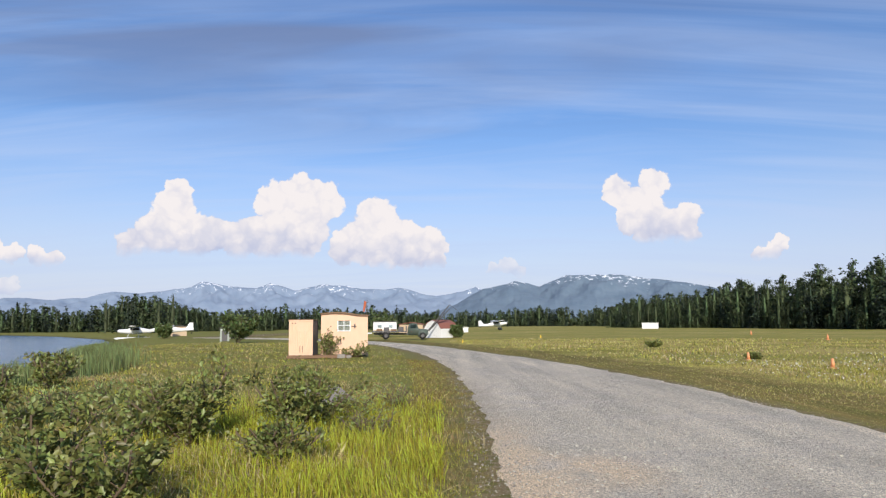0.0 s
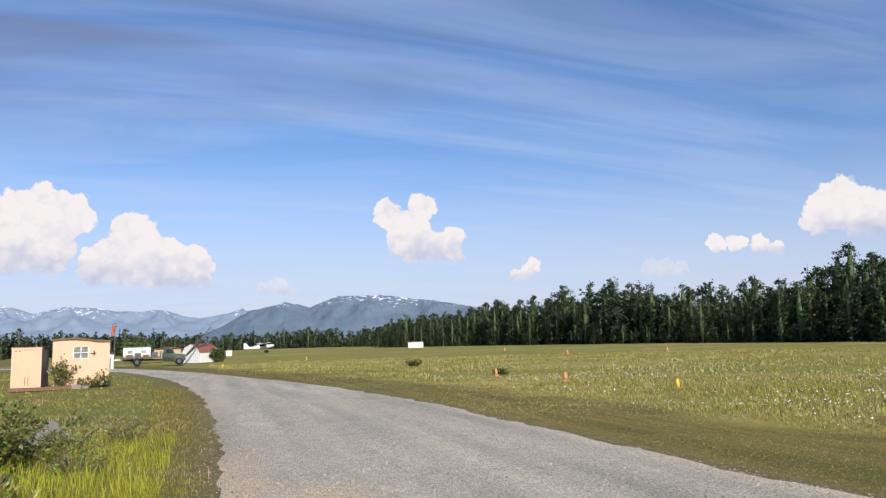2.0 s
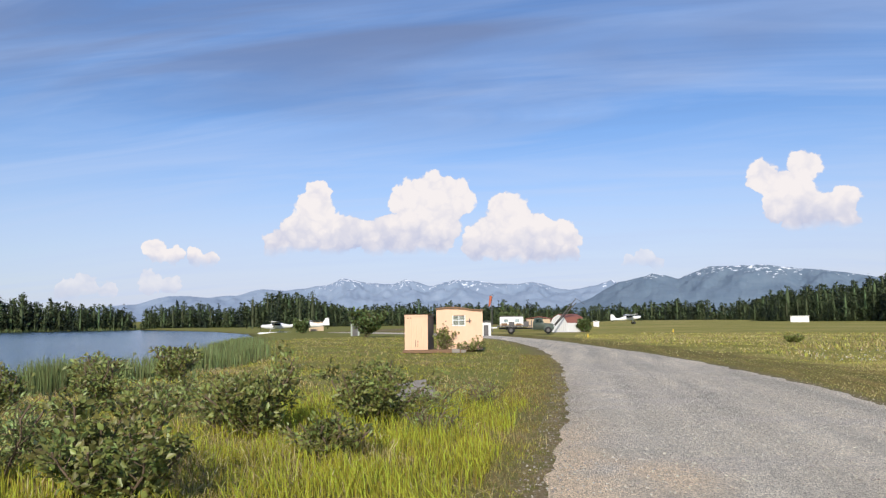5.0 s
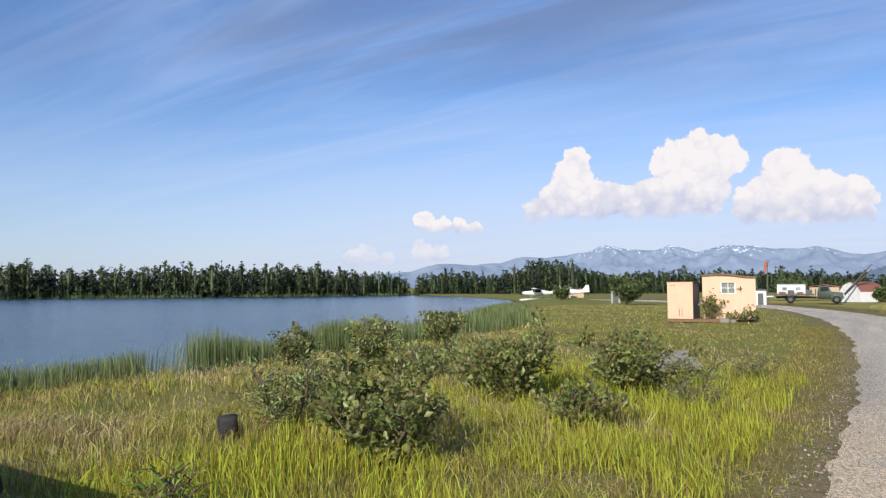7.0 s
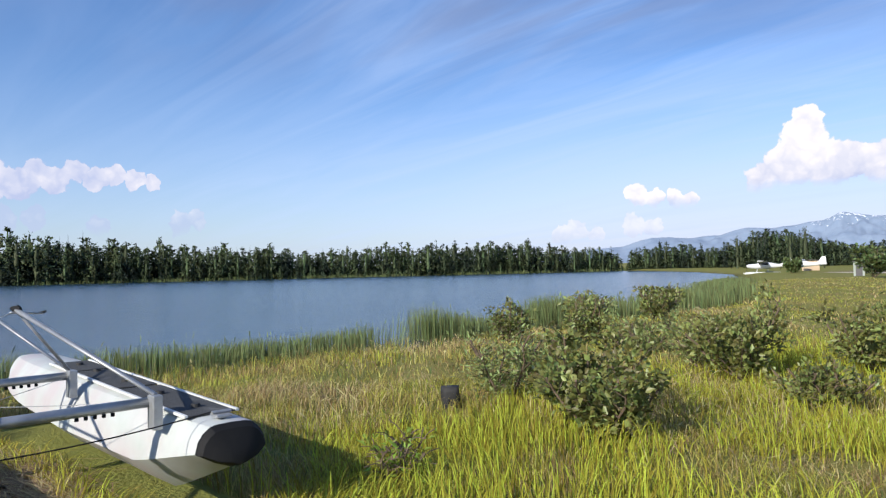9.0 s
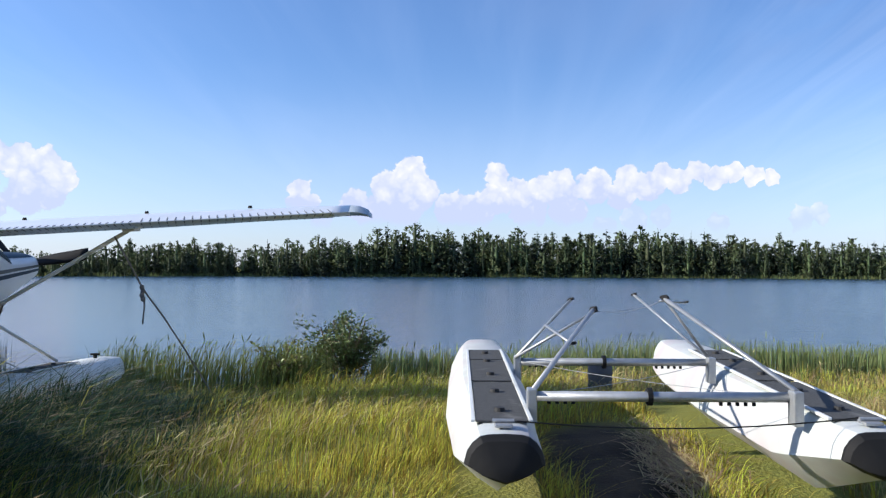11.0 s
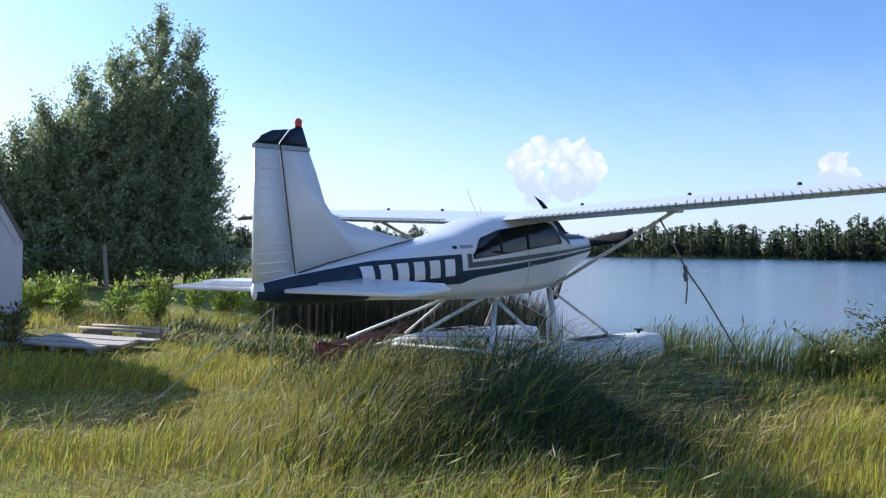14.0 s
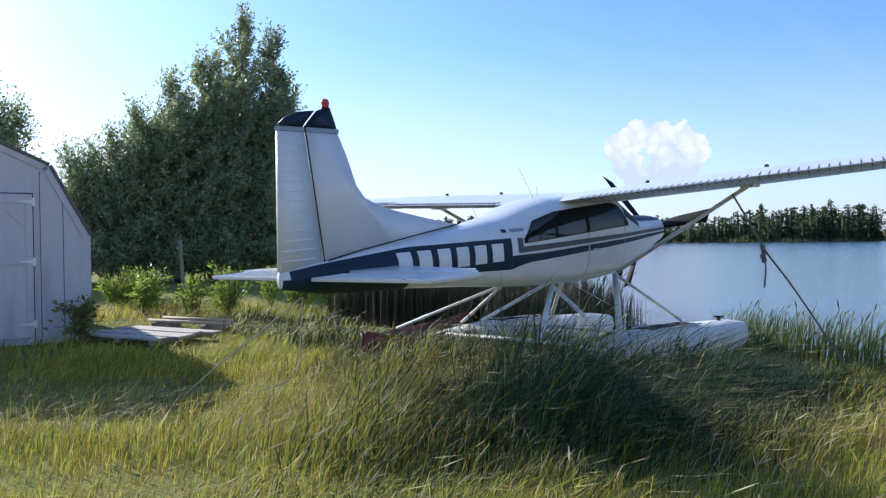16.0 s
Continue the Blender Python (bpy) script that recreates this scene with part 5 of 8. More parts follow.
    for ang in (8, 128, 248):
        bm = bmesh.new()
        rows = []
        for i in range(9):
            u = i / 8
            w, tw = 0.035 + 0.075 * math.sin(min(1, u * 1.3 + 0.15) * math.pi * 0.62), radians(55 - 38 * u)
            r = 0.12 + 0.93 * u
            rows.append([Vector((7.2 + math.cos(tw) * 0 + math.sin(tw) * a * w, -math.cos(radians(ang)) * r - math.sin(radians(ang)) * math.cos(tw) * a * w, 0.42 + math.sin(radians(ang)) * r + math.cos(radians(ang)) * math.cos(tw) * a * w)) + Vector((b, 0, 0)) for a, b in ((-1, 0), (-0.3, 0.018), (0.5, 0.014), (1, 0), (0.4, -0.012), (-0.4, -0.012))])
        loft(bm, rows)
        part("propeller_blade", bm, BLACK, nose, "black propeller blade", True)
    bm = bmesh.new()
    rod(bm, (5.95, -0.22, -0.05), (5.75, -0.26, -0.26), 0.04, n=10)
    box(bm, (5.95, -0.30, -0.12), (6.25, -0.18, -0.02), 0.03)
    part("exhaust", bm, BLACK, top, "dark exhaust stub")
    # floats and their struts
    slope = math.degrees(math.atan(0.085))
    for s in (-1, 1):
        float_body("float", 6.0, 0.74, 0.66, top, pose(2.05, s * 1.18, -0.5825) @ pose(0, 0, 0, 0, slope, 0), "white aluminium float resting in the shore grass", False, 0.30)
        deck = lambda x: -0.53 - 0.085 * (x - 1.55)
        for a, b, r in (((5.36, 0.42, -0.17), (5.98, 1.08, 0), 0.034), ((5.36, 0.42, -0.17), (4.2, 1.08, 0), 0.044), ((3.83, 0.38, -0.17), (3.75, 1.08, 0), 0.036), ((3.83, 0.38, -0.17), (2.5, 1.08, 0), 0.034)):
            bm = bmesh.new()
            rod(bm, (a[0], s * a[1], a[2]), (b[0], s * b[1], deck(b[0]) + 0.02), r, None, 10, 0.6)
            part("float_strut", bm, WEATHERED, top, "white float strut", True)
    for x in (5.1, 3.3):
        z = deck(x) - 0.1
        part("spreader_bar", rod(bmesh.new(), (x, -0.95, z), (x, 0.95, z), 0.04, None, 12, 0.6), WEATHERED, top, "white tube joining the floats", True)
    bm = bmesh.new()
    for s in (-1, 1):
        tube(bm, [(5.2, s * 0.95, deck(5.2)), (3.4, -s * 0.95, deck(3.4))], 0.005, 5)
    tube(bm, [(5.12, -1.0, deck(5.1)), (4.3, -0.42, -0.22)], 0.006, 5)
    part("brace_wire", bm, ALUMINIUM, top, "thin brace wires")
    return top


CORRUGATION = {}
seaplane()


def spare_floats():
    """The pair of floats stored on the grass, with their spreader bars and loose struts."""
    top = thing("float_pair", "pair of detached white seaplane floats on the grass", "seaplane floats", pose(0, 0, 0))
    left = float_body("float", 5.1, 0.70, 0.62, top, Matrix.Translation((-2.87, 0.55, 0.70)) @ pose(0, 0, 0, 0, 0, 181.4) @ pose(0, 0, 0, 0, -1.2, 0), "white float with scuffed paint and dark deck strip", True)
    right = float_body("float", 5.1, 0.70, 0.62, top, Matrix.Translation((-3.05, 2.60, 0.70)) @ pose(0, 0, 0, 0, 0, 178.4) @ pose(0, 0, 0, 0, -1.2, 0), "white float with scuffed paint and dark deck strip", True)
    for x, z in ((-3.52, 0.79), (-5.15, 0.80)):
        bar = part("spreader_bar", rod(bmesh.new(), (x, 0.72, z), (x - 0.06, 2.36, z), 0.045, None, 14, 0.7), ALUMINIUM, top, "dull metal spreader bar", True)
        for y in (1.9, 1.95, 2.0, 2.05, 2.1, 0.85, 0.9, 0.95, 1.0):
            part("rivet", rod(bmesh.new(), (x - 0.03, y, z - 0.05), (x - 0.03, y, z - 0.03), 0.012, n=6), BLACK, bar)
        for y in (0.74, 2.34):
            part("bracket", box(bmesh.new(), (x - 0.05, y - 0.03, z - 0.16), (x + 0.05, y + 0.03, z + 0.05), 0.01), ALUMINIUM, bar, "plate bracket")
        part("clamp", rod(bmesh.new(), (x - 0.03, 1.45, z), (x - 0.03, 1.48, z), 0.055, n=12), BLACK, bar, "dark hose clamp")
    struts = [((-3.5, 0.74, 0.82), (-5.05, 1.36, 1.25), 0.032), ((-5.1, 0.72, 0.84), (-5.42, 1.22, 1.31), 0.026), ((-5.1, 0.72, 0.84), (-5.02, 1.36, 1.23), 0.028), ((-5.25, 0.98, 1.10), (-4.35, 1.1, 1.03), 0.022), ((-3.52, 2.34, 0.84), (-4.95, 1.92, 1.34), 0.032), ((-5.2, 2.34, 0.84), (-5.05, 1.93, 1.35), 0.026), ((-5.2, 2.34, 0.84), (-5.95, 1.88, 1.34), 0.024), ((-5.05, 1.9, 1.32), (-5.2, 2.15, 1.30), 0.018)]
    for a, b, r in struts:
        part("strut", rod(bmesh.new(), a, b, r * 0.62, None, 10, 0.7), ALUMINIUM, top, "bare strut folded inward", True)
        e = Vector(b)
        part("strut_end", rod(bmesh.new(), e - Vector((0.02, 0.02, 0)), e + Vector((0.02, 0.02, 0.012)), r * 0.5, None, 8), BLACK, top)
    bm = bmesh.new()
    for a, b, sag in (((-3.52, 0.74, 0.80), (-5.15, 2.34, 0.81), 0.03), ((-3.52, 2.34, 0.80), (-5.15, 0.74, 0.81), 0.03), ((-5.05, 1.36, 1.24), (-4.95, 1.92, 1.34), 0.05)):
        a, b = Vector(a), Vector(b)
        tube(bm, [a.lerp(b, k / 8) - Vector((0, 0, sag * 4 * k / 8 * (1 - k / 8))) for k in range(9)], 0.0025, 5)
    part("brace_wire", bm, ALUMINIUM, top, "slack brace wires")
    a, b = Vector((-2.98, 0.62, 0.745)), Vector((-3.2, 2.55, 0.745))
    part("tie_rope", tube(bmesh.new(), [a.lerp(b, k / 10) - Vector((0, 0, 0.05 * 4 * k / 10 * (1 - k / 10))) for k in range(11)], 0.004, 6), BLACK, top, "dark rope tied across the sterns")
    return top


spare_floats()


def loose_rope(label, pts, r, mt, name="rope"):
    top = thing(name, label, "rope")
    part("strand", tube(bmesh.new(), pts, r, 6), mt, top)
    return top


tie = loose_rope("dark tie-down rope from wing to shore with a knot", [(-7.86, -4.12, 1.97), (-8.0, -3.98, 1.62), (-8.14, -3.87, 1.30), (-8.6, -3.8, 0.92), (-9.16, -3.74, 0.44), (-9.75, -3.66, -0.12), (-9.95, -3.64, -0.3)], 0.012, ROPE)
bm = bmesh.new()
for k in range(4):
    tmp = bmesh.new()
    bmesh.ops.create_uvsphere(tmp, u_segments=8, v_segments=6, radius=0.034)
    merge(bm, tmp, Matrix.Translation((-8.12 - 0.03 * (k % 2), -3.88, 1.33 - 0.05 * k)))
tube(bm, [(-8.14, -3.87, 1.28), (-8.15, -3.86, 1.08), (-8.13, -3.87, 0.86)], 0.01)
part("knot", bm, ROPE, tie, "bulky knot with a hanging end", True)
loose_rope("pale tail tie-down rope slanting into the grass", [(-3.05, -5.78, 0.95), (-2.8, -6.0, 0.68), (-2.45, -6.3, 0.32), (-2.22, -6.52, 0.05)], 0.008, PALE_ROPE)
loose_rope("pale rope hanging slack from the tail", [(-3.05, -5.76, 0.95), (-3.0, -5.72, 0.6), (-2.98, -5.7, 0.36), (-2.85, -5.72, 0.2), (-2.6, -5.9, 0.1)], 0.007, PALE_ROPE)

# ---- sheds, vehicles and small things ----
PEACH = surface("faded_peach_paint", (0.74, 0.49, 0.335), (0.68, 0.44, 0.30), 4.0, 0.7, spot=(0.30, 0.19, 0.12), spot_scale=2.2, spot_at=(0.66, 0.78), bump=0.12, stretch=(1, 1, 0.35))
DARK_GREY = surface("dark_grey_paint", (0.07, 0.07, 0.07), (0.11, 0.10, 0.10), 5.0, 0.7, bump=0.1)
OLD_WOOD = surface("weathered_wood", (0.30, 0.27, 0.23), (0.18, 0.16, 0.14), 6.0, 0.85, bump=0.4, stretch=(8, 1, 1))
PALE_WOOD = surface("bleached_wood", (0.50, 0.44, 0.38), (0.36, 0.31, 0.27), 6.0, 0.85, bump=0.4, stretch=(1, 9, 1), spot=(0.24, 0.20, 0.17), spot_scale=3, spot_at=(0.56, 0.7))
BROWN_WOOD = surface("brown_wood", (0.22, 0.13, 0.07), (0.14, 0.08, 0.045), 6.0, 0.8, bump=0.35, stretch=(8, 1, 1))
LILAC_GREY = surface("pale_grey_siding", (0.50, 0.50, 0.52), (0.44, 0.44, 0.46), 3.0, 0.75, spot=(0.36, 0.35, 0.35), spot_scale=1.2, spot_at=(0.6, 0.8), bump=0.08, stretch=(3, 3, 0.5))
WHITE_TRIM = surface("white_trim", (0.75, 0.75, 0.74), (0.66, 0.66, 0.65), 6.0, 0.6, bump=0.05)
ROOF_DARK = surface("dark_shingle", (0.09, 0.08, 0.08), (0.14, 0.12, 0.115), 18.0, 0.9, bump=0.4)
RED_ROOF = surface("rust_red_roof", (0.27, 0.10, 0.07), (0.20, 0.08, 0.06), 9.0, 0.8, bump=0.2)
TRUCK_GREEN = surface("dull_green_paint", (0.075, 0.10, 0.085), (0.10, 0.12, 0.10), 5.0, 0.5, spot=(0.16, 0.11, 0.08), spot_scale=3, spot_at=(0.66, 0.76))
ORANGE = surface("orange_plastic", (0.75, 0.32, 0.14), (0.66, 0.27, 0.12), 8.0, 0.55)
YELLOW = surface("yellow_plastic", (0.8, 0.55, 0.06), (0.7, 0.48, 0.05), 8.0, 0.55)
RED_PAINT = surface("faded_red_paint", (0.16, 0.022, 0.022), (0.11, 0.018, 0.018), 5.0, 0.5, spot=(0.12, 0.03, 0.025), spot_scale=2, spot_at=(0.6, 0.75))
CURTAIN = surface("peach_curtain", (0.80, 0.62, 0.46), (0.72, 0.56, 0.42), 3.0, 0.9, stretch=(6, 1, 0.4))
SOCK = surface("faded_orange_fabric", (0.50, 0.13, 0.06), (0.38, 0.10, 0.05), 6.0, 0.8)
TAN = surface("tan_siding", (0.50, 0.38, 0.25), (0.44, 0.33, 0.22), 4.0, 0.75, bump=0.1)
PANE = glass_material("window_glass", (0.75, 0.82, 0.85))
# dirt colour lowered to hold the shadow between the floats
SHADOWED_DIRT = surface("shadowed_dirt", (0.03, 0.025, 0.018), (0.055, 0.045, 0.03), 5.0, 0.95, bump=0.6, bump_scale=18)
STRAW = surface("dead_straw", (0.42, 0.31, 0.17), (0.32, 0.24, 0.13), 8.0, 0.9, hue=0.4, through_light=0.2)


def upright_sheet(bm, x0, x1, z0, z1, y, t=0.03, ribs=0, rib_w=0.03, rib_d=0.02):
    box(bm, (x0, y, z0), (x1, y + t, z1), 0.004)
    for i in range(ribs):
        x = x0 + (x1 - x0) * (i + 0.5) / ribs
        box(bm, (x - rib_w / 2, y - rib_d, z0 + 0.06), (x + rib_w / 2, y + 0.002, z1 - 0.06), 0.005)
    return bm


def tall_locker():
    """Narrow corrugated steel box with a ribbed front."""
    top = thing("storage_locker", "peach-painted steel storage locker with a ribbed front", "storage box", pose(-7.12, 36.9, 0.16, 0, 0, -1))
    part("body", box(bmesh.new(), (-0.58, 0.02, 0.0), (0.58, 1.5, 1.72), 0.02), DARK_GREY, top, "dark grey side walls")
    front = part("front_panel", upright_sheet(bmesh.new(), -0.6, 0.6, 0.0, 1.74, -0.03, 0.04), PEACH, top, "peach front panel")
    for i in range(13):
        x = -0.53 + i * 0.088
        part("rib", box(bmesh.new(), (x - 0.02, -0.05, 0.06 + (0.02 if 3 < i < 10 else 0)), (x + 0.02, -0.028, 1.2 if 3 < i < 10 else 1.66), 0.006), PEACH, front)
    part("top_rail", box(bmesh.new(), (-0.61, -0.055, 1.68), (0.61, 0.02, 1.76), 0.01), PEACH, top)
    part("roof_edge", box(bmesh.new(), (-0.62, -0.06, 1.76), (0.62, 1.52, 1.79), 0.006), BROWN_WOOD, top, "rusty brown roof edge")
    for x in (-0.04, 0.08):
        part("latch", box(bmesh.new(), (x, -0.075, 0.14), (x + 0.02, -0.05, 0.48), 0.004), DARK_GREY, front, "dark door latch bar")
    for x in (-0.45, -0.3):
        part("hinge", box(bmesh.new(), (x, -0.062, 1.58), (x + 0.06, -0.045, 1.62), 0.004), DARK_GREY, front)
    return top


def timber_skid():
    top = thing("timber_skid", "low brown timber skid under a storage locker", "skid", pose(-6.4, 36.75, 0.02, 0, 0, 10))
    for i in range(4):
        part("beam", box(bmesh.new(), (-1.35, -0.25 + 0.42 * i, 0.0), (1.75, -0.05 + 0.42 * i, 0.13), 0.015), BROWN_WOOD, top)
    part("loose_block", box(bmesh.new(), (1.1, -0.5, 0.0), (1.5, -0.28, 0.2), 0.03), OLD_WOOD, top, "grey loose block")
    part("loose_block", box(bmesh.new(), (1.55, -0.45, 0.0), (1.8, -0.2, 0.14), 0.03), OLD_WOOD, top, "grey loose block")
    return top


def field_hut():
    """The peach hut with a slightly curved roof and one small window."""
    top = thing("field_hut", "peach-painted field hut with a curved roof and small window", "hut", pose(-5.14, 38.4, 0.1, 0, 0, 9))
    w, h = 1.21, 2.12
    arc = [(-w, 0)] + [(-w + 2 * w * i / 14, h + 0.10 * math.sin(math.pi * min(1, (i / 14) * 1.3)) - 0.08 * (i / 14)) for i in range(15)] + [(w, 0)]
    win = (-0.32, 0.26, 1.28, 1.78)
    wall = bmesh.new()
    box(wall, (-w, 0, 0), (win[0], 0.06, h), 0)
    box(wall, (win[1], 0, 0), (w, 0.06, h - 0.05), 0)
    box(wall, (win[0], 0, 0), (win[1], 0.06, win[2]), 0)
    box(wall, (win[0], 0, win[3]), (win[1], 0.06, h), 0)
    slab(wall, [(-w, h)] + [(x, z) for x, z in arc[1:-1]] + [(w, h - 0.05)], 0.06, Matrix.Translation((0, 0.03, 0)), 0)
    part("front_wall", wall, PEACH, top, "flat peach front wall with patched paint")
    part("side_wall", box(bmesh.new(), (-w, 0.06, 0), (-w + 0.06, 2.6, h), 0.0), PEACH, top)
    part("side_wall", box(bmesh.new(), (w - 0.06, 0.06, 0), (w, 2.6, h - 0.05), 0.0), PEACH, top)
    part("back_wall", box(bmesh.new(), (-w + 0.06, 2.54, 0), (w - 0.06, 2.6, h - 0.05), 0.0), PEACH, top)
    roof = bmesh.new()
    loft(roof, [[(x * 1.02, y, z + 0.005) for x, z in arc[1:-1]] + [(x * 1.02, y, z + 0.045) for x, z in arc[-2:0:-1]] for y in (-0.05, 2.66)])
    part("roof", roof, DARK_GREY, top, "thin dark curved roof")
    part("roof_trim", loft(bmesh.new(), [[(x * 1.03, y, z - 0.03) for x, z in arc[1:-1]] + [(x * 1.03, y, z + 0.05) for x, z in arc[-2:0:-1]] for y in (-0.08, -0.05)]), BROWN_WOOD, top, "thin brown roof edge")
    frame = part("window", box(bmesh.new(), (win[0] - 0.05, -0.03, win[3]), (win[1] + 0.05, 0.02, win[3] + 0.05), 0.006), PEACH, top, "small shuttered window")
    for lo, hi in (((win[0] - 0.05, -0.03, win[2] - 0.05), (win[1] + 0.05, 0.02, win[2])), ((win[0] - 0.05, -0.03, win[2]), (win[0], 0.02, win[3])), ((win[1], -0.03, win[2]), (win[1] + 0.05, 0.02, win[3])), ((-0.05, -0.02, win[2]), (-0.01, 0.03, win[3])), ((win[0], -0.02, 1.51), (win[1], 0.03, 1.55))):
        part("frame_bar", box(bmesh.new(), lo, hi, 0.005), WHITE_TRIM, frame)
    part("pane", box(bmesh.new(), (win[0], 0.03, win[2]), (win[1], 0.036, win[3]), 0), PANE, frame)
    part("curtain", box(bmesh.new(), (win[0], 0.038, win[2]), (win[1], 0.046, win[3]), 0), CURTAIN, top, "pale peach curtain behind the window")
    part("wall_lamp", box(bmesh.new(), (0.5, -0.1, 1.4), (0.56, 0.0, 1.62), 0.015), DARK_GREY, top, "dark broken lamp bracket")
    part("wall_bracket", rod(bmesh.new(), (0.36, -0.04, 1.48), (0.62, -0.06, 1.5), 0.018, n=8), DARK_GREY, top)
    for i in range(6):
        part("paint_chip", box(bmesh.new(), (-w + 0.12 + 0.17 * i, -0.012, 0.75 + 0.18 * ((i * 7) % 5)), (-w + 0.19 + 0.17 * i, 0.002, 0.80 + 0.18 * ((i * 7) % 5)), 0.003), DARK_GREY, top)
    return top


def barn_shed(label, m, half, eave, brk, peak, depth, wall_mt, roof_mt, doors=True):
    """A small shed with a four-sloped barn roof."""
    top = thing("barn_shed", label, "shed", m)
    kx = half * 0.64
    prof = [(-half, 0.0), (-half, eave), (-kx, brk), (0, peak), (kx, brk), (half, eave), (half, 0.0)]
    front = part("front_wall", slab(bmesh.new(), prof, 0.06, Matrix.Translation((0, 0.03, 0)), 0), wall_mt, top)
    part("back_wall", slab(bmesh.new(), prof, 0.06, Matrix.Translation((0, depth - 0.03, 0)), 0), wall_mt, top)
    for s in (-1, 1):
        part("side_wall", box(bmesh.new(), (s * half - 0.03, 0.06, 0), (s * half + 0.03, depth - 0.06, eave), 0), wall_mt, top)
    for a, b in zip(prof[1:-1], prof[2:-1]):
        d = Vector((b[0] - a[0], b[1] - a[1])).normalized()
        n = Vector((-d.y, d.x))
        q = bmesh.new()
        ring = lambda y: [(a[0] + n.x * 0.004, y, a[1] + n.y * 0.004), (b[0] + n.x * 0.004, y, b[1] + n.y * 0.004), (b[0] + n.x * 0.045, y, b[1] + n.y * 0.045), (a[0] + n.x * 0.045, y, a[1] + n.y * 0.045)]
        loft(q, [ring(-0.06), ring(depth + 0.06)])
        part("roof_slope", q, roof_mt, top, "dark roof slope")
        q = bmesh.new()
        ring = lambda y: [(a[0] - n.x * 0.09, y, a[1] - n.y * 0.09), (b[0] - n.x * 0.09, y, b[1] - n.y * 0.09), (b[0], y, b[1]), (a[0], y, a[1])]
        loft(q, [ring(-0.03), ring(-0.002)])
        part("roof_trim", q, wall_mt, top)
    for i in range(int(2 * half / 0.305)):
        x = -half + 0.305 * (i + 1) - 0.1
        zt = float(np.interp(abs(x), [0, kx, half], [peak, brk, eave])) - 0.14
        if x < half - 0.05 and not (doors and abs(x) < 0.76):
            part("siding_groove", box(bmesh.new(), (x - 0.005, -0.004, 0.03), (x + 0.005, 0.003, zt), 0), DARK_GREY, front)
    if doors:
        for s in (-1, 1):
            dm = Matrix.Translation((s * 0.375, 0, 0))
            door = part("door", box(bmesh.new(), (-0.365, -0.03, 0.12), (0.365, -0.004, 2.22), 0.004, dm), wall_mt, top, "braced shed door")
            for lo, hi in (((-0.365, -0.045, 0.12), (0.365, -0.03, 0.24)), ((-0.365, -0.045, 2.10), (0.365, -0.03, 2.22)), ((-0.365, -0.045, 0.24), (-0.27, -0.03, 2.10)), ((0.27, -0.045, 0.24), (0.365, -0.03, 2.10)), ((-0.27, -0.045, 1.2), (0.27, -0.03, 1.3))):
                part("door_trim", box(bmesh.new(), lo, hi, 0.004, dm), wall_mt, door)
            for z0, z1 in ((0.28, 0.80), (1.75, 1.35)):
                part("door_brace", slab(bmesh.new(), [(-s * 0.26, z0 + 0.50), (-s * 0.26, z0 + 0.58), (s * 0.26, z0 + 0.08), (s * 0.26, z0)], 0.014, dm @ Matrix.Translation((0, -0.037, 0)), 0), wall_mt, door)
            for z in (2.12, 1.24, 0.32):
                part("hinge", slab(bmesh.new(), [(s * 0.40, z - 0.06), (s * 0.36, z - 0.06), (s * 0.36, z - 0.03), (s * 0.16, z), (s * 0.36, z + 0.03), (s * 0.36, z + 0.06), (s * 0.40, z + 0.06)], 0.01, dm @ Matrix.Translation((0, -0.052, 0)), 0), WHITE_TRIM, door, "white strap hinge")
            part("door_gap", box(bmesh.new(), (s * 0.748 - 0.006, -0.006, 0.1), (s * 0.748 + 0.006, 0.002, 2.25), 0), BLACK, top)
        part("door_gap", box(bmesh.new(), (-0.75, -0.006, 2.24), (0.75, 0.002, 2.252), 0), BLACK, top)
    part("skirt", box(bmesh.new(), (-half, -0.012, 0.0), (half, 0.0, 0.1), 0.003), wall_mt, top)
    return top


tall_locker()
timber_skid()
field_hut()
# the pale shed beside the aircraft: its right front corner stands nearest the tail
barn_shed("pale grey barn-roofed garden shed with braced double doors", pose(-1.34, -12.02, -0.03, 0, 0, 180 - 6), 1.5, 1.62, 2.66, 3.12, 3.6, LILAC_GREY, ROOF_DARK)
barn_shed("white barn-roofed hangar shed with a rust-red roof", pose(-1.3, 90.4, 0.12, 0, 0, -40), 1.35, 1.1, 1.8, 2.15, 3.2, WHITE_TRIM, RED_ROOF, False)


def wheel(parent, c, r, w, axis="y"):
    a = Vector((0, 1, 0)) if axis == "y" else Vector((1, 0, 0))
    ob = part("wheel", rod(bmesh.new(), Vector(c) - a * w / 2, Vector(c) + a * w / 2, r, None, 20), RUBBER, parent, "black worn tyre", True)
    part("rim", rod(bmesh.new(), Vector(c) - a * (w / 2 + 0.012), Vector(c) + a * (w / 2 + 0.012), r * 0.5, None, 14), DARK_GREY, ob)
    return ob


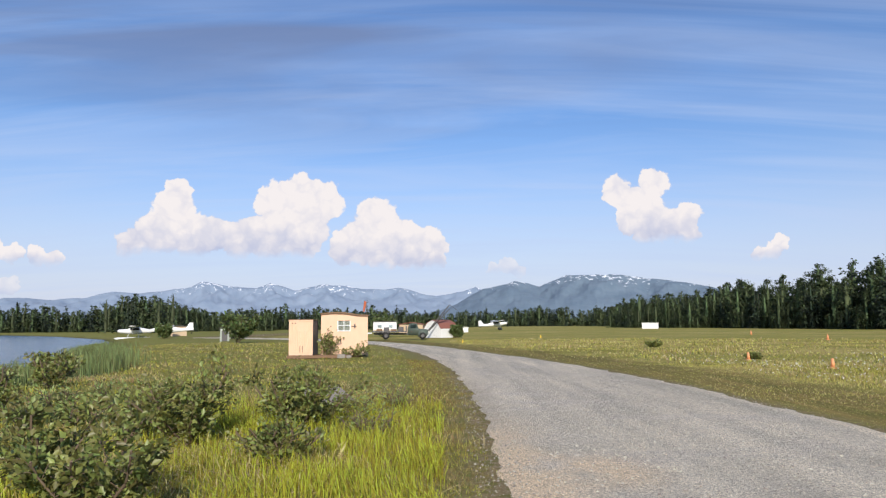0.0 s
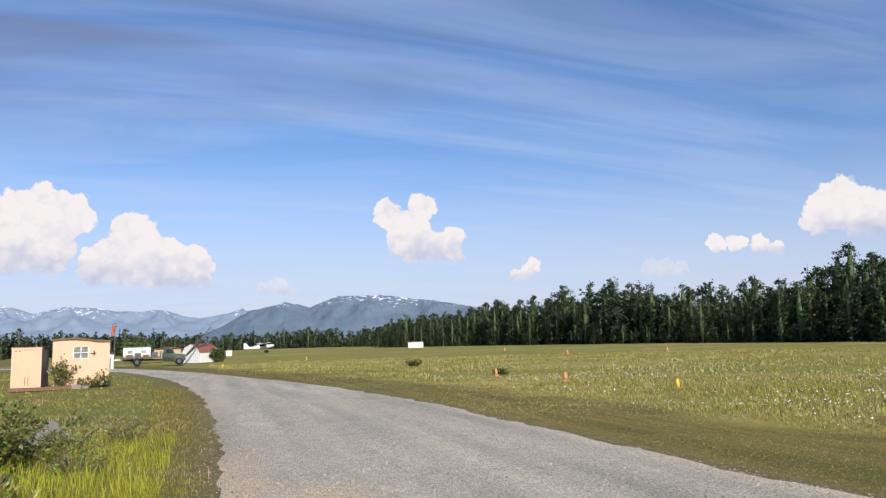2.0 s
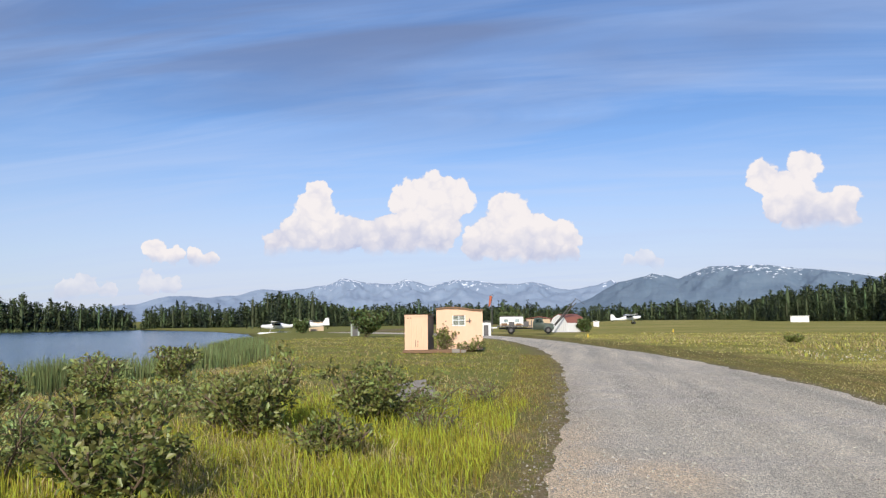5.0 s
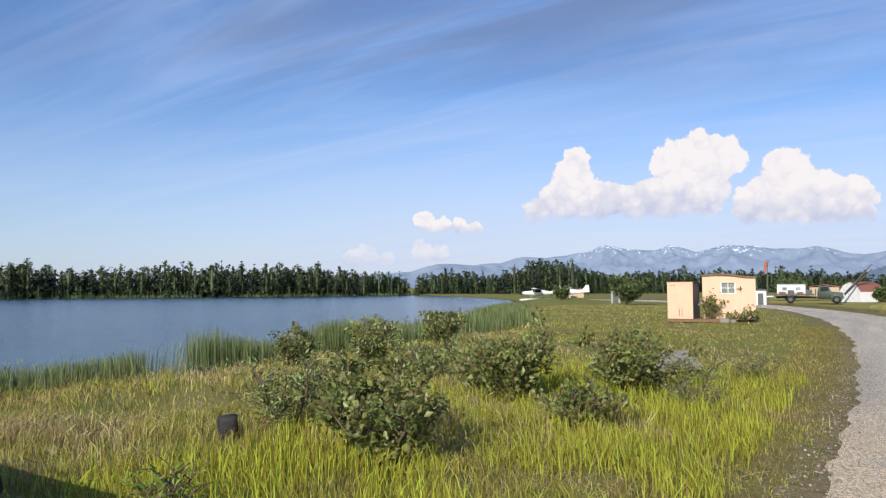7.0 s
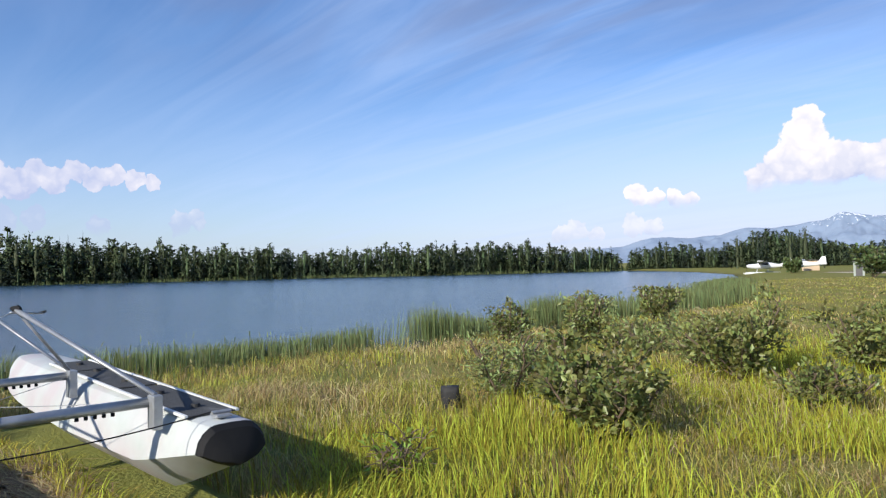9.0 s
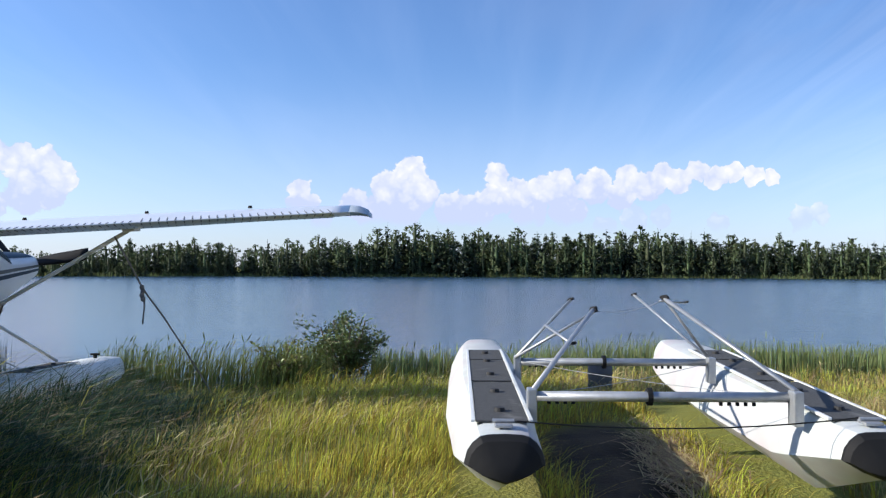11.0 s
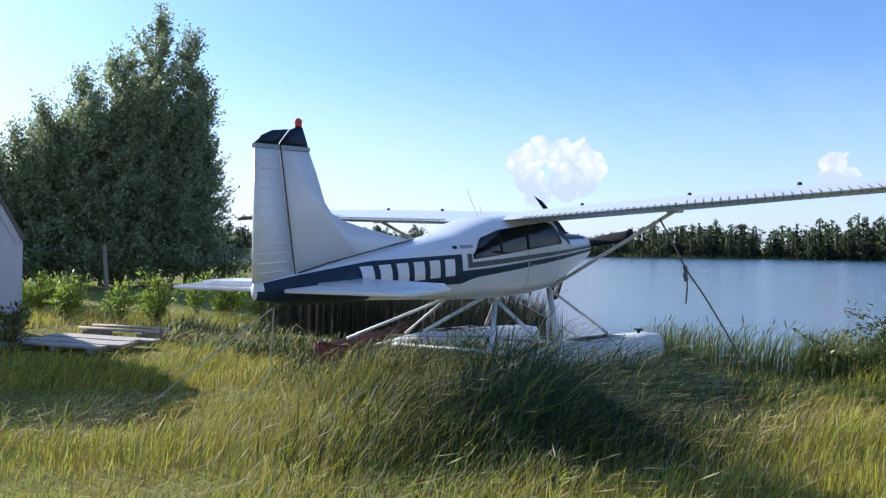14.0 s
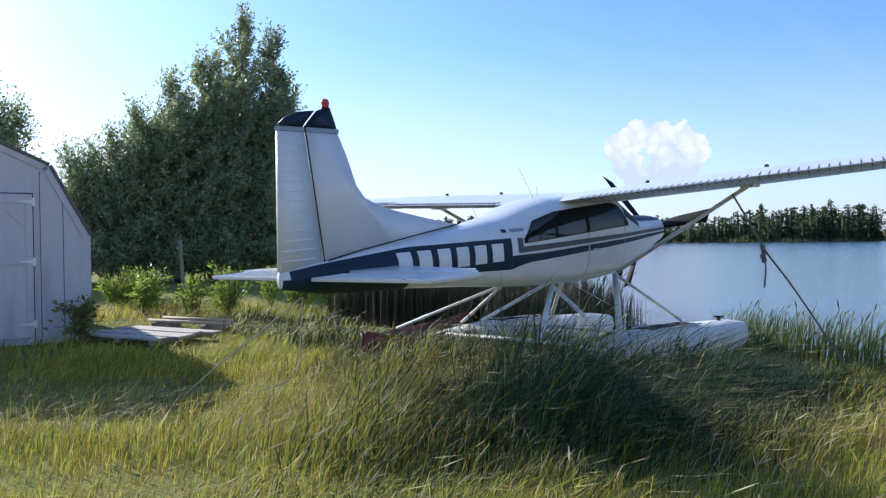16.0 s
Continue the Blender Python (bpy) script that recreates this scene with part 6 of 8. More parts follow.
def flatbed_truck():
    top = thing("flatbed_truck", "old dull green flatbed truck parked on the grass", "truck", pose(-7.5, 82.0, 0.12, 0, 0, 4))
    cab = part("cab", slab(bmesh.new(), [(3.55, 0.45), (3.55, 1.15), (3.75, 1.72), (4.55, 1.74), (4.75, 1.18), (5.75, 1.08), (5.85, 0.5), (5.6, 0.4)], 1.7, None, 0.07), TRUCK_GREEN, top, "rounded green cab and hood", True)
    for s in (-1, 1):
        part("side_window", slab(bmesh.new(), [(3.75, 1.2), (3.88, 1.62), (4.45, 1.64), (4.58, 1.22)], 0.02, Matrix.Translation((0, s * 0.86, 0)), 0), PANE, cab)
        part("fender", rod(bmesh.new(), (5.2, s * 0.72, 0.55), (5.2, s * 0.92, 0.55), 0.52, None, 16), TRUCK_GREEN, cab, "", True)
        for x in (1.15, 5.2):
            wheel(top, (x, s * 0.86, 0.38), 0.38, 0.24)
        part("headlight", rod(bmesh.new(), (5.82, s * 0.55, 0.8), (5.9, s * 0.55, 0.8), 0.1, None, 12), WHITE_TRIM, cab)
    part("bed", box(bmesh.new(), (-0.4, -1.05, 0.78), (3.45, 1.05, 0.92), 0.02), DARK_GREY, top, "dark flat load bed")
    part("chassis", box(bmesh.new(), (-0.2, -0.4, 0.5), (5.5, 0.4, 0.7), 0.02), DARK_GREY, top)
    part("headboard", box(bmesh.new(), (3.35, -1.0, 0.92), (3.45, 1.0, 1.45), 0.02), DARK_GREY, top)
    for i, (x, h) in enumerate(((0.1, 0.25), (0.9, 0.4), (1.7, 0.22), (2.5, 0.45))):
        part("load", box(bmesh.new(), (x, -0.7, 0.92), (x + 0.6, 0.7, 0.92 + h), 0.05), DARK_GREY if i % 2 else BROWN_WOOD, top, "piled scrap load")
    part("tail_board", box(bmesh.new(), (-1.0, -0.9, 0.62), (-0.4, 0.9, 0.74), 0.02), WHITE_TRIM, top)
    return top


flatbed_truck()


def camper(m):
    top = thing("camper_trailer", "white camper trailer with a flat roof", "trailer", m)
    body = part("body", box(bmesh.new(), (-1.6, 0, 0.35), (1.6, 2.0, 1.75), 0.12), WHITE_TRIM, top, "white boxy body")
    part("roof", box(bmesh.new(), (-1.62, -0.02, 1.75), (1.62, 2.02, 1.86), 0.03), DARK_GREY, top)
    for x in (-1.0, 0.5):
        part("window", box(bmesh.new(), (x, -0.02, 1.0), (x + 0.55, 0.0, 1.4), 0.01), PANE, body)
    for x in (-0.3, 0.4):
        wheel(top, (x, 0.1, 0.3), 0.3, 0.18)
    part("stripe", box(bmesh.new(), (-1.55, -0.012, 0.6), (1.55, -0.002, 0.75), 0), TAN, body)
    return top


camper(pose(-7.9, 100, 0.35, 0, 0, 3))


def box_building(name, label, category, m, w, d, h, wall_mt, roof_mt, rise=0.35, openings=()):
    top = thing(name, label, category, m)
    wall = part("wall", box(bmesh.new(), (-w / 2, 0, 0), (w / 2, d, h), 0.01), wall_mt, top)
    part("roof", slab(bmesh.new(), [(-w / 2 - 0.12, h), (0, h + rise), (w / 2 + 0.12, h), (w / 2 + 0.12, h + 0.08), (0, h + rise + 0.08), (-w / 2 - 0.12, h + 0.08)], d + 0.3, Matrix.Translation((0, d / 2, 0)), 0), roof_mt, top)
    for kind, x0, x1, z0, z1 in openings:
        o = part(kind, box(bmesh.new(), (x0, -0.03, z0), (x1, -0.004, z1), 0.005), DARK_GREY if kind == "door" else PANE, wall)
        part("frame", box(bmesh.new(), (x0 - 0.05, -0.04, z1), (x1 + 0.05, -0.004, z1 + 0.06), 0.004), WHITE_TRIM, o)
    return top


box_building("shop_building", "long tan workshop beyond the parked truck", "building", pose(-4.6, 106, 0.5, 0, 0, -4), 3.4, 3.0, 1.25, TAN, RED_ROOF, 0.3)
box_building("utility_shed", "small white shed behind the peach hut", "shed", pose(-8.4, 76, 0.05, 0, 0, 6), 1.0, 1.2, 1.35, WHITE_TRIM, DARK_GREY, 0.12, (("door", -0.25, 0.25, 0.02, 1.1),))
box_building("boat_hut", "tan hut beside the seaplane dock", "hut", pose(-47.3, 131.8, -0.1, 0, 0, 20), 2.7, 2.5, 1.75, TAN, DARK_GREY, 0.2)
SAGE = surface("sage_paint", (0.33, 0.36, 0.31), (0.27, 0.3, 0.26), 5, 0.7)
box_building("privy", "narrow grey-green privy near a shrub", "hut", pose(-24.2, 81.6, -0.05, 0, 0, 17), 1.0, 1.0, 1.45, SAGE, DARK_GREY, 0.1, (("door", -0.3, 0.3, 0.05, 1.3),))
box_building("box_trailer", "white box trailer standing on the airfield", "trailer", pose(52.67, 187, 0.45, 0, 0, -16), 4.0, 2.2, 1.5, WHITE_TRIM, WHITE_TRIM, 0.05)
box_building("field_toilet", "small pale cabin at the field edge", "hut", pose(4.3, 140.4, 0.3, 0, 0, -2), 1.0, 1.0, 0.9, WHITE_TRIM, WHITE_TRIM, 0.1)


def windsock():
    top = thing("windsock", "faded red windsock on a tall pole", "windsock", pose(-9.7, 92.8, 0.2))
    part("pole", rod(bmesh.new(), (0, 0, 0), (0, 0, 4.5), 0.06, 0.04, 10), DARK_GREY, top)
    part("hoop", tube(bmesh.new(), [(0.22 * math.cos(a), 0.1 * math.sin(a), 4.5 + 0.2 * math.sin(a)) for a in np.linspace(0, math.tau, 14)], 0.03), DARK_GREY, top)
    for i in range(4):
        u, v = i / 4, (i + 1) / 4
        a, b = Vector((-0.1 - 0.22 * u, 0, 4.5 - 1.3 * u)), Vector((-0.1 - 0.22 * v, 0, 4.5 - 1.3 * v))
        part("sleeve", rod(bmesh.new(), a, b, 0.18 - 0.07 * u, 0.18 - 0.07 * v, 12), SOCK, top, "sagging fabric sleeve")
    return top


windsock()


def crane_boom():
    top = thing("crane_boom", "dark lattice boom leaning beside a hangar shed", "crane", pose(-2.4, 88.5, 0.1))
    for k in range(2):
        part("boom", rod(bmesh.new(), (0.0, 0.6 * k, 0.2), (3.2, 0.6 * k, 4.0 - 0.5 * k), 0.085, 0.05, 8), DARK_GREY, top)
    for i in range(6):
        u = (i + 1) / 7
        part("lattice", rod(bmesh.new(), (3.2 * u, 0, 0.2 + 3.8 * u), (3.2 * u - 0.2, 0.6, 0.2 + 3.3 * u), 0.025, n=6), DARK_GREY, top)
    part("cable", rod(bmesh.new(), (3.2, 0, 4.0), (4.2, 0, 3.3), 0.02, n=6), DARK_GREY, top)
    return top


crane_boom()


def small_aircraft(name, label, m, paint, floats, low):
    """A far high-wing airplane with fuselage, wing, tail and gear."""
    top = thing(name, label, "airplane", m)
    st = [(0, 0.28, 0.42, 0.04), (1.8, 0.1, 0.62, 0.26), (3.3, -0.08, 0.95, 0.48), (4.6, -0.12, 1.0, 0.52), (5.2, -0.1, 0.72, 0.5), (6.4, 0.05, 0.66, 0.42), (6.7, 0.2, 0.52, 0.25)]
    rings = []
    for x, lo, hi, w in st:
        rings.append([(x, w * math.cos(a), (lo + hi) / 2 + (hi - lo) / 2 * math.sin(a)) for a in np.linspace(0, math.tau, 17)[:-1]])
    body = part("fuselage", loft(bmesh.new(), rings), paint, top, "", True)
    part("wing", loft(bmesh.new(), [[(5.0 - u * c, y, 1.0 + 0.03 * abs(y) + th) for u, th in ((0, 0), (0.3, 0.09), (1, 0), (0.4, -0.05))] for y, c in ((-5.2, 1.2), (-2.5, 1.55), (2.5, 1.55), (5.2, 1.2))]), paint, top)
    part("fin", slab(bmesh.new(), [(0.0, 0.4), (0.1, 1.6), (0.65, 1.6), (1.2, 0.75), (2.0, 0.62), (0.8, 0.45)], 0.08, None, 0.02), paint, top)
    part("stabilizer", box(bmesh.new(), (0.2, -1.5, 0.34), (1.1, 1.5, 0.40), 0.02), paint, top)
    part("propeller", box(bmesh.new(), (6.72, -0.05, -0.5), (6.76, 0.05, 1.3), 0.01), BLACK, top)
    for s in (-1, 1):
        part("side_window", box(bmesh.new(), (3.4, s * 0.49 - 0.02, 0.5), (4.8, s * 0.49 + 0.02, 0.86), 0.01), BLACK, body)
        part("wing_strut", rod(bmesh.new(), (4.6, s * 0.5, -0.05), (4.4, s * 2.4, 1.02), 0.04, n=8), paint, top)
        if floats:
            hull = part("float", loft(bmesh.new(), float_rings(5.6, 0.7, 0.6, 14)), WEATHERED, top, "", True)
            hull.matrix_local = pose(1.6, s * 1.1, -0.62)
            for x in (3.4, 5.0):
                part("float_strut", rod(bmesh.new(), (x, s * 0.4, -0.05), (x + 0.2, s * 1.05, -0.62), 0.035, n=8), paint, top)
        else:
            wheel(top, (4.9, s * 0.95, -0.75), 0.3, 0.2)
            part("gear_leg", rod(bmesh.new(), (4.8, s * 0.4, -0.05), (4.9, s * 0.95, -0.75), 0.05, n=8), paint, top)
    if not floats:
        wheel(top, (0.3, 0, -0.15 if not low else 0.1), 0.12, 0.08)
    return top


small_aircraft("moored_seaplane", "white seaplane moored at the reed spit", pose(-46.8, 122.4, 0.62, 0, 0, 202), WHITE, True, False)
small_aircraft("parked_airplane", "white and green airplane parked near a tan hut", pose(-42.1, 124.2, 0.75, 0, 0, 192), WHITE, False, False)
small_aircraft("parked_airplane", "cream tail-wheel airplane parked out on the airfield", pose(8.2, 168.5, 1.05, 0, -6, 8), WHITE_TRIM, False, True)


def cone(label, x, y, h, mt, lean=0):
    top = thing("marker_cone", label, "cone", pose(x, y, float(ground_z(x, y)) + 0.0, lean, 0, 0), "runway marker cones")
    part("shell", rod(bmesh.new(), (0, 0, 0.03), (0, 0, h), 0.17 * h / 0.7, 0.045, 18), mt, top, "", True)
    part("base", box(bmesh.new(), (-0.22 * h / 0.7, -0.22 * h / 0.7, 0), (0.22 * h / 0.7, 0.22 * h / 0.7, 0.035), 0.01), mt, top)


for x, y, h, mt, lab in ((13.65, 33.05, 0.34, ORANGE, "orange runway marker cone in the mown grass"), (14.06, 26.7, 0.36, ORANGE, "orange runway marker cone in the mown grass"), (14.32, 19.7, 0.3, YELLOW, "yellow runway marker cone in rough grass"), (34.4, 65.9, 0.5, ORANGE, "orange runway marker cone far out on the field"), (44.6, 64.0, 0.5, ORANGE, "orange runway marker cone far out on the field"), (41.0, 98.0, 0.5, ORANGE, "orange runway marker cone far out on the field"), (1.8, 67.2, 0.34, YELLOW, "pale yellow marker cone beside the road"), (11.4, 86, 0.36, YELLOW, "pale yellow marker cone on the field")):
    cone(lab, x, y, h, mt)


def plank_pile():
    """A low deck of sun-bleached boards, with two long poles lying on blocks behind it."""
    top = thing("plank_pile", "pile of bleached boards and poles in the grass", "lumber", pose(-3.55, -11.15, 0.02, 0, 0, 112))
    for i in range(5):
        part("plank", box(bmesh.new(), (-0.95 + 0.06 * (i % 3), -0.62 + 0.22 * i, 0.06 + 0.01 * (i % 2)), (0.75 + 0.09 * ((i * 2) % 3), -0.42 + 0.22 * i, 0.095 + 0.01 * (i % 2)), 0.006), PALE_WOOD, top)
    for i in range(3):
        part("batten", box(bmesh.new(), (-0.8 + 0.7 * i, -0.64, 0.0), (-0.7 + 0.7 * i, 0.5, 0.06), 0.006), OLD_WOOD, top)
    for y, z, x0, x1 in ((0.75, 0.146, -1.0, 0.6), (1.15, 0.146, -1.1, 0.45)):
        part("pole", rod(bmesh.new(), (x0, y, z), (x1, y + 0.05, z), 0.026, 0.024, 8), PALE_WOOD, top, "pale peeled pole", True)
    for x in (-0.85, 0.25):
        part("block", box(bmesh.new(), (x, 0.68, 0.0), (x + 0.08, 1.25, 0.12), 0.01), OLD_WOOD, top)
    return top


plank_pile()


def canoe():
    top = thing("canoe", "dark red canoe lying in tall grass between floats", "canoe", pose(-6.25, -7.75, -0.16, 0, 0, 201))
    rings_out, rings_in = [], []
    for i in range(15):
        u = i / 14
        w = 0.40 * math.sin(math.pi * (0.012 + 0.976 * u)) ** 0.75
        z = 0.36 + 0.16 * abs(2 * u - 1) ** 3
        x = -1.7 + 3.4 * u
        arc = np.linspace(math.pi, math.tau, 11)
        rings_out.append([(x, w * math.cos(a), z + z * math.sin(a)) for a in arc] + [(x, (w - 0.02) * math.cos(a), z + (z - 0.025) * math.sin(a)) for a in arc[::-1]])
    hull = part("hull", loft(bmesh.new(), rings_out), RED_PAINT, top, "scuffed dark red hull", True)
    for s in (-1, 1):
        part("gunwale", tube(bmesh.new(), [(-1.7 + 3.4 * i / 14, s * 0.40 * math.sin(math.pi * (0.012 + 0.976 * i / 14)) ** 0.75, 0.365 + 0.16 * abs(2 * i / 14 - 1) ** 3) for i in range(15)], 0.014), BROWN_WOOD, hull)
    for x in (-0.9, 0.9):
        part("thwart", box(bmesh.new(), (x - 0.08, -0.3, 0.30), (x + 0.08, 0.3, 0.325), 0.005), BROWN_WOOD, hull)
    return top


canoe()


def ground_board():
    top = thing("wooden_hatch", "grey weathered wooden hatch lying in the weeds", "board", pose(-2.42, 15.3, float(ground_z(-2.42, 15.3)) + 0.1, 14, -4, 28))
    for i in range(4):
        part("plank", box(bmesh.new(), (-0.42, -0.5 + 0.25 * i, 0.06), (0.42, -0.262 + 0.25 * i, 0.10), 0.006), OLD_WOOD, top)
    for x in (-0.3, 0.3):
        part("batten", box(bmesh.new(), (x - 0.04, -0.5, 0.0), (x + 0.04, 0.5, 0.06), 0.005), OLD_WOOD, top)
    return top


ground_board()


def fence_post(x, y, h):
    top = thing("wooden_post", "leaning grey wooden post among tall weeds", "post", pose(x, y, float(ground_z(x, y)) - 0.05, 2, 3, 0))
    part("shaft", rod(bmesh.new(), (0, 0, 0), (0, 0, h), 0.045, 0.04, 8), OLD_WOOD, top)


fence_post(-5.6, -15.2, 1.55)


def shore_drum(x, y):
    z = float(ground_z(x, y))
    top = thing("buoy_drum", "dark weathered drum standing in the shore grass", "drum", pose(x, y, z, 0, 0, 20))
    part("shell", rod(bmesh.new(), (0, 0, 0), (0, 0, 0.46), 0.16, None, 18), DARK_GREY, top, "", True)
    for h in (0.15, 0.31, 0.44):
        part("hoop", rod(bmesh.new(), (0, 0, h - 0.012), (0, 0, h + 0.012), 0.168, None, 18), DARK_GREY, top)


shore_drum(-8.9, 2.05)


def log_end(x, y):
    top = thing("charred_stump", "dark rounded stump hidden behind a shrub", "stump", pose(x, y, float(ground_z(x, y)) - 0.2, 0, 0, 30))
    bm = bmesh.new()
    loft(bm, [[((0.10 + 0.02 * math.sin(3 * a + z * 9)) * math.cos(a), (0.10 + 0.02 * math.sin(2 * a + 1)) * math.sin(a), z) for a in np.linspace(0, math.tau, 15)[:-1]] for z in (0, 0.2, 0.38, 0.44)])
    part("wood", bm, RUBBER, top, "", True)


log_end(-4.95, 6.2)

# ---- plants ----
GRASS = surface("meadow_grass", (0.47, 0.375, 0.06), (0.33, 0.295, 0.05), 0.9, 0.6, hue=0.55, through_light=0.32, spot=(0.56, 0.45, 0.13), spot_scale=0.35, spot_at=(0.5, 0.66))
OLIVE_GRASS = surface("olive_grass", (0.43, 0.375, 0.06), (0.30, 0.29, 0.05), 0.9, 0.6, hue=0.5, through_light=0.32, spot=(0.38, 0.28, 0.12), spot_scale=0.6, spot_at=(0.44, 0.58))
BRIGHT_GRASS = surface("sunny_grass", (0.42, 0.40, 0.045), (0.32, 0.33, 0.04), 0.9, 0.55, hue=0.5, through_light=0.32)
DARK_GRASS = surface("lush_grass", (0.15, 0.17, 0.045), (0.10, 0.13, 0.04), 0.9, 0.55, hue=0.5, through_light=0.32)
# tall lush grass with the aircraft's shadow put into its colour
SHADE_GRASS = surface("shade_dark_grass", (0.05, 0.083, 0.033), (0.036, 0.06, 0.027), 0.9, 0.5, hue=0.5, through_light=0.12)
DRY_GRASS = surface("dry_seed_grass", (0.52, 0.42, 0.22), (0.42, 0.33, 0.17), 1.2, 0.8, hue=0.4, through_light=0.32)
RIPE_GRASS = surface("ripe_seed_grass", (0.42, 0.32, 0.22), (0.52, 0.43, 0.28), 1.2, 0.8, hue=0.4, through_light=0.35)
VERGE_GRASS = surface("trodden_grass", (0.26, 0.19, 0.085), (0.19, 0.15, 0.055), 1.2, 0.8, hue=0.5, through_light=0.2)
DARK_REED = surface("dark_reed", (0.06, 0.06, 0.034), (0.04, 0.04, 0.025), 0.8, 0.7, hue=0.5, through_light=0.12)
REED = surface("shore_reed", (0.21, 0.245, 0.095), (0.15, 0.185, 0.07), 0.8, 0.5, hue=0.4, through_light=0.35)
FIELD_GRASS = surface("mown_grass", (0.42, 0.37, 0.09), (0.32, 0.30, 0.07), 0.4, 0.7, hue=0.4, through_light=0.3, spot=(0.45, 0.38, 0.13), spot_scale=0.16, spot_at=(0.48, 0.62))
BUSH_LEAF = surface("shrub_leaf", (0.12, 0.145, 0.04), (0.30, 0.30, 0.085), 3.0, 0.45, hue=0.5, through_light=0.35)
WILLOW_LEAF = surface("willow_leaf", (0.20, 0.245, 0.075), (0.30, 0.33, 0.12), 3.0, 0.5, hue=0.5, through_light=0.3)
WEED_LEAF = surface("weed_leaf", (0.32, 0.40, 0.06), (0.22, 0.31, 0.05), 3.0, 0.5, hue=0.4, through_light=0.45)
TREE_LEAF = surface("birch_leaf", (0.26, 0.31, 0.16), (0.36, 0.40, 0.22), 1.0, 0.36, hue=0.5, through_light=0.42)
LUSH_LEAF = surface("lush_leaf", (0.085, 0.12, 0.04), (0.14, 0.175, 0.055), 3.0, 0.5, hue=0.5, through_light=0.3)
STEM = surface("shrub_stem", (0.16, 0.11, 0.07), (0.10, 0.075, 0.05), 12, 0.85)
BARK = surface("grey_bark", (0.17, 0.15, 0.13), (0.09, 0.08, 0.07), 9, 0.9, bump=0.5)
FLOWER = surface("white_clover", (0.7, 0.68, 0.62), (0.6, 0.6, 0.55), 5, 0.7, hue=0.2)

for plant in (RIPE_GRASS, VERGE_GRASS, GRASS, OLIVE_GRASS, BRIGHT_GRASS, DARK_GRASS, SHADE_GRASS, DRY_GRASS, FIELD_GRASS, REED):
    plant.node_tree.nodes["Principled BSDF"].inputs["Specular IOR Level"].default_value = 0.12

grass_rng = np.random.default_rng(5)
WIND = np.array([-0.72, 0.66])


def keep_clear(x, y):
    """True where a thing stands in which no grass grows."""
    bad = np.zeros(len(x), bool)
    for x0, x1, y0, y1 in ((-8.0, -2.55, 0.22, 0.86), (-8.1, -2.75, 2.3, 3.0), (-2.95, 0.4, -16, -11.95), (-4.2, -2.6, -12.6, -10.0), (-7.75, -3.9, 36.6, 41.2), (-3.1, -1.75, 13.6, 15.6)):
        bad |= (x > x0) & (x < x1) & (y > y0) & (y < y1)
    bad |= ((x + 5.1) / 1.7) ** 2 + ((y - 1.5) / 0.55) ** 2 < 1 + 0.3 * wave(x, y, 0.3, 1.0)
    bad |= lake_distance(x, y) < 0.15
    l, r = road_edges(y)
    bad |= (x > l - 0.12) & (x < r + 0.12)
    return bad


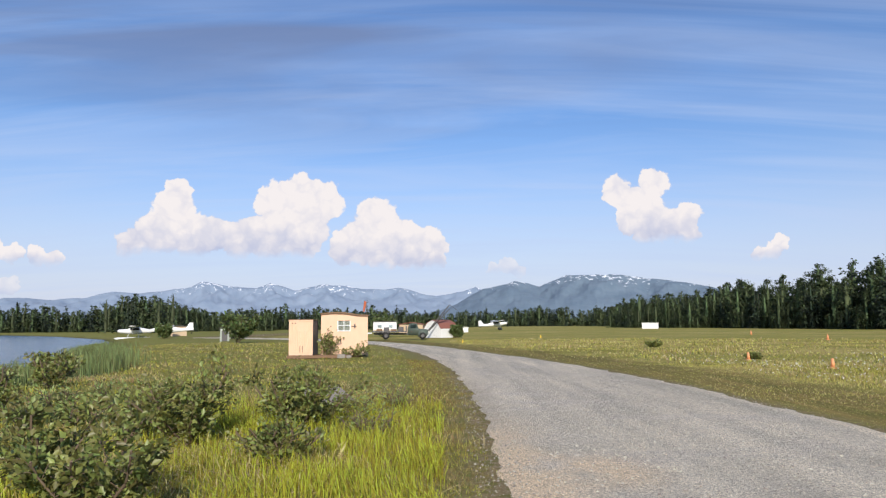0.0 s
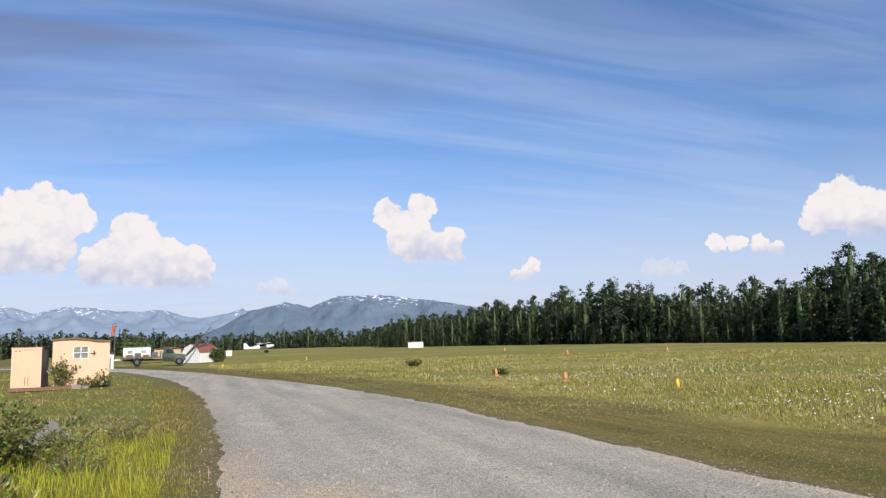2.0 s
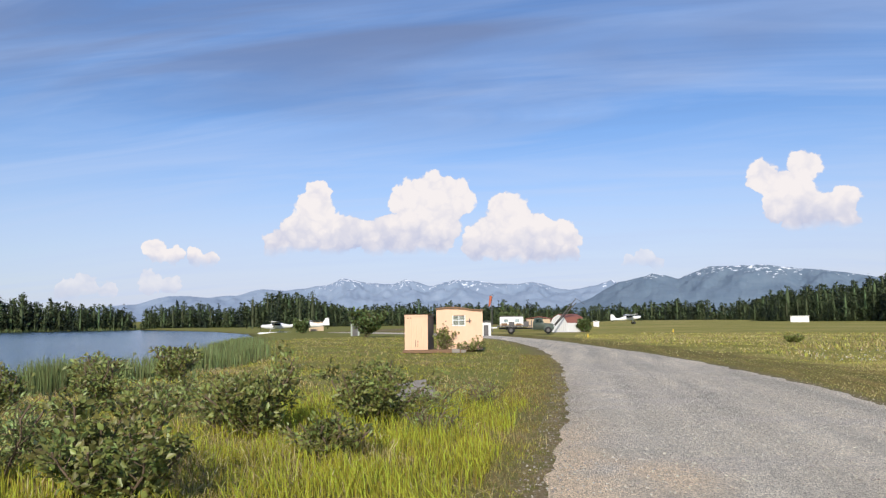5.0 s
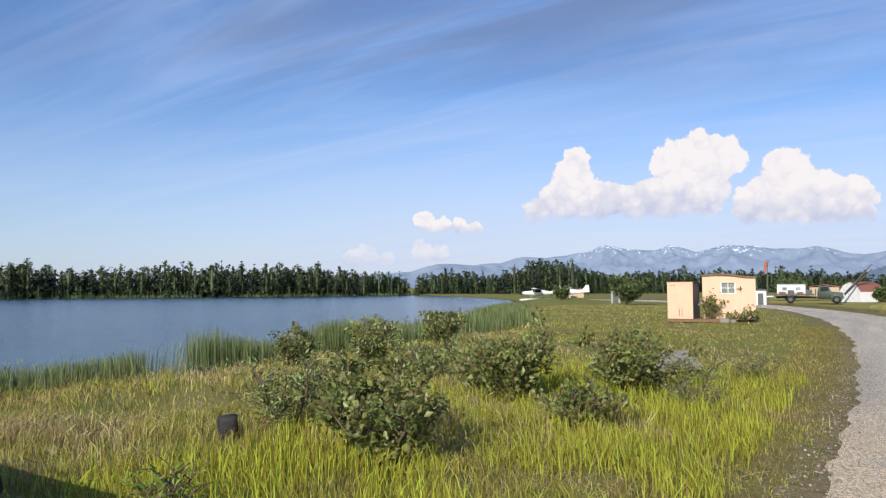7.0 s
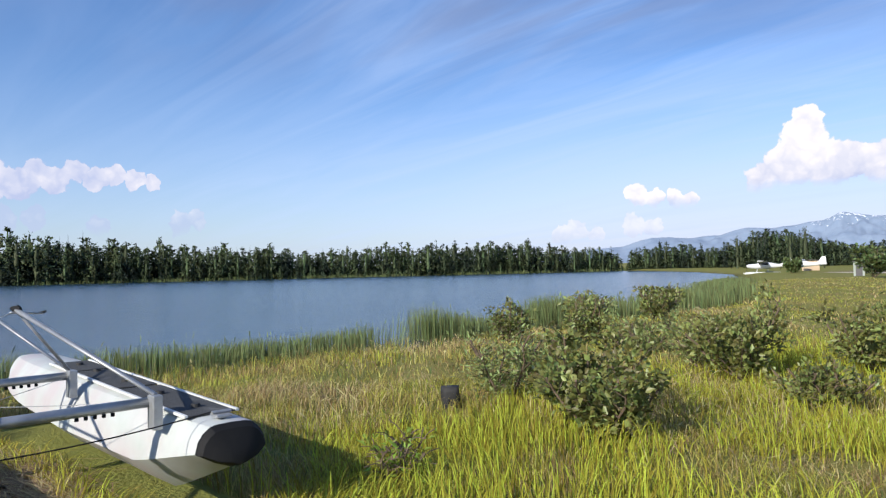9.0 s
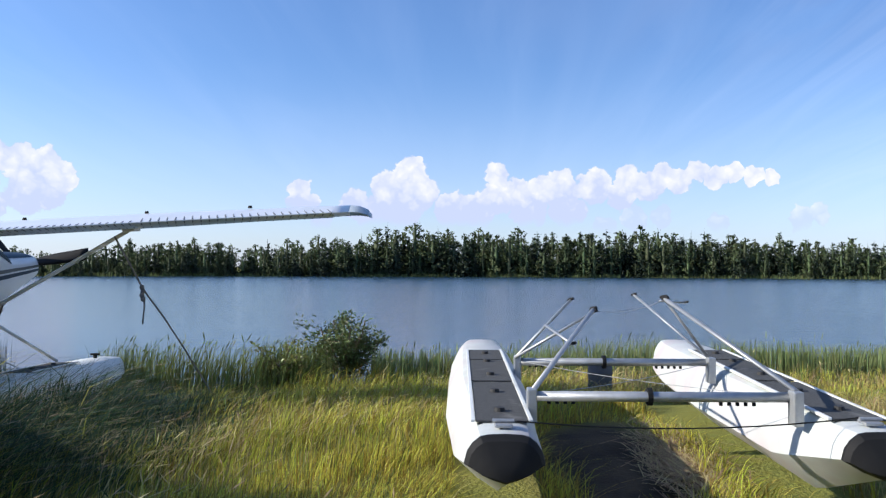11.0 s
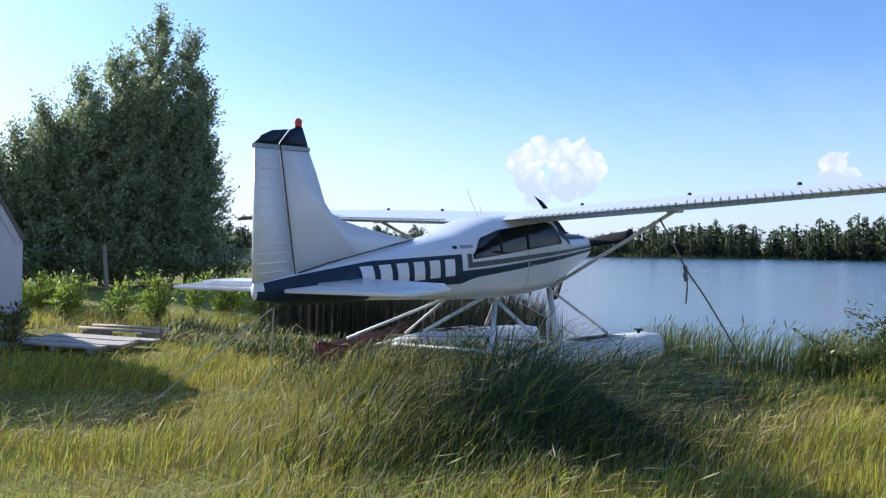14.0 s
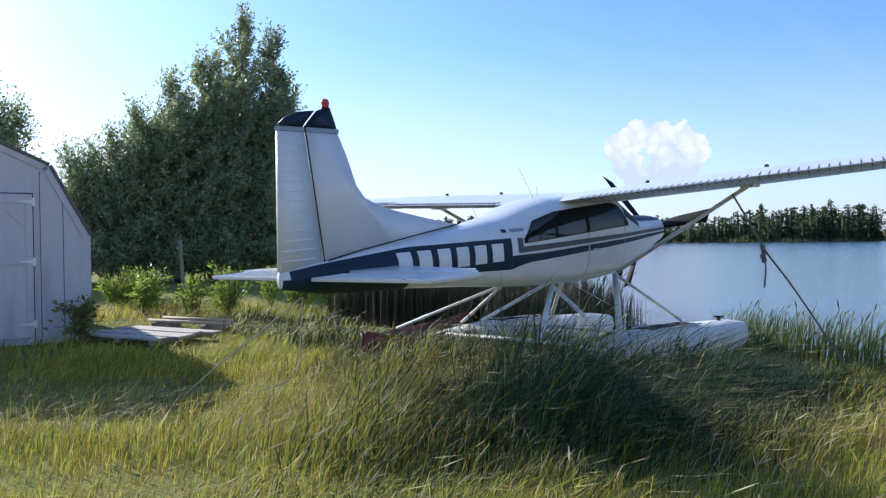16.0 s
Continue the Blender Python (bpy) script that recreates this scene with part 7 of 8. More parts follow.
def blade_mesh(name, x, y, h, w, mt, bend=0.35, spread=0.25, wind=0.5, seed=0, heads=0.0, joints=3):
    """Grass blades of three joints, leaning with the wind; heads: the share that carries a seed head."""
    rng = np.random.default_rng(seed)
    n = len(x)
    z = ground_z(x, y) - 0.02
    base = np.column_stack([x, y, z])
    a = rng.uniform(0, math.tau, n)
    side = np.column_stack([np.cos(a), np.sin(a), np.zeros(n)]) * (w / 2)[:, None]
    lean = rng.normal(size=(n, 2)) * spread + WIND * np.broadcast_to(wind, n)[:, None] * rng.uniform(0.3, 1.5, (n, 1))
    lean = lean + 0.45 * np.column_stack([wave(x, y, 0.45, 11.0), wave(x, y, 0.45, 13.0)]) * (0.4 + np.broadcast_to(wind, n))[:, None]
    gust = 0.6 + 0.5 * wave(x, y, 1.3, 4.0)
    lean = lean * gust[:, None]
    up = np.column_stack([np.zeros(n), np.zeros(n), h])
    l3 = np.column_stack([lean * h[:, None], np.zeros(n)])
    k = np.clip(1 - 0.28 * (lean ** 2).sum(1), 0.45, 1)[:, None]
    p1 = base + up * 0.45 * k + l3 * 0.16
    p2 = base + up * 0.8 * k + l3 * (0.45 + 0.2 * bend)
    p3 = base + up * (1.0 - 0.12 * bend) * k + l3 * (0.75 + 0.6 * bend)
    if joints == 3:
        v = np.stack([base - side, base + side, p1 - side * 0.9, p1 + side * 0.9, p2 - side * 0.6, p2 + side * 0.6, p3], 1).reshape(-1, 3)
        i = np.arange(n)[:, None] * 7
        faces = [np.concatenate([i + [0, 1, 3, 2], i + [2, 3, 5, 4]]), i + [4, 5, 6]]
    else:
        mid = (p1 + p2) / 2
        v = np.stack([base - side, base + side, mid - side * 0.8, mid + side * 0.8, p3], 1).reshape(-1, 3)
        i = np.arange(n)[:, None] * 5
        faces = [i + [0, 1, 3, 2], i + [2, 3, 4]]
    if heads:
        pick = np.where(rng.random(n) < heads)[0]
        m = len(pick)
        d = p3[pick] - p2[pick]
        ln = 0.10 + 0.06 * rng.random(m)
        d = d / np.linalg.norm(d, axis=1)[:, None] * ln[:, None]
        s2 = side[pick] / np.linalg.norm(side[pick], axis=1)[:, None] * np.maximum(0.006, w[pick] * 0.9)[:, None]
        c = p3[pick]
        hv = np.stack([c - d * 0.3, c + d * 0.3 - s2, c + d * 0.3 + s2, c + d], 1).reshape(-1, 3)
        j = np.arange(m)[:, None] * 4 + len(v)
        v = np.concatenate([v, hv])
        faces.append(j + [0, 1, 3, 2])
    return mesh_np(name, v, faces, mt)


def scatter(n, x0, x1, y0, y1, rng=grass_rng):
    return rng.uniform(x0, x1, n), rng.uniform(y0, y1, n)


def ring_scatter(n, r0, r1, a0, a1, rng=grass_rng):
    """Even scatter in a ring round the road's edge, headings in degrees."""
    r = np.sqrt(rng.uniform(r0 ** 2, r1 ** 2, n))
    a = np.radians(rng.uniform(a0, a1, n))
    return 0.7 - np.sin(a) * r, 0.2 + np.cos(a) * r


def grass_height(x, y):
    """Height of the wild grass: low beside the road, tall by the water and round the aircraft."""
    l, r = road_edges(y)
    off = np.clip((l - x) / 3.5, 0, 1)
    d = lake_distance(x, y)
    h = 0.10 + 0.15 * off + 0.20 * np.clip((4.5 - d) / 4.0, 0, 1)
    by_plane = np.clip(1.6 - 1.6 * np.hypot((x + 4.7) / 2.9, (y + 3.75) / 1.15), 0, 1)
    by_tail = np.clip(1.5 - 1.5 * np.hypot((x + 3.1) / 1.2, (y + 5.2) / 0.9), 0, 1)
    by_canoe = np.clip(1.5 - 1.5 * np.hypot((x + 5.3) / 2.3, (y + 6.2) / 0.95), 0, 1)
    h = h + 0.34 * by_tail + 0.30 * by_canoe
    h = np.where((x < -7.2) & (y < -2.5) & (y > -8), np.minimum(h, 0.2), h) + 0.58 * by_plane
    h = h * np.interp(y, [11, 17, 30], [1.0, 0.75, 0.5])
    h = h * np.interp(y, [2, 4, 7], [1.0, 0.82, 0.78])
    return h * (0.85 + 0.35 * wave(x, y, 1.1, 1.0) + 0.42 * wave(x, y, 0.33, 2.0))


def meadow():
    rng = grass_rng
    top = thing("meadow_grass", "tall wind-blown meadow grass between road and lake", "grass", kind="stuff")
    bands = ((0.5, 3.2, 30000, 0.005, -8, 178), (3.2, 6.5, 85000, 0.0055, -8, 178), (6.5, 10.5, 130000, 0.0072, -8, 178), (10.5, 18, 80000, 0.0125, 2, 176), (18, 34, 80000, 0.018, 3, 110), (34, 75, 42000, 0.04, 4, 40))
    for k, (r0, r1, n, w, a0, a1) in enumerate(bands):
        x, y = ring_scatter(n, r0, r1, a0, a1)
        l, _ = road_edges(y)
        tuft = wave(x, y, 0.42, 3.0) + 0.8 * wave(x, y, 1.7, 7.0)
        thin = np.clip((l - x - 0.2) / 0.7, 0.0, 1.0)
        ok = ~keep_clear(x, y) & (x < l) & (rng.random(n) < (0.62 + 0.38 * np.clip(tuft + 0.4, -0.6, 1)) * (0.12 + 0.88 * thin))
        x, y = x[ok], y[ok]
        h = np.maximum(0.05, grass_height(x, y) * rng.uniform(0.35, 1.35, len(x)))
        kind = rng.random(len(x)) + 0.18 * wave(x, y, 2.1, 5.0)
        d = lake_distance(x, y)
        # ellipse of the aircraft's shadow, filled with darkened blades and few dry ones
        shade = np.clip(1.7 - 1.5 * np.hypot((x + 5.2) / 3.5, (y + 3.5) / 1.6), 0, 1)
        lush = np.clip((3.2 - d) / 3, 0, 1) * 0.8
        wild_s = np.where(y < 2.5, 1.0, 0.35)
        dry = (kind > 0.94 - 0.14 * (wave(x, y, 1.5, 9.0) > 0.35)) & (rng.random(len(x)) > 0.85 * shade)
        # the darkened blades also paint in the dim ground behind the aircraft
        under_shade = ~dry & (rng.random(len(x)) < 0.9 * np.maximum(shade, np.clip(1.5 - 1.5 * np.hypot((x + 5.8) / 2.6, (y + 6.6) / 1.1), 0, 1) + 0.85 * ((y < -6.8) & (x < -4.6) & (y > -12.5))))
        dark = ~dry & ~under_shade & (rng.random(len(x)) < 0.16 + 0.5 * lush)
        far_side = y > 2.6 + 0.8 * wave(x, y, 1.9, 15.0)
        # sunlit look put into colour: a share of blades takes the brighter grass
        sunny = (y < 1.5) & (rng.random(len(x)) < 0.42 + 0.4 * wave(x, y, 1.4, 6.0))
        for sel, mt, extra, heads, nm in ((~dry & ~dark & ~under_shade & ~sunny & ~far_side, GRASS, 1.0, 0.0, "blades"), (~dry & ~dark & ~under_shade & ~sunny & far_side, OLIVE_GRASS, 1.0, 0.0, "blades"), (~dry & ~dark & ~under_shade & sunny, BRIGHT_GRASS, 1.0, 0.0, "blades"), (dark, DARK_GRASS, 1.08, 0.0, "blades"), (under_shade, SHADE_GRASS, 1.1, 0.04, "shade_grass_blades"), (dry, DRY_GRASS, 1.15, 0.35, "seed_stalks")):
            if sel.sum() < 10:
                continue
            ww = np.full(sel.sum(), w) * rng.uniform(0.6, 1.3, sel.sum()) * (1.5 if mt is SHADE_GRASS else 1.0)
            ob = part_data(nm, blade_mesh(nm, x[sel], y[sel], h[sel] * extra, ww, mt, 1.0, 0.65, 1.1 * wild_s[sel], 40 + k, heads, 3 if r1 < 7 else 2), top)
            tagged(ob, kind="stuff")
    # bright tufts on the sunny side of the shrubs
    x, y = scatter(56000, -5.2, 0.0, 1.5, 16.5)
    l, _ = road_edges(y)
    ok = ~keep_clear(x, y) & (rng.random(len(x)) < np.clip((l - 0.12 - x) / 0.7, 0, 1) * np.clip(0.45 + 0.8 * wave(x, y, 0.5, 8.0) + 0.5 * wave(x, y, 1.6, 3.0), 0.05, 1) * np.clip((16.5 - y) / 6, 0, 1) * np.clip((x + 5.2) / 1.5, 0, 1))
    x, y = x[ok], y[ok]
    tagged(part_data("blades", blade_mesh("blades", x, y, rng.uniform(0.12, 0.36, len(x)), np.full(len(x), 0.009), BRIGHT_GRASS, 0.5, 0.45, 0.2, 71), top), kind="stuff")
    # wind-bent stalks with ripe heads among the tall grass
    x, y = scatter(9000, -7.6, 0.6, -9.0, 0.8)
    near = np.exp(-(((x + 4.2) / 2.8) ** 2 + ((y + 3.9) / 1.6) ** 2)) + 0.2 * np.exp(-(((x + 2.0) / 1.4) ** 2 + ((y + 5.6) / 1.4) ** 2))
    ok = ~keep_clear(x, y) & (np.hypot(x - 1.0, y - 0.3) > 4.2) & (rng.random(len(x)) < 0.5 * near * np.clip(0.6 + 0.9 * wave(x, y, 0.6, 12.0), 0, 1))
    x, y = x[ok], y[ok]
    tagged(part_data("seed_stalks", blade_mesh("seed_stalks", x, y, np.maximum(grass_height(x, y), 0.25) * rng.uniform(1.05, 1.5, len(x)), np.full(len(x), 0.003), RIPE_GRASS, 1.1, 0.35, 0.9, 73, 1.0), top), kind="stuff")
    # short dry grass creeping over the edge of the gravel
    for k, (n, y0, y1, w) in enumerate(((30000, 1.5, 12, 0.005), (26000, 12, 34, 0.012))):
        y = rng.uniform(y0, y1, n)
        l, _ = road_edges(y)
        u = rng.beta(1.6, 2.2, n)
        x = l - 1.45 + 1.75 * u + 0.12 * wave(y, y, 0.5, 4.0)
        ok = rng.random(n) < np.clip(0.75 + 0.7 * wave(x, y, 0.35, 5.0) - 0.5 * u, 0.05, 1)
        x, y, u = x[ok], y[ok], u[ok]
        lot = rng.random(len(x)) + 0.3 * (u - 0.5)
        for sel, mt in ((lot > 0.35, VERGE_GRASS), ((lot <= 0.35) & (lot > 0.15), DARK_GRASS), (lot <= 0.15, OLIVE_GRASS)):
            tagged(part_data("blades", blade_mesh("blades", x[sel], y[sel], (0.12 - 0.08 * u[sel]) * rng.uniform(0.5, 1.4, sel.sum()), np.full(sel.sum(), w), mt, 0.6, 0.6, 0.2, 75 + k, 0.0, 2), top), kind="stuff")


meadow()


def reeds():
    rng = grass_rng
    top = thing("shore_reeds", "upright green reeds along the lake edge", "reeds", kind="stuff")
    pts = np.array(SHORE[2:17], float)
    seg = np.hypot(*np.diff(pts, axis=0).T)
    at = np.concatenate([[0], np.cumsum(seg)])
    for k, (n, lo, hi, w) in enumerate(((26000, 110, 180, 0.016), (15000, 55, 112, 0.035))):
        s = rng.uniform(lo, min(hi, at[-1]), n)
        x, y = np.interp(s, at, pts[:, 0]), np.interp(s, at, pts[:, 1])
        j = np.clip(np.searchsorted(at, s) - 1, 0, len(seg) - 1)
        nx, ny = np.diff(pts, axis=0)[j, 1] / seg[j], -np.diff(pts, axis=0)[j, 0] / seg[j]
        off = rng.normal(0.1, 0.55, n) * (1 + (0.9 if k else 0.0))
        # a clear landing between two beds, and open water under the aircraft's nose
        clear = ((y > 12.4) & (y < 14.2)) | ((y > -8.2) & (y < -3.4 + 0.9 * wave(x, y, 0.8, 17.0)))
        clump = wave(x, y, 1.2, 2.0) + 0.5 * wave(x, y, 0.5, 1.0)
        ok = ~clear & (clump > -0.55) & (rng.random(n) < 0.9)
        x, y = (x + nx * off)[ok], (y + ny * off)[ok]
        tall = np.where((y > 14) & (y < 48), 1.15, np.where(y < -7, 1.25, 0.85))
        h = (0.75 + 0.25 * wave(x, y, 1.6, 6.0)) * tall * rng.uniform(0.7, 1.2, len(x))
        # reeds south of y -6.5 take a darker colour
        for sel, mt in ((y >= -6.5, REED), (y < -6.5, DARK_REED)):
            if sel.sum() > 10:
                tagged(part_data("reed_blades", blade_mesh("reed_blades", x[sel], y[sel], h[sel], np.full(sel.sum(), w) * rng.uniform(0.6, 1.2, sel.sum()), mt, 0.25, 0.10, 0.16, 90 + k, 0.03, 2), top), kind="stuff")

    x, y = scatter(8500, -11.8, -7.4, -12.5, -8.4)
    ok = wave(x, y, 0.9, 3.0) > -0.4
    x, y = x[ok], y[ok]
    tagged(part_data("reed_blades", blade_mesh("reed_blades", x, y, rng.uniform(0.8, 1.45, len(x)), rng.uniform(0.012, 0.022, len(x)), DARK_REED, 0.25, 0.12, 0.2, 95, 0.1, 2), top), kind="stuff")
    # tall dark sedge on the bank before the aircraft's bow
    x, y = scatter(5200, -12.0, -10.4, -6.0, -2.4)
    ok = rng.random(len(x)) < np.clip(0.35 + 0.8 * wave(x, y, 0.7, 5.0), 0.05, 1)
    x, y = x[ok], y[ok]
    tagged(part_data("reed_blades", blade_mesh("reed_blades", x, y, rng.uniform(0.35, 0.95, len(x)), rng.uniform(0.008, 0.016, len(x)), DARK_GRASS, 0.5, 0.22, 0.3, 96, 0.12, 3), top), kind="stuff")
    far = np.array(FAR_SHORE, float)
    at = np.concatenate([[0], np.cumsum(np.hypot(*np.diff(far, axis=0).T))])
    t = rng.uniform(0, at[-1], 26000)
    x, y = np.interp(t, at, far[:, 0]), np.interp(t, at, far[:, 1])
    ok = rng.random(len(t)) < np.clip(0.45 + 0.9 * wave(t, 0 * t, 9.0, 2.0), 0.02, 1)
    x, y, out = x[ok], y[ok], rng.uniform(-0.004, 0.012, ok.sum())
    x, y = x * (1 + out), y * (1 + out)
    tagged(part_data("reed_blades", blade_mesh("reed_blades", x, y, rng.uniform(0.5, 1.3, len(x)), rng.uniform(0.10, 0.2, len(x)), REED, 0.25, 0.12, 0.1, 97, 0.0, 2), top), kind="stuff")


reeds()


def mown_field():
    rng = grass_rng
    top = thing("field_grass", "mown dry-yellow grass of the airfield", "grass", kind="stuff")
    for k, (r0, r1, n, w, hh) in enumerate(((6, 16, 110000, 0.009, 0.06), (16, 32, 75000, 0.016, 0.075), (32, 80, 40000, 0.05, 0.07))):
        x, y = ring_scatter(n, r0, r1, -56, 0)
        _, r = road_edges(y)
        off = x - r
        ok = (off > 0.15) & (rng.random(n) < 0.6 + 0.4 * np.clip((off - 0.3) / 1.6, 0, 1))
        x, y = x[ok], y[ok]
        off = off[ok]
        h = hh * rng.uniform(0.5, 1.5, len(x)) * (0.45 + 0.75 * np.clip((off - 3.4) / 1.4, 0, 1)) * (1 + 0.5 * wave(x, y, 3.0, 2.0)) * (1 + 0.9 * ((wave(x, y * 0.5, 2.2, 1.0) > 0.45) & (off > 5)))
        lot = rng.random(len(x)) + 0.15 * wave(x, y, 1.7, 21.0)
        for sel, mt, tall in ((lot < 0.72, FIELD_GRASS, 1.0), ((lot >= 0.72) & (lot < 0.79), DARK_GRASS, 1.2), (lot >= 0.79, DRY_GRASS, 1.3)):
            tagged(part_data("blades", blade_mesh("blades", x[sel], y[sel], np.maximum(h[sel] * tall, 0.035), np.full(sel.sum(), w), mt, 0.5, 0.7, 0.3, 60 + k, 0.0, 2), top), kind="stuff")
    x, y = scatter(5200, 9.5, 28, 8, 36)
    ok = (wave(x, y, 2.6, 4.0) > -0.1) & (x - road_edges(y)[1] > 4.0)
    x, y = x[ok], y[ok]
    c = np.column_stack([x, y, ground_z(x, y) + rng.uniform(0.08, 0.2, len(x))])
    v, f = card_mesh(c, np.full(len(x), 0.028), np.tile([0, 0, 1.0], (len(x), 1)), rng)
    tagged(part_data("clover_heads", mesh_np("clover_heads", v, [f], FLOWER), top, "small white clover heads"), kind="stuff")


mown_field()


def straw_heap():
    """Dead cut grass lying flat between the stored floats."""
    rng = np.random.default_rng(8)
    n = 1500
    u = rng.normal(size=(n, 2))
    x, y = -4.95 + 0.5 * u[:, 0] - 0.1 * u[:, 1], 2.02 + 0.14 * u[:, 1]
    a = rng.normal(0.15, 0.5, n)
    d = np.column_stack([np.cos(a), np.sin(a), rng.normal(0, 0.12, n)]) * rng.uniform(0.08, 0.22, n)[:, None]
    c = np.column_stack([x, y, ground_z(x, y) + rng.uniform(0.01, 0.07, n)])
    s = np.column_stack([-np.sin(a), np.cos(a), np.zeros(n)]) * 0.004
    v = np.stack([c - d - s, c - d + s, c + d + s, c + d - s], 1).reshape(-1, 3)
    top = thing("straw_heap", "dead yellow straw lying between the stored floats", "straw", kind="stuff")
    tagged(part_data("stalks", mesh_np("stalks", v, [np.arange(n * 4).reshape(n, 4)], STRAW), top), kind="stuff")


straw_heap()


def leaf_mesh(name, c, out, size, mt, rng, slim=0.42, fold=0.18, folded=True):
    """Pointed, folded leaves: six corners each, along their own way."""
    n = len(c)
    d = out + rng.normal(size=(n, 3)) * 0.55
    d /= np.linalg.norm(d, axis=1)[:, None]
    s = np.cross(d, rng.normal(size=(n, 3)) + [0, 0, 0.8])
    s /= np.linalg.norm(s, axis=1)[:, None]
    u = np.cross(s, d)
    L = (size * rng.uniform(0.6, 1.3, n))[:, None]
    W = L * slim
    if not folded:
        v = np.stack([c, c + d * L * 0.5 - s * W * 0.55, c + d * L, c + d * L * 0.5 + s * W * 0.55], 1).reshape(-1, 3)
        return mesh_np(name, v, [np.arange(n * 4).reshape(n, 4)], mt)
    v = np.stack([c, c + d * L * 0.45 - s * W * 0.5 + u * L * fold, c + d * L * 0.5, c + d * L * 0.45 + s * W * 0.5 + u * L * fold, c + d * L], 1).reshape(-1, 3)
    i = np.arange(n)[:, None] * 5
    return mesh_np(name, v, [np.concatenate([i + [0, 1, 2], i + [0, 2, 3], i + [1, 4, 2], i + [2, 4, 3]])], mt)


def shrub(name, label, category, x, y, width, height, leaves, size, mt, seed, slim=0.5, group="", stems=9, z=None, lean=(0, 0)):
    """A shrub: bent stems from one root, twigs, and leaves along them."""
    rng = np.random.default_rng(seed)
    z = float(ground_z(x, y)) - 0.03 if z is None else z
    top = thing(name, label, category, pose(x, y, z), group)
    bm = bmesh.new()
    nodes, ways, tips = [], [], []
    for k in range(stems):
        a = k * math.tau / stems + rng.uniform(-0.4, 0.4)
        reach = width * 0.5 * rng.uniform(0.35, 1.0)
        hh = height * rng.uniform(0.6, 1.0) * (1.08 - 0.3 * reach / (width * 0.5 + 1e-6))
        pts = []
        for i in range(6):
            u = i / 5
            pts.append(Vector((math.cos(a) * reach * u ** 0.8 + lean[0] * u * height + rng.normal() * 0.02, math.sin(a) * reach * u ** 0.8 + lean[1] * u * height + rng.normal() * 0.02, hh * u)))
        tube(bm, pts, 0.007 + 0.004 * height, 5)
        for j in range(9):
            u = rng.uniform(0.22, 1.0)
            p = pts[min(4, int(u * 5))].lerp(pts[min(5, int(u * 5) + 1)], (u * 5) % 1)
            w = Vector((rng.normal(), rng.normal(), rng.uniform(0.0, 0.9))).normalized()
            q = p + w * (0.12 + 0.22 * rng.random()) * (0.4 + height * 0.5)
            tube(bm, [p, p.lerp(q, 0.5) + Vector((0, 0, 0.02)), q], 0.004, 4)
            nodes.append((np.array(p), np.array(q)))
    tagged(part("branchwork", bm, STEM, top, "thin brown woody stems"), kind="stuff")
    nodes = np.array(nodes)
    pick = rng.integers(0, len(nodes), leaves)
    t = rng.uniform(0.1, 1.1, leaves)[:, None]
    c = nodes[pick, 0] * (1 - t) + nodes[pick, 1] * t + rng.normal(size=(leaves, 3)) * 0.035 * (0.5 + height)
    c[:, 2] = np.maximum(c[:, 2], 0.03)
    out = nodes[pick, 1] - nodes[pick, 0]
    out /= np.linalg.norm(out, axis=1)[:, None]
    tagged(part_data("foliage", leaf_mesh("foliage", c, out + [0, 0, 0.2], size, mt, rng, slim), top), kind="stuff")
    return top


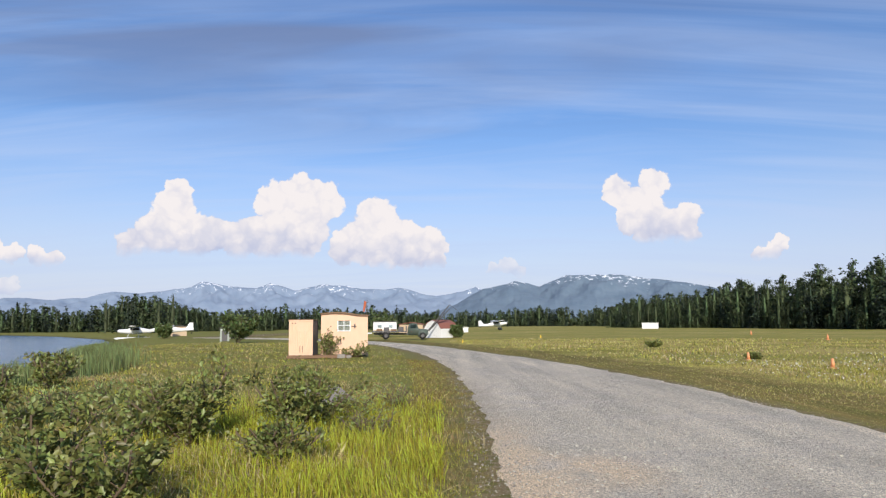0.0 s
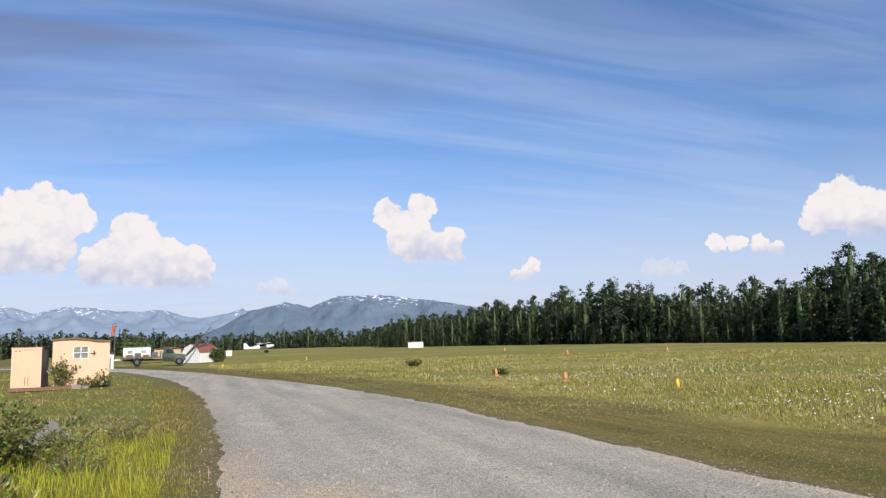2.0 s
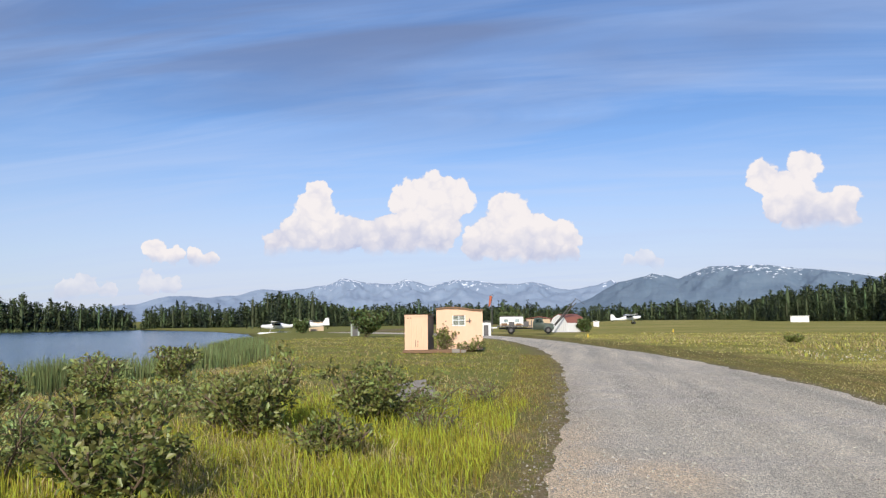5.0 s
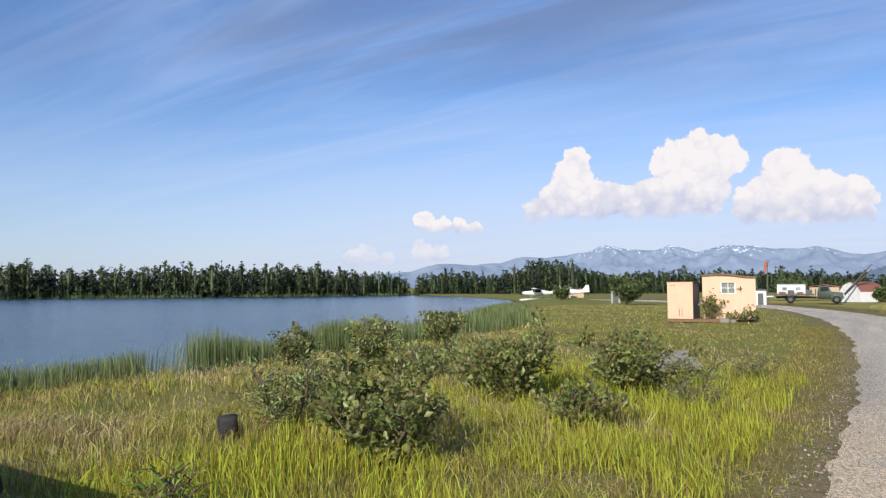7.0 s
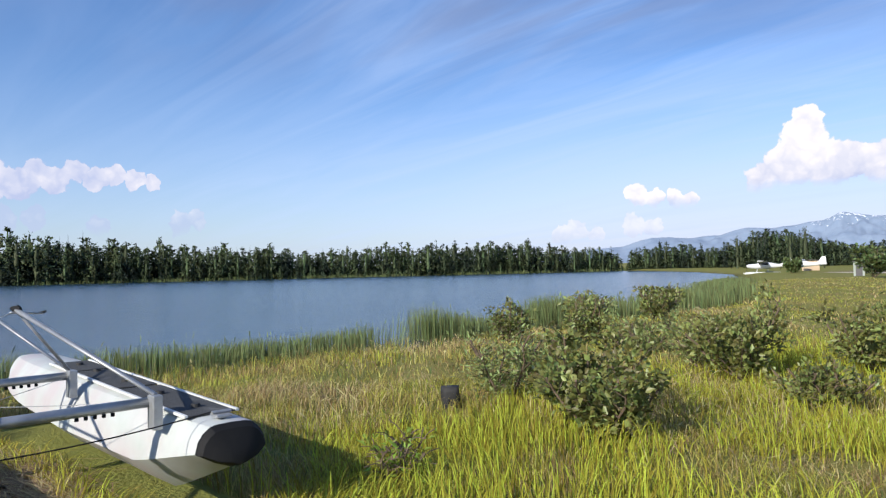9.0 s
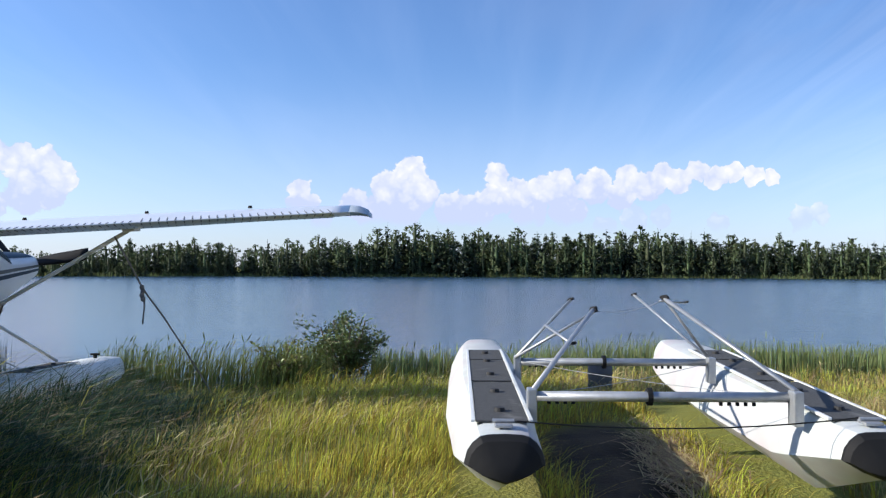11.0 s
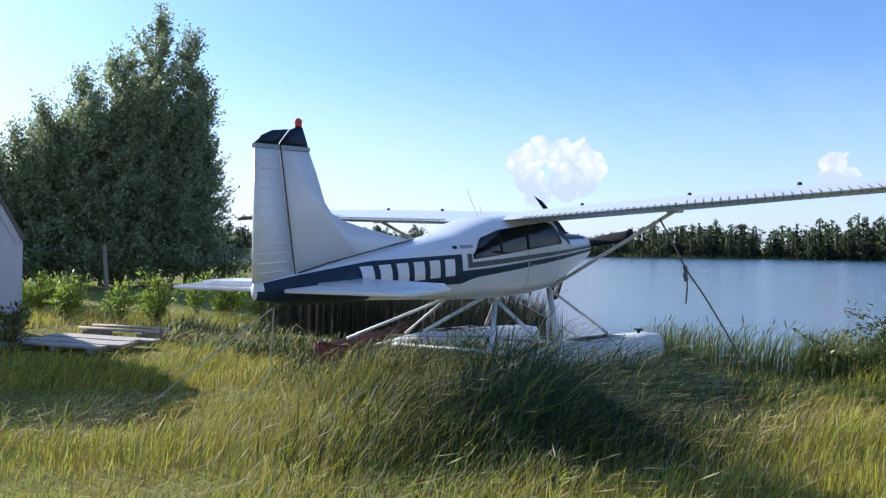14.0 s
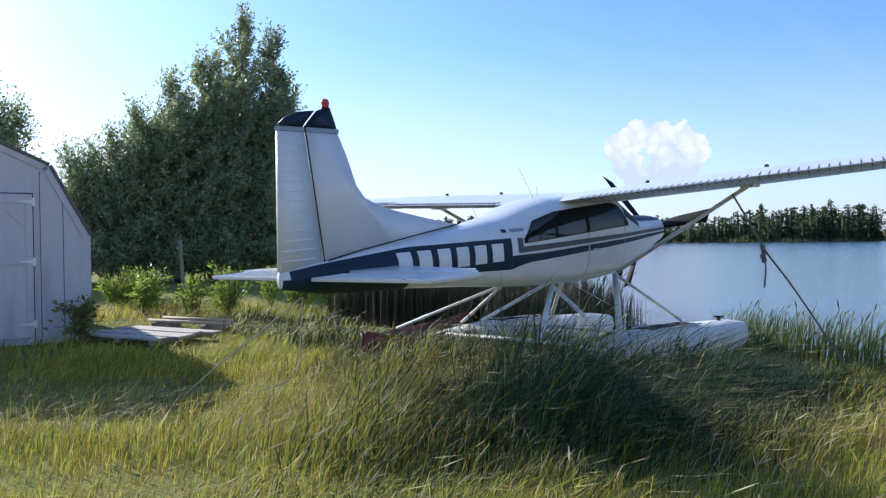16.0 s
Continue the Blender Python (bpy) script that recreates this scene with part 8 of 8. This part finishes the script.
ALDER = "dense green alder shrub with broad leaves in rough grass"
WILLOW = "grey-green willow shrub with slim leaves in rough grass"
for i, (x, y, w, h, n, s, mt, lab) in enumerate((
        (-2.75, 6.0, 1.3, 0.85, 2600, 0.075, BUSH_LEAF, ALDER), (-3.55, 6.75, 1.3, 0.95, 2600, 0.075, BUSH_LEAF, ALDER), (-4.65, 6.7, 1.0, 1.0, 1900, 0.065, WILLOW_LEAF, WILLOW),
        (-3.55, 10.4, 1.7, 1.25, 3600, 0.08, BUSH_LEAF, ALDER), (-2.3, 11.8, 2.0, 1.1, 3800, 0.075, BUSH_LEAF, ALDER), (-1.9, 8.6, 1.2, 0.6, 1500, 0.065, BUSH_LEAF, ALDER), (-4.6, 11.2, 1.3, 1.0, 1800, 0.08, WILLOW_LEAF, WILLOW),
        (-8.4, 13.7, 0.9, 1.15, 1100, 0.09, WILLOW_LEAF, WILLOW), (-9.5, 12.3, 1.0, 0.95, 1100, 0.09, BUSH_LEAF, ALDER), (-7.7, 12.6, 1.3, 1.0, 1600, 0.085, BUSH_LEAF, ALDER), (-6.3, 12.4, 1.2, 0.8, 1200, 0.085, WILLOW_LEAF, WILLOW),
        (-10.7, 20.1, 1.6, 1.2, 1200, 0.12, BUSH_LEAF, ALDER), (-10.6, 16.8, 1.1, 1.2, 1000, 0.11, BUSH_LEAF, ALDER), (-11.8, 22.6, 1.6, 1.1, 1000, 0.12, BUSH_LEAF, ALDER),
        (-12.2, -2.0, 1.3, 1.45, 5600, 0.085, LUSH_LEAF, ALDER), (-11.5, -3.0, 0.8, 0.8, 900, 0.075, BUSH_LEAF, ALDER), (-3.15, 3.95, 0.5, 0.4, 260, 0.07, WEED_LEAF, "pale low weed with broad leaves in grass"),
        (-1.1, 10.6, 0.9, 0.5, 700, 0.05, WILLOW_LEAF, WILLOW), (-1.6, 13.2, 1.1, 0.55, 700, 0.06, WILLOW_LEAF, WILLOW), (-0.9, 14.8, 1.0, 0.5, 500, 0.06, WILLOW_LEAF, WILLOW),
        (-5.6, 8.6, 1.2, 0.75, 1300, 0.07, WILLOW_LEAF, WILLOW), (-5.9, 38.0, 0.9, 1.5, 900, 0.12, BUSH_LEAF, "dark climbing shrub between locker and hut"), (-4.5, 37.9, 2.2, 0.7, 1000, 0.11, BUSH_LEAF, "low dark shrub at the foot of a hut"))):
    shrub("shrub", lab, "shrub", x, y, w, h, int(n * 0.75), s, mt, 300 + i, 0.62 if mt is BUSH_LEAF else 0.34, "lakeside shrubs", 10)
for i, (x, y, w, h, s) in enumerate(((-20.2, 72.6, 4.2, 3.2, 0.3), (-39.3, 103.7, 2.8, 2.4, 0.35), (1.6, 91.5, 2.2, 1.6, 0.3), (-8.6, 104, 3.5, 3.6, 0.35), (14.4, 50.6, 1.3, 0.4, 0.12), (14.3, 34.0, 0.9, 0.28, 0.08))):
    shrub("shrub", "round dark shrub standing on open grass", "shrub", x, y, w, h, 2200, s, LUSH_LEAF if h > 1 else BUSH_LEAF, 360 + i, 0.7, "", 12)
# leafy weeds near the shed and the planks
for i in range(15):
    a, b = grass_rng.uniform(-9.2, -4.2), grass_rng.uniform(-17.5, -13.6)
    shrub("tall_weed", "sunlit yellow-green leafy weed near the trees", "weed", a, b, 0.55, grass_rng.uniform(0.7, 1.25), 480, 0.10, WEED_LEAF, 400 + i, 0.34, "weeds beside the shed", 6)
shrub("tall_weed", "dark leafy weed at a shed corner", "weed", -2.62, -11.55, 0.5, 0.75, 420, 0.10, BUSH_LEAF, 430, 0.4, "", 7)


def branch_tree(label, x, y, height, spread, leaves, size, seed, stems=3):
    """A many-stemmed birch: tapered trunks, rising limbs, fine twigs, and single leaves along the twigs."""
    rng = np.random.default_rng(seed)
    top = thing("tree", label, "tree", pose(x, y, float(ground_z(x, y)) - 0.05))
    sprays = []
    for k in range(stems):
        a = k * math.tau / stems + rng.uniform(-0.5, 0.5)
        hh = height * (1.0 if k == 0 else rng.uniform(0.62, 0.93))
        wide = spread * (1.0 if k == 0 else 0.75)
        foot = Vector((math.cos(a), math.sin(a), 0)) * (0.1 if k == 0 else spread * rng.uniform(0.06, 0.14))
        head = foot + Vector((math.cos(a), math.sin(a), 0)) * (0.0 if k == 0 else spread * rng.uniform(0.05, 0.16)) + Vector((0, 0, hh))
        line = [foot.lerp(head, u) + Vector((rng.normal(), rng.normal(), 0)) * 0.03 * hh * u * (1 - u) * 2 for u in np.linspace(0, 1, 8)]
        bm = bmesh.new()
        rings = []
        for i, p in enumerate(line):
            r = (0.010 * hh + 0.02) * (1 - 0.93 * i / 7)
            rings.append([p + Vector((math.cos(q) * r, math.sin(q) * r, 0)) for q in np.linspace(0, math.tau, 9)[:-1]])
        loft(bm, rings)
        part("trunk", bm, BARK, top, "slim grey-brown trunk", True)
        bm = bmesh.new()
        for j in range(58):
            u = 0.03 + 0.95 * (j + rng.random()) / 58
            p = line[min(6, int(u * 7))].lerp(line[min(7, int(u * 7) + 1)], (u * 7) % 1)
            b = rng.uniform(0, math.tau)
            reach = wide * 0.5 * min(1.0, (1 - u) ** 0.72 * 1.12) * rng.uniform(0.55, 1.12) + 0.10
            e = p + Vector((math.cos(b) * reach + 0.15 * reach * WIND[0], math.sin(b) * reach + 0.15 * reach * WIND[1], reach * rng.uniform(0.35, 0.75) + 0.25 + 0.35 * u))
            mid = p.lerp(e, 0.5) - Vector((0, 0, 0.06 * reach))
            tube(bm, [p, mid, e], 0.010 + 0.006 * (1 - u), 4)
            way = (e - p).normalized()
            for q in range(8):
                f = rng.uniform(0.25, 1.0)
                s0 = p.lerp(e, f)
                s1 = s0 + (way * 0.55 + Vector((rng.normal(), rng.normal(), rng.normal() + 0.7)) * 0.5) * rng.uniform(0.3, 0.62)
                sprays.append((np.array(s0), np.array(s1)))
            sprays.append((np.array(e), np.array(e + way * 0.35 + Vector((0, 0, 0.2)))))
        tagged(part("limbwork", bm, BARK, top, "thin rising limbs"), kind="stuff")
    sprays = np.array(sprays)
    pick = rng.integers(0, len(sprays), leaves)
    t = rng.uniform(0.0, 1.1, leaves)[:, None]
    c = sprays[pick, 0] * (1 - t) + sprays[pick, 1] * t + rng.normal(size=(leaves, 3)) * 0.055
    out = sprays[pick, 1] - sprays[pick, 0]
    out = out / (np.linalg.norm(out, axis=1)[:, None] + 1e-6)
    out[:, :2] += WIND * 0.4
    c[:, 2] = np.maximum(c[:, 2], 0.05)
    tagged(part_data("crown", leaf_mesh("crown", c, out, size, TREE_LEAF, rng, 0.6, 0, False), top, "crown of small wind-turned leaves"), kind="stuff")
    return top


# the clump of birches: a tall peak towards the lake, falling away behind the shed
for x, y, h, w, n, sd, lab in ((-12.6, -27.2, 9.9, 4.0, 60000, 501, "tall dark birch leaning in the wind beside the lake"), (-13.7, -26.6, 9.2, 2.6, 42000, 503, "tall dark birch with feathery upswept branches"), (-11.4, -27.4, 8.2, 3.8, 52000, 507, "tall dark birch with feathery upswept branches"), (-10.2, -27.6, 7.0, 3.8, 46000, 502, "bushy dark birch with low branches"), (-9.1, -28.2, 5.8, 3.6, 36000, 506, "bushy dark birch with low branches"), (-8.0, -28.5, 4.7, 3.2, 26000, 505, "small bushy birch at the wood edge"), (-6.9, -28.8, 4.2, 2.8, 16000, 508, "small bushy birch at the wood edge"), (-4.4, -30.0, 6.4, 3.0, 20000, 504, "thin birch behind a garden shed")):
    branch_tree(lab, x, y, h, w, n, 0.115, sd, 4)
for i in range(9):
    shrub("undergrowth_shrub", "dark leafy undergrowth at the foot of birches", "shrub", -14.4 + 1.0 * i, -25.0 - 0.35 * i + 0.4 * (i % 2), 2.2, 2.1, 1500, 0.15, TREE_LEAF, 520 + i, 0.55, "undergrowth below the birches", 10)
